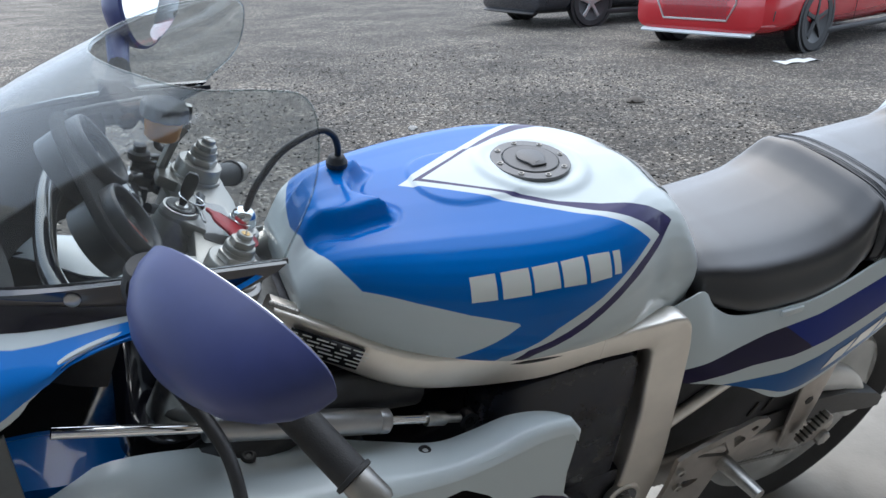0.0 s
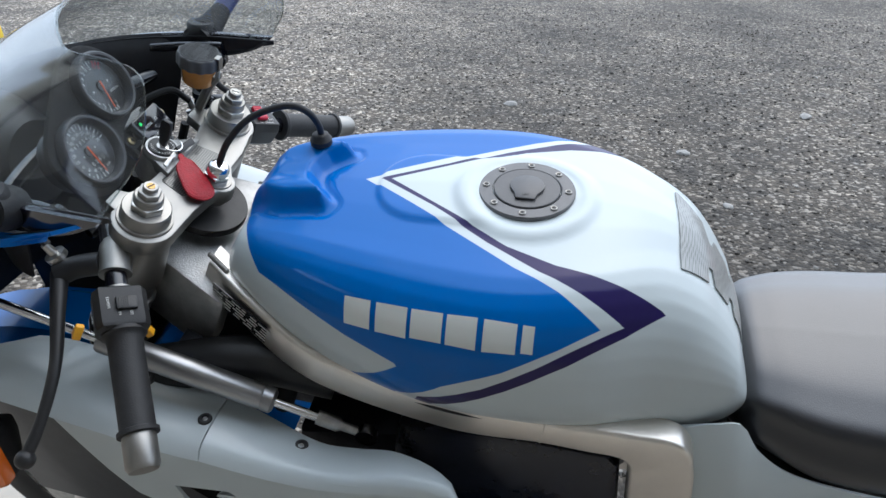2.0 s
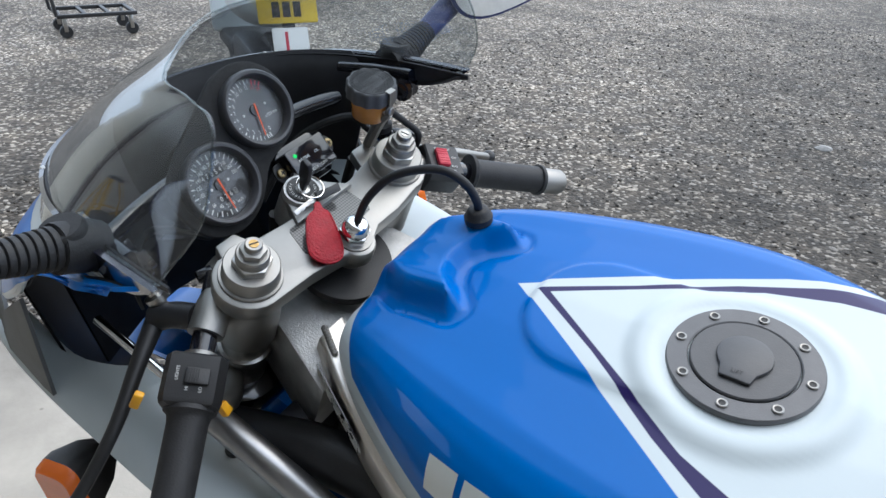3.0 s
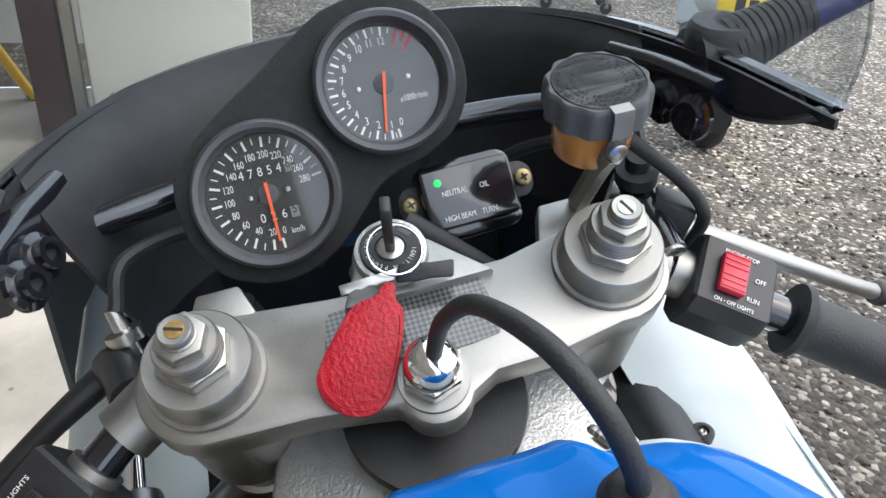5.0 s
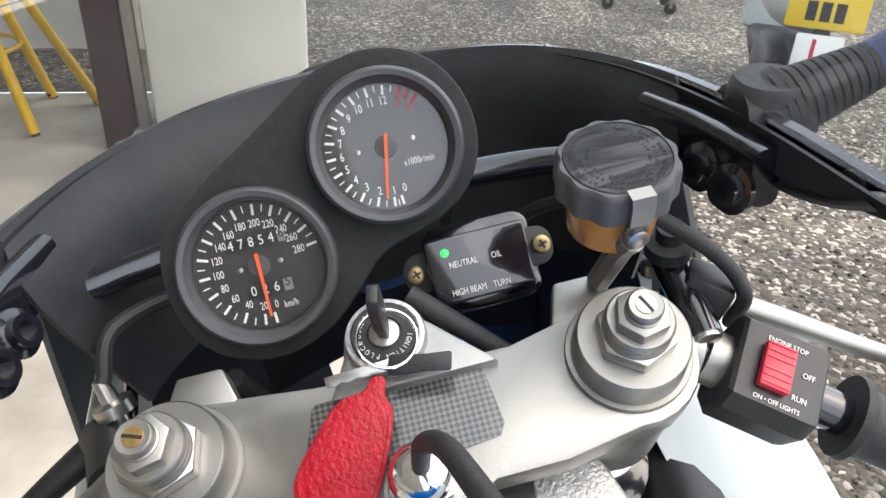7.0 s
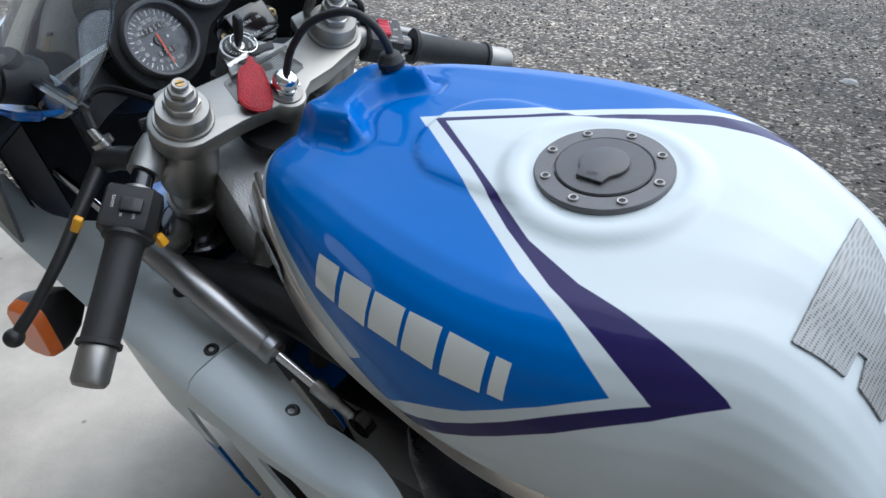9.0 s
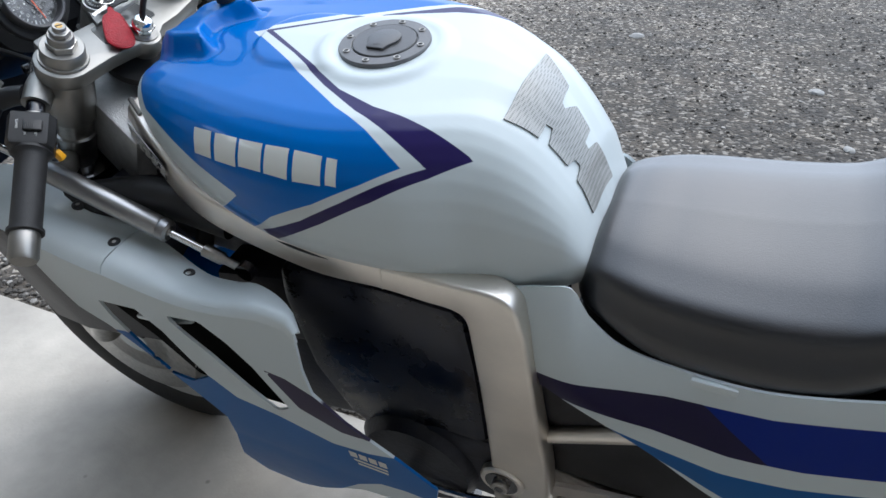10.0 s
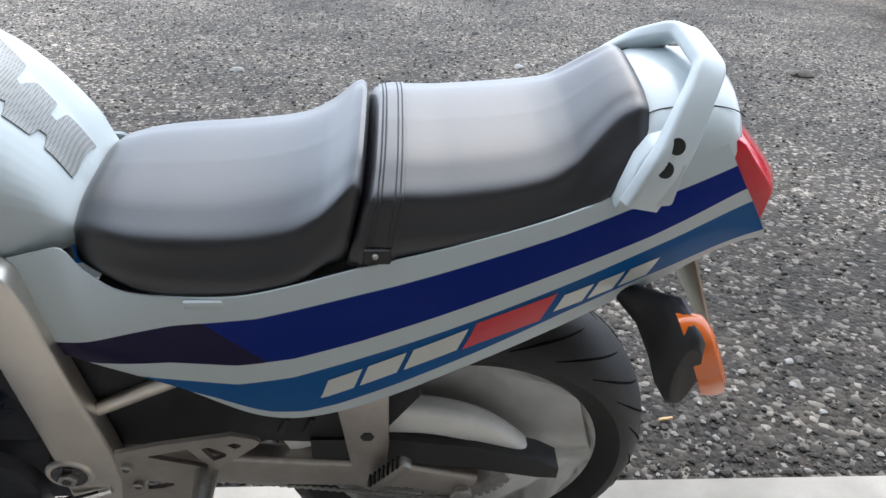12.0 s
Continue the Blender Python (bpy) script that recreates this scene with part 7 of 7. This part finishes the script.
rp.color_ramp.elements[1].position, rp.color_ramp.elements[1].color = 0.5, (0.30, 0.31, 0.30, 1)
nt.links.new(vo.outputs["Distance"], rp.inputs[0])
nt.links.new(rp.outputs[0], nt.nodes["Principled BSDF"].inputs["Base Color"])
PAD = [(0.161, 0.068), (0.161, -0.066), (0.193, -0.055), (0.1935, -0.033), (0.1995, -0.030), (0.202, -0.050), (0.2205, -0.046), (0.2235, -0.030), (0.229, -0.028), (0.231, -0.046), (0.249, -0.044), (0.251, 0.030), (0.232, 0.024), (0.230, -0.001), (0.2255, 0.0), (0.224, 0.026), (0.207, 0.030), (0.201, 0.006), (0.197, 0.010), (0.1935, 0.045)]
def pad_place(x, y):
    h = tank_half(x, 80)
    return (x + 0.0014, y, float(np.interp(abs(y), [p[0] for p in h[:60]], [p[1] for p in h[:60]])) + 0.0014)


bm = cut_sheet(PAD, (), 0.158, -0.076, 0.0022, 46, 66, pad_place, (-0.001, 0, -0.001))
part("tank_pad", bm, M_pad, tank, "grey dotted rubber tank pad", angle=60)


# block marks on the tail in place of the model name
def tail_point(x, z, lift=0.001):
    zt, zb, yt, ym, yb = (lx(x, TLX, v) for v in (TL_TOP, TL_BOT, TL_YT, TL_YM, TL_YB))
    t = (z - zt) / (zb - zt)
    return yt * (1 - t) ** 2 + 2 * (1 - t) * t * (2 * ym - (yt + yb) / 2) + yb * t * t + lift


M_decal_red = mat("decal_red", (0.62, 0.02, 0.04), 0.3, coat=0.6)
centre = lambda x: float(np.interp(x, [0.53, 0.63, 0.72, 0.81, 0.93], [0.632, 0.680, 0.722, 0.757, 0.800]))
sides = [o for o in bike.children if o.name.startswith("tail_side_panel")]
for sgn, owner in ((-1, sides[0]), (1, sides[1])):
    for x0, x1, h, material in ((0.533, 0.575, 0.034, M_decal), (0.582, 0.628, 0.034, M_decal), (0.636, 0.700, 0.034, M_decal), (0.708, 0.800, 0.042, M_decal_red), (0.812, 0.846, 0.026, M_decal), (0.852, 0.882, 0.026, M_decal), (0.888, 0.922, 0.026, M_decal)):
        bm = bmesh.new()
        rows = []
        for i in range(6):
            row = []
            for k in range(4):
                dz = h * (k / 3 - 0.5)
                x = x0 + (x1 - x0) * i / 5 + dz * 0.35
                z = centre(x) + dz
                row.append((x, sgn * tail_point(x, z), z))
            rows.append(row)
        grid(bm, rows)
        part("block_mark", bm, material, owner, "slanted block mark")
# small block marks on the flank
for sgn in (-1, 1):
    owner = [o for o in bike.children if o.name.startswith("side_fairing")][0 if sgn < 0 else 1]
    for x0, x1, z0, z1 in ((-0.012, 0.0, 0.527, 0.541), (0.003, 0.015, 0.527, 0.541), (0.018, 0.030, 0.527, 0.541), (0.033, 0.045, 0.527, 0.541), (-0.008, 0.044, 0.517, 0.522), (-0.004, 0.043, 0.508, 0.513)):
        bm = bmesh.new()
        grid(bm, [[(x, sgn * (flank_y(x, z) + 0.0012), z) for x in np.linspace(x0, x1, 4)] for z in (z0, z1)])
        part("block_mark", bm, M_decal, owner)



# things in the yard and the garage ------------------------------------------------------
M_car_red = mat("car_red", (0.42, 0.012, 0.02), 0.25, coat=1.0)
M_car_dark = mat("car_dark", (0.012, 0.014, 0.02), 0.25, coat=1.0)
M_silver = mat("silver_trim", (0.6, 0.6, 0.6), 0.35, metal=0.8)
M_window = mat("car_glass", (0.01, 0.012, 0.014), 0.05, coat=0.5)


def car(name, label, paint, rim_mat, lip_mat, grille):
    """A large estate car, front towards -x, standing on z = 0 about the middle of its front axle."""
    c = thing(name, label, "car")
    W, R = 0.98, 0.37
    secs = []
    for x, z0, z1, w in ((-0.98, 0.30, 0.62, 0.70), (-0.94, 0.24, 0.76, 0.84), (-0.80, 0.22, 0.86, 0.94), (-0.50, 0.22, 0.95, 0.98), (0.3, 0.22, 1.03, 0.99), (1.2, 0.22, 1.05, 0.99), (2.6, 0.22, 1.06, 0.99), (3.4, 0.24, 1.04, 0.97), (3.75, 0.32, 0.98, 0.90)):
        ring = []
        for k in range(28):
            a = 2 * math.pi * k / 28
            cx, sx = math.cos(a), math.sin(a)
            ring.append((x, w * math.copysign(abs(cx) ** 0.35, cx), (z0 + z1) / 2 + (z1 - z0) / 2 * math.copysign(abs(sx) ** 0.45, sx)))
        secs.append(ring)
    part("body", loft(secs), paint, c, angle=35)
    cab = []
    for x, z, w in ((0.15, 1.0, 0.86), (0.95, 1.45, 0.72), (1.5, 1.52, 0.70), (2.7, 1.50, 0.70), (3.3, 1.38, 0.68), (3.65, 1.0, 0.80)):
        cab.append([(x, -w, 0.98), (x, -w, z), (x, w, z), (x, w, 0.98)])
    part("cabin", loft(cab), M_window, c, "dark glazed cabin", angle=25)
    part("roof", shell([[(x, y, z - 0.03 * (y / 0.7) ** 2) for y in (-0.70, -0.35, 0, 0.35, 0.70)] for x, z in ((0.95, 1.47), (1.5, 1.54), (2.7, 1.52), (3.3, 1.40))], 0.02), paint, c)
    part("grille", prism([(-0.52, 0.02), (-0.42, -0.17), (0.42, -0.17), (0.52, 0.02), (0.50, 0.20), (-0.50, 0.20)], 0.03, Matrix(((0, 0, -1, -0.945), (1, 0, 0, 0), (0, 1, 0, 0.56), (0, 0, 0, 1))), 0.01), M_black, c, "black honeycomb grille")
    if grille:
        part("grille_frame", tube([(-0.985, y, z) for y, z in ((-0.52, 0.58), (-0.42, 0.39), (0.42, 0.39), (0.52, 0.58), (0.50, 0.76), (-0.50, 0.76), (-0.52, 0.58))], 0.012, 6, 7, smooth=False), M_silver, c)
        bm = bmesh.new()
        for i in range(15):
            for k in range(5):
                lathe([(0.020, 0.0), (0.026, 0.0), (0.026, 0.006), (0.020, 0.006), (0.020, 0.0)], frame_at((-0.976, -0.41 + 0.058 * i + (0.029 if k % 2 else 0), 0.42 + 0.052 * k), (-1, 0, 0)), 6, bm)
        part("grille_mesh", bm, M_dark_metal, c)
    for sy in (-1, 1):
        intake = Matrix(((0.35 * sy, 0, -0.93, -0.905), (0.93, 0, 0.35 * sy, sy * 0.66), (0, 1, 0, 0.42), (0, 0, 0, 1)))
        part("air_intake", prism([(sy * q, r) for q, r in ((-0.14, -0.11), (0.13, -0.12), (0.07, 0.09), (-0.10, 0.10))][::sy], 0.03, intake, 0.01), M_black, c)
        part("air_intake", prism([(sy * q, r) for q, r in ((0.19, -0.06), (0.26, -0.02), (0.27, 0.09), (0.13, 0.09))][::sy], 0.03, intake, 0.008), M_black, c)
        part("head_lamp", prism([(-0.22, -0.05), (0.20, -0.02), (0.22, 0.06), (-0.20, 0.05)], 0.03, Matrix(((0.45 * sy, 0, -0.89, -0.86), (0.89, 0, 0.45 * sy, sy * 0.72), (0, 1, 0, 0.74), (0, 0, 0, 1))), 0.01), M_window, c)
    part("front_lip", shell([[(-0.99 + 0.10 * abs(y) ** 3 - d, y, 0.240 - 0.020 * (d > 0.01)) for y in np.linspace(-0.74, 0.74, 15)] for d in (-0.06, 0.0, 0.03)], 0.02), lip_mat, c, "pale front splitter")
    for x in (0.0, 2.85):
        for sy in (-1, 1):
            m = frame_at((x, sy * (W - 0.09), R), (0, sy, 0))
            part("wheel_arch", lathe([(R + 0.01, 0.04), (R + 0.05, 0.098), (R + 0.01, 0.098), (R - 0.02, 0.04), (R + 0.01, 0.04)], m, 40), M_black, c)
            w = new("wheel")
            w.parent = c
            part("tyre", lathe([(0.27, -0.10), (R - 0.02, -0.11), (R, -0.08), (R, 0.08), (R - 0.02, 0.105), (0.27, 0.10), (0.26, 0.06), (0.27, -0.10)], m, 40), M_tyre, w)
            part("rim", lathe([(0.0, 0.02), (0.24, 0.02), (0.262, 0.07), (0.27, 0.098), (0.255, 0.09), (0.0, 0.035)], m, 40), M_black, w)
            for k in range(5):
                a = 2 * math.pi * k / 5 + 0.3
                part("spoke", loft([[m @ Vector((rr * math.cos(a) - q * math.sin(a), rr * math.sin(a) + q * math.cos(a), h + dz)) for q, dz in ((-f, 0), (f, 0), (f * 0.7, 0.02), (-f * 0.7, 0.02))] for rr, f, h in ((0.03, 0.035, 0.075), (0.14, 0.026, 0.080), (0.25, 0.034, 0.078))]), rim_mat, w)
            part("hub_cap", lathe([(0.0, 0.03), (0.055, 0.03), (0.05, 0.10), (0.0, 0.102)], m, 20), rim_mat, w)
    for x in (0.95, 2.0):
        part("door_seam", tube([(x, -0.992, 0.30), (x + 0.02, -0.994, 0.65), (x + 0.05, -0.985, 0.98)], 0.004, 5, 6), M_black, c)
    part("sill", box((2.2, 0.05, 0.08), Matrix.Translation((1.42, -0.97, 0.22)), 0.02), M_black, c)
    return c


red = car("estate_car", "bright red estate car with dark wheels parked on the gravel", M_car_red, M_black, M_white, True)
red.matrix_world = pose(6.82, 6.02, 0, 0, 0, 14)
dark = car("parked_car", "dark blue-black car with silver alloy wheels parked on the gravel", M_car_dark, M_silver, M_black, False)
dark.matrix_world = pose(6.62, 9.95, 0, 0, 0, 4)

# scooter with a yellow plate and a learner plate, seen from behind
sc = thing("scooter", "white and black scooter with a yellow rear plate", "scooter")
sc.matrix_world = pose(-2.97, 1.93, 0.0, 0, 0, 150)
rings = []
for x, zc, a, b in ((-0.40, 0.66, 0.10, 0.06), (-0.34, 0.68, 0.17, 0.10), (-0.15, 0.68, 0.21, 0.14), (0.15, 0.66, 0.20, 0.15), (0.38, 0.62, 0.12, 0.12), (0.46, 0.58, 0.06, 0.08)):
    rings.append([(x, a * math.cos(t), zc + b * math.sin(t)) for t in (2 * math.pi * k / 24 for k in range(24))])
part("tail_body", loft(rings), M_white, sc, "white rounded rear body")
part("saddle", box((0.66, 0.26, 0.08), pose(0.08, 0, 0.82), 0.035), M_leather, sc)
part("leg_shield", box((0.08, 0.40, 0.62), pose(0.82, 0, 0.66, 0, 14, 0), 0.03), M_white, sc)
part("foot_board", box((0.50, 0.32, 0.10), pose(0.58, 0, 0.34), 0.03), M_black, sc)
part("handlebar", tube([(0.74, -0.32, 1.06), (0.78, 0, 1.02), (0.74, 0.32, 1.06)], 0.018, 10, 12), M_black, sc)
part("engine_unit", box((0.62, 0.22, 0.20), pose(-0.02, 0.05, 0.36), 0.05), M_dark_metal, sc)
for x, nm in ((-0.16, "rear_wheel"), (1.04, "front_wheel")):
    m = frame_at((x, 0, 0.26), (0, 1, 0))
    part("tyre", lathe([(0.16, -0.05), (0.24, -0.055), (0.26, -0.03), (0.26, 0.03), (0.24, 0.055), (0.16, 0.05), (0.16, -0.05)], m, 36), M_tyre, sc)
    part("rim", lathe([(0.0, -0.03), (0.16, -0.045), (0.165, 0.045), (0.0, 0.03)], m, 28), M_steel, sc)
M_plate_y = mat("yellow_plate", (0.75, 0.52, 0.02), 0.4)
M_plate_w = mat("white_plate", (0.78, 0.78, 0.76), 0.45)
PLm = Matrix(((0, 0.30, -0.954, -0.47), (-1, 0, 0, 0), (0, 0.954, 0.30, 0.73), (0, 0, 0, 1)))
pl = part("rear_plate", prism(rounded(0.28, 0.22, 0.01), 0.004, PLm, 0.001), M_plate_y, sc, "yellow rear plate with dark bars")
for y, n in ((0.048, 4), (-0.048, 3)):
    for k in range(n):
        part("plate_bar", box((0.036, 0.070, 0.001), PLm @ Matrix.Translation((-0.075 + 0.050 * k - 0.02 * (n - 4), y, 0.0045))), M_blackink, sc, smooth=False)
LPm = PLm @ Matrix.Translation((0.0, -0.205, 0.0))
part("plate_carrier", box((0.06, 0.20, 0.012), PLm @ Matrix.Translation((0, -0.12, -0.01)), 0.003), M_black, sc)
lp = part("learner_plate", prism(rounded(0.17, 0.15, 0.01), 0.003, LPm, 0.001), M_plate_w, sc, "white learner plate with a red letter L")
letters("L", 0.15, LPm @ Matrix.Translation((0, 0, 0.0038)), M_red_sw, sc, name="letter")
part("tail_lamp", box((0.04, 0.14, 0.05), pose(-0.43, 0, 0.74), 0.015), M_red_lens, sc)
part("mudflap", box((0.02, 0.16, 0.26), pose(-0.42, 0, 0.38, 0, -12, 0), 0.006), M_black, sc)

# low trolley
dl = thing("trolley", "black steel platform trolley standing on the gravel", "trolley")
dl.matrix_world = pose(-5.85, 2.55, 0, 0, 0, 70)
for y in (-0.2, 0.2):
    part("side_rail", box((0.60, 0.03, 0.03), pose(0, y, 0.17), 0.004), M_black, dl)
for x in (-0.28, -0.09, 0.09, 0.28):
    part("cross_bar", box((0.03, 0.40, 0.025), pose(x, 0, 0.17), 0.004), M_black, dl)
for x in (-0.25, 0.25):
    for y in (-0.18, 0.18):
        part("castor", lathe([(0.0, -0.018), (0.045, -0.018), (0.05, -0.01), (0.05, 0.01), (0.045, 0.018), (0.0, 0.018)], frame_at((x, y, 0.05), (0, 1, 0)), 20), M_tyre, dl)
        part("castor_fork", box((0.03, 0.05, 0.11), pose(x, y, 0.105), 0.004), M_steel, dl)
part("handle", tube([(-0.30, -0.18, 0.17), (-0.36, -0.18, 0.85), (-0.36, 0.18, 0.85), (-0.30, 0.18, 0.17)], 0.014, 8, 4, smooth=False), M_black, dl)

# yellow-legged work stool inside the garage
M_yellow = mat("yellow_paint", (0.80, 0.48, 0.01), 0.4, vary=0.08, noise_scale=20)
stl = thing("work_stool", "tall work stool with bright yellow tube legs and black feet", "stool")
stl.location = (-3.42, -1.60, 0)
for dx, dy in ((0.26, 0.27), (-0.21, 0.22), (-0.11, 0.445), (0.18, -0.24)):
    part("leg", tube([(dx, dy, 0.012), (dx * 0.35, dy * 0.30, 0.74)], 0.0215, 10, 3), M_yellow, stl, "yellow tube leg")
    part("foot", tube([(dx * 1.01, dy * 1.01, 0.0), (dx * 0.97, dy * 0.97, 0.035)], 0.020, 10, 3), M_black, stl)
part("seat", lathe([(0.0, 0.74), (0.165, 0.74), (0.175, 0.755), (0.165, 0.785), (0.0, 0.79)], Matrix(), 32), M_leather, stl)
part("foot_ring", tube([(0.20 * math.cos(a), 0.20 * math.sin(a), 0.30) for a in (2 * math.pi * k / 28 for k in range(29))], 0.009, 8, 29, smooth=False), M_yellow, stl)

# door frame beside the pier
M_wood_dark = mat("stained_wood", (0.055, 0.022, 0.02), 0.55, vary=0.35, noise_scale=14, bump=0.3, bump_scale=90)
tagged(obj("door_post", box((0.12, 0.125, 3.1), Matrix.Translation((-3.06, -0.960, 1.55)), 0.006), M_wood_dark), "dark red-brown stained wooden door post", "post", kind="structure")
tagged(obj("door_track", box((0.05, 0.040, 3.1), Matrix.Translation((-3.00, -0.862, 1.55)), 0.004), M_steel), "grey metal door track on the post", "track", kind="structure")
tagged(obj("plinth", box((0.50, 0.66, 0.10), Matrix.Translation((-2.86, -0.58, 0.045)), 0.02), mat("grey_stone", (0.20, 0.19, 0.18), 0.85, vary=0.3, noise_scale=15, bump=0.5, bump_scale=60)), "rough grey stone plinth of the pier", "plinth", kind="structure")

# drain channel in the floor
M_grate = mat("drain_steel", (0.34, 0.25, 0.18), 0.55, metal=0.7, vary=0.3, noise_scale=20)
dr = tagged(new("drain_grating"), "slotted galvanised drain grating set in the concrete", "drain", kind="structure")
part("channel", box((6.0, 0.115, 0.010), Matrix.Translation((-1.0, -0.560, 0.003))), M_blackink, dr)
for y in (-0.620, -0.500):
    part("edge_bar", box((6.0, 0.008, 0.012), Matrix.Translation((-1.0, y, 0.007)), 0.001), M_grate, dr)
bar_bm = box((0.011, 0.112, 0.006), Matrix(), 0.001)
first = None
for k in range(270):
    x = -3.9 + 0.0205 * k
    if first is None:
        first = part("slat", bar_bm, M_grate, dr)
        o = first
    else:
        o = new("slat", first.data)
        o.parent = dr
    o.location = (x, -0.560, 0.0105)
flush_letters()

# loose things on the ground
M_stone = mat("stone", (0.10, 0.085, 0.07), 0.85, vary=0.3, noise_scale=30, bump=0.4, bump_scale=60)
M_pale_stone = mat("pale_stone", (0.30, 0.29, 0.27), 0.85, vary=0.25, noise_scale=30, bump=0.4, bump_scale=60)


def pebble(seed, sx, sy, sz):
    bm = bmesh.new()
    bmesh.ops.create_icosphere(bm, subdivisions=2, radius=1)
    for v in bm.verts:
        v.co *= 1 + 0.28 * noise.noise(v.co * 1.3 + Vector((seed * 7.1, 0, 0)))
        v.co = Vector((v.co.x * sx, v.co.y * sy, max(v.co.z, -0.5) * sz))
    return bm


for i, (x, y, s, m_) in enumerate(((3.47, 3.79, 0.085, M_stone), (1.581, 0.455, 0.020, M_stone), (1.403, 0.22, 0.012, M_stone), (1.30, 0.90, 0.016, M_stone), (1.48, 0.62, 0.014, M_pale_stone), (1.70, 0.50, 0.017, M_pale_stone), (1.66, 0.40, 0.014, M_pale_stone), (0.62, 2.9, 0.04, M_pale_stone), (-0.4, 3.6, 0.045, M_pale_stone), (1.46, 3.83, 0.05, M_pale_stone), (0.75, 2.2, 0.03, M_pale_stone))):
    ob = obj("stone", pebble(i, s, s * 0.7, s * 0.45), m_)
    ob.matrix_world = pose(x, y, s * 0.12, 0, 0, 47 * i)
    tagged(ob, "rounded loose stone lying on the gravel", "stone", group="loose stones")
cig = tagged(obj("cigarette_end", tube([(0, 0, 0), (0.035, 0.006, 0)], 0.004, 8, 3), mat("cigarette_paper", (0.62, 0.40, 0.20), 0.7, vary=0.2, noise_scale=90)), "flattened cigarette end lying on the gravel", "litter")
cig.location = (1.254, 0.266, 0.008)
rag = tagged(obj("paper_scrap", shell([[(0.14 * (i - 3) / 3, 0.045 * k, 0.012 + 0.010 * math.sin(i * 1.9 + k)) for k in (-1, 0, 1)] for i in range(7)], 0.002), M_plate_w), "crumpled white paper scrap beside the car tyre", "litter")
rag.location = (6.32, 4.62, 0.0)
rag.scale = (2.0, 2.0, 1.0)

# loose gravel: real chips on the nearest ground, too many to count
random.seed(11)
base = []
for s in range(6):
    b = bmesh.new()
    bmesh.ops.create_icosphere(b, subdivisions=1, radius=1)
    for v in b.verts:
        v.co *= 1 + 0.45 * noise.noise(v.co * 1.5 + Vector((s * 5.3, 1, 2)))
    base.append(([tuple(v.co) for v in b.verts], [[v.index for v in f.verts] for f in b.faces]))
    b.free()
VV, FF = [], []
rnd = random.Random(5)
for n in range(26000):
    u = rnd.random()
    y = EDGE_Y + 0.01 + 8.0 * u ** 2.1
    x = -3.2 + 7.6 * rnd.random()
    s = 0.0035 + 0.0085 * rnd.random() ** 3
    vs, fs = base[n % 6]
    a = rnd.random() * 6.28
    ca, sa_ = math.cos(a), math.sin(a)
    e, f = 0.6 + 0.6 * rnd.random(), 0.45 + 0.35 * rnd.random()
    o = len(VV)
    VV += [(x + s * (p[0] * ca - e * p[1] * sa_), y + s * (p[0] * sa_ + e * p[1] * ca), s * f * (p[2] + 0.55)) for p in vs]
    FF += [[o + q for q in fc] for fc in fs]
me = bpy.data.meshes.new("gravel_chips")
me.from_pydata(VV, [], FF)
M_chip = mat("chip_stone", (0.1, 0.1, 0.1), 0.9)
cn = M_chip.node_tree
gi = cn.nodes.new("ShaderNodeNewGeometry")
cr = cn.nodes.new("ShaderNodeValToRGB")
cr.color_ramp.elements[0].color = (0.040, 0.036, 0.031, 1)
cr.color_ramp.elements[1].color = (0.36, 0.34, 0.31, 1)
cr.color_ramp.elements.new(0.55).color = (0.056, 0.050, 0.043, 1)
cr.color_ramp.elements.new(0.85).color = (0.11, 0.10, 0.087, 1)
cn.links.new(gi.outputs["Random Per Island"], cr.inputs[0])
cn.links.new(cr.outputs[0], cn.nodes["Principled BSDF"].inputs["Base Color"])
me.materials.append(M_chip)
tagged(new("gravel_chips", me), "loose grey stone chips strewn over the yard", "gravel", kind="stuff")
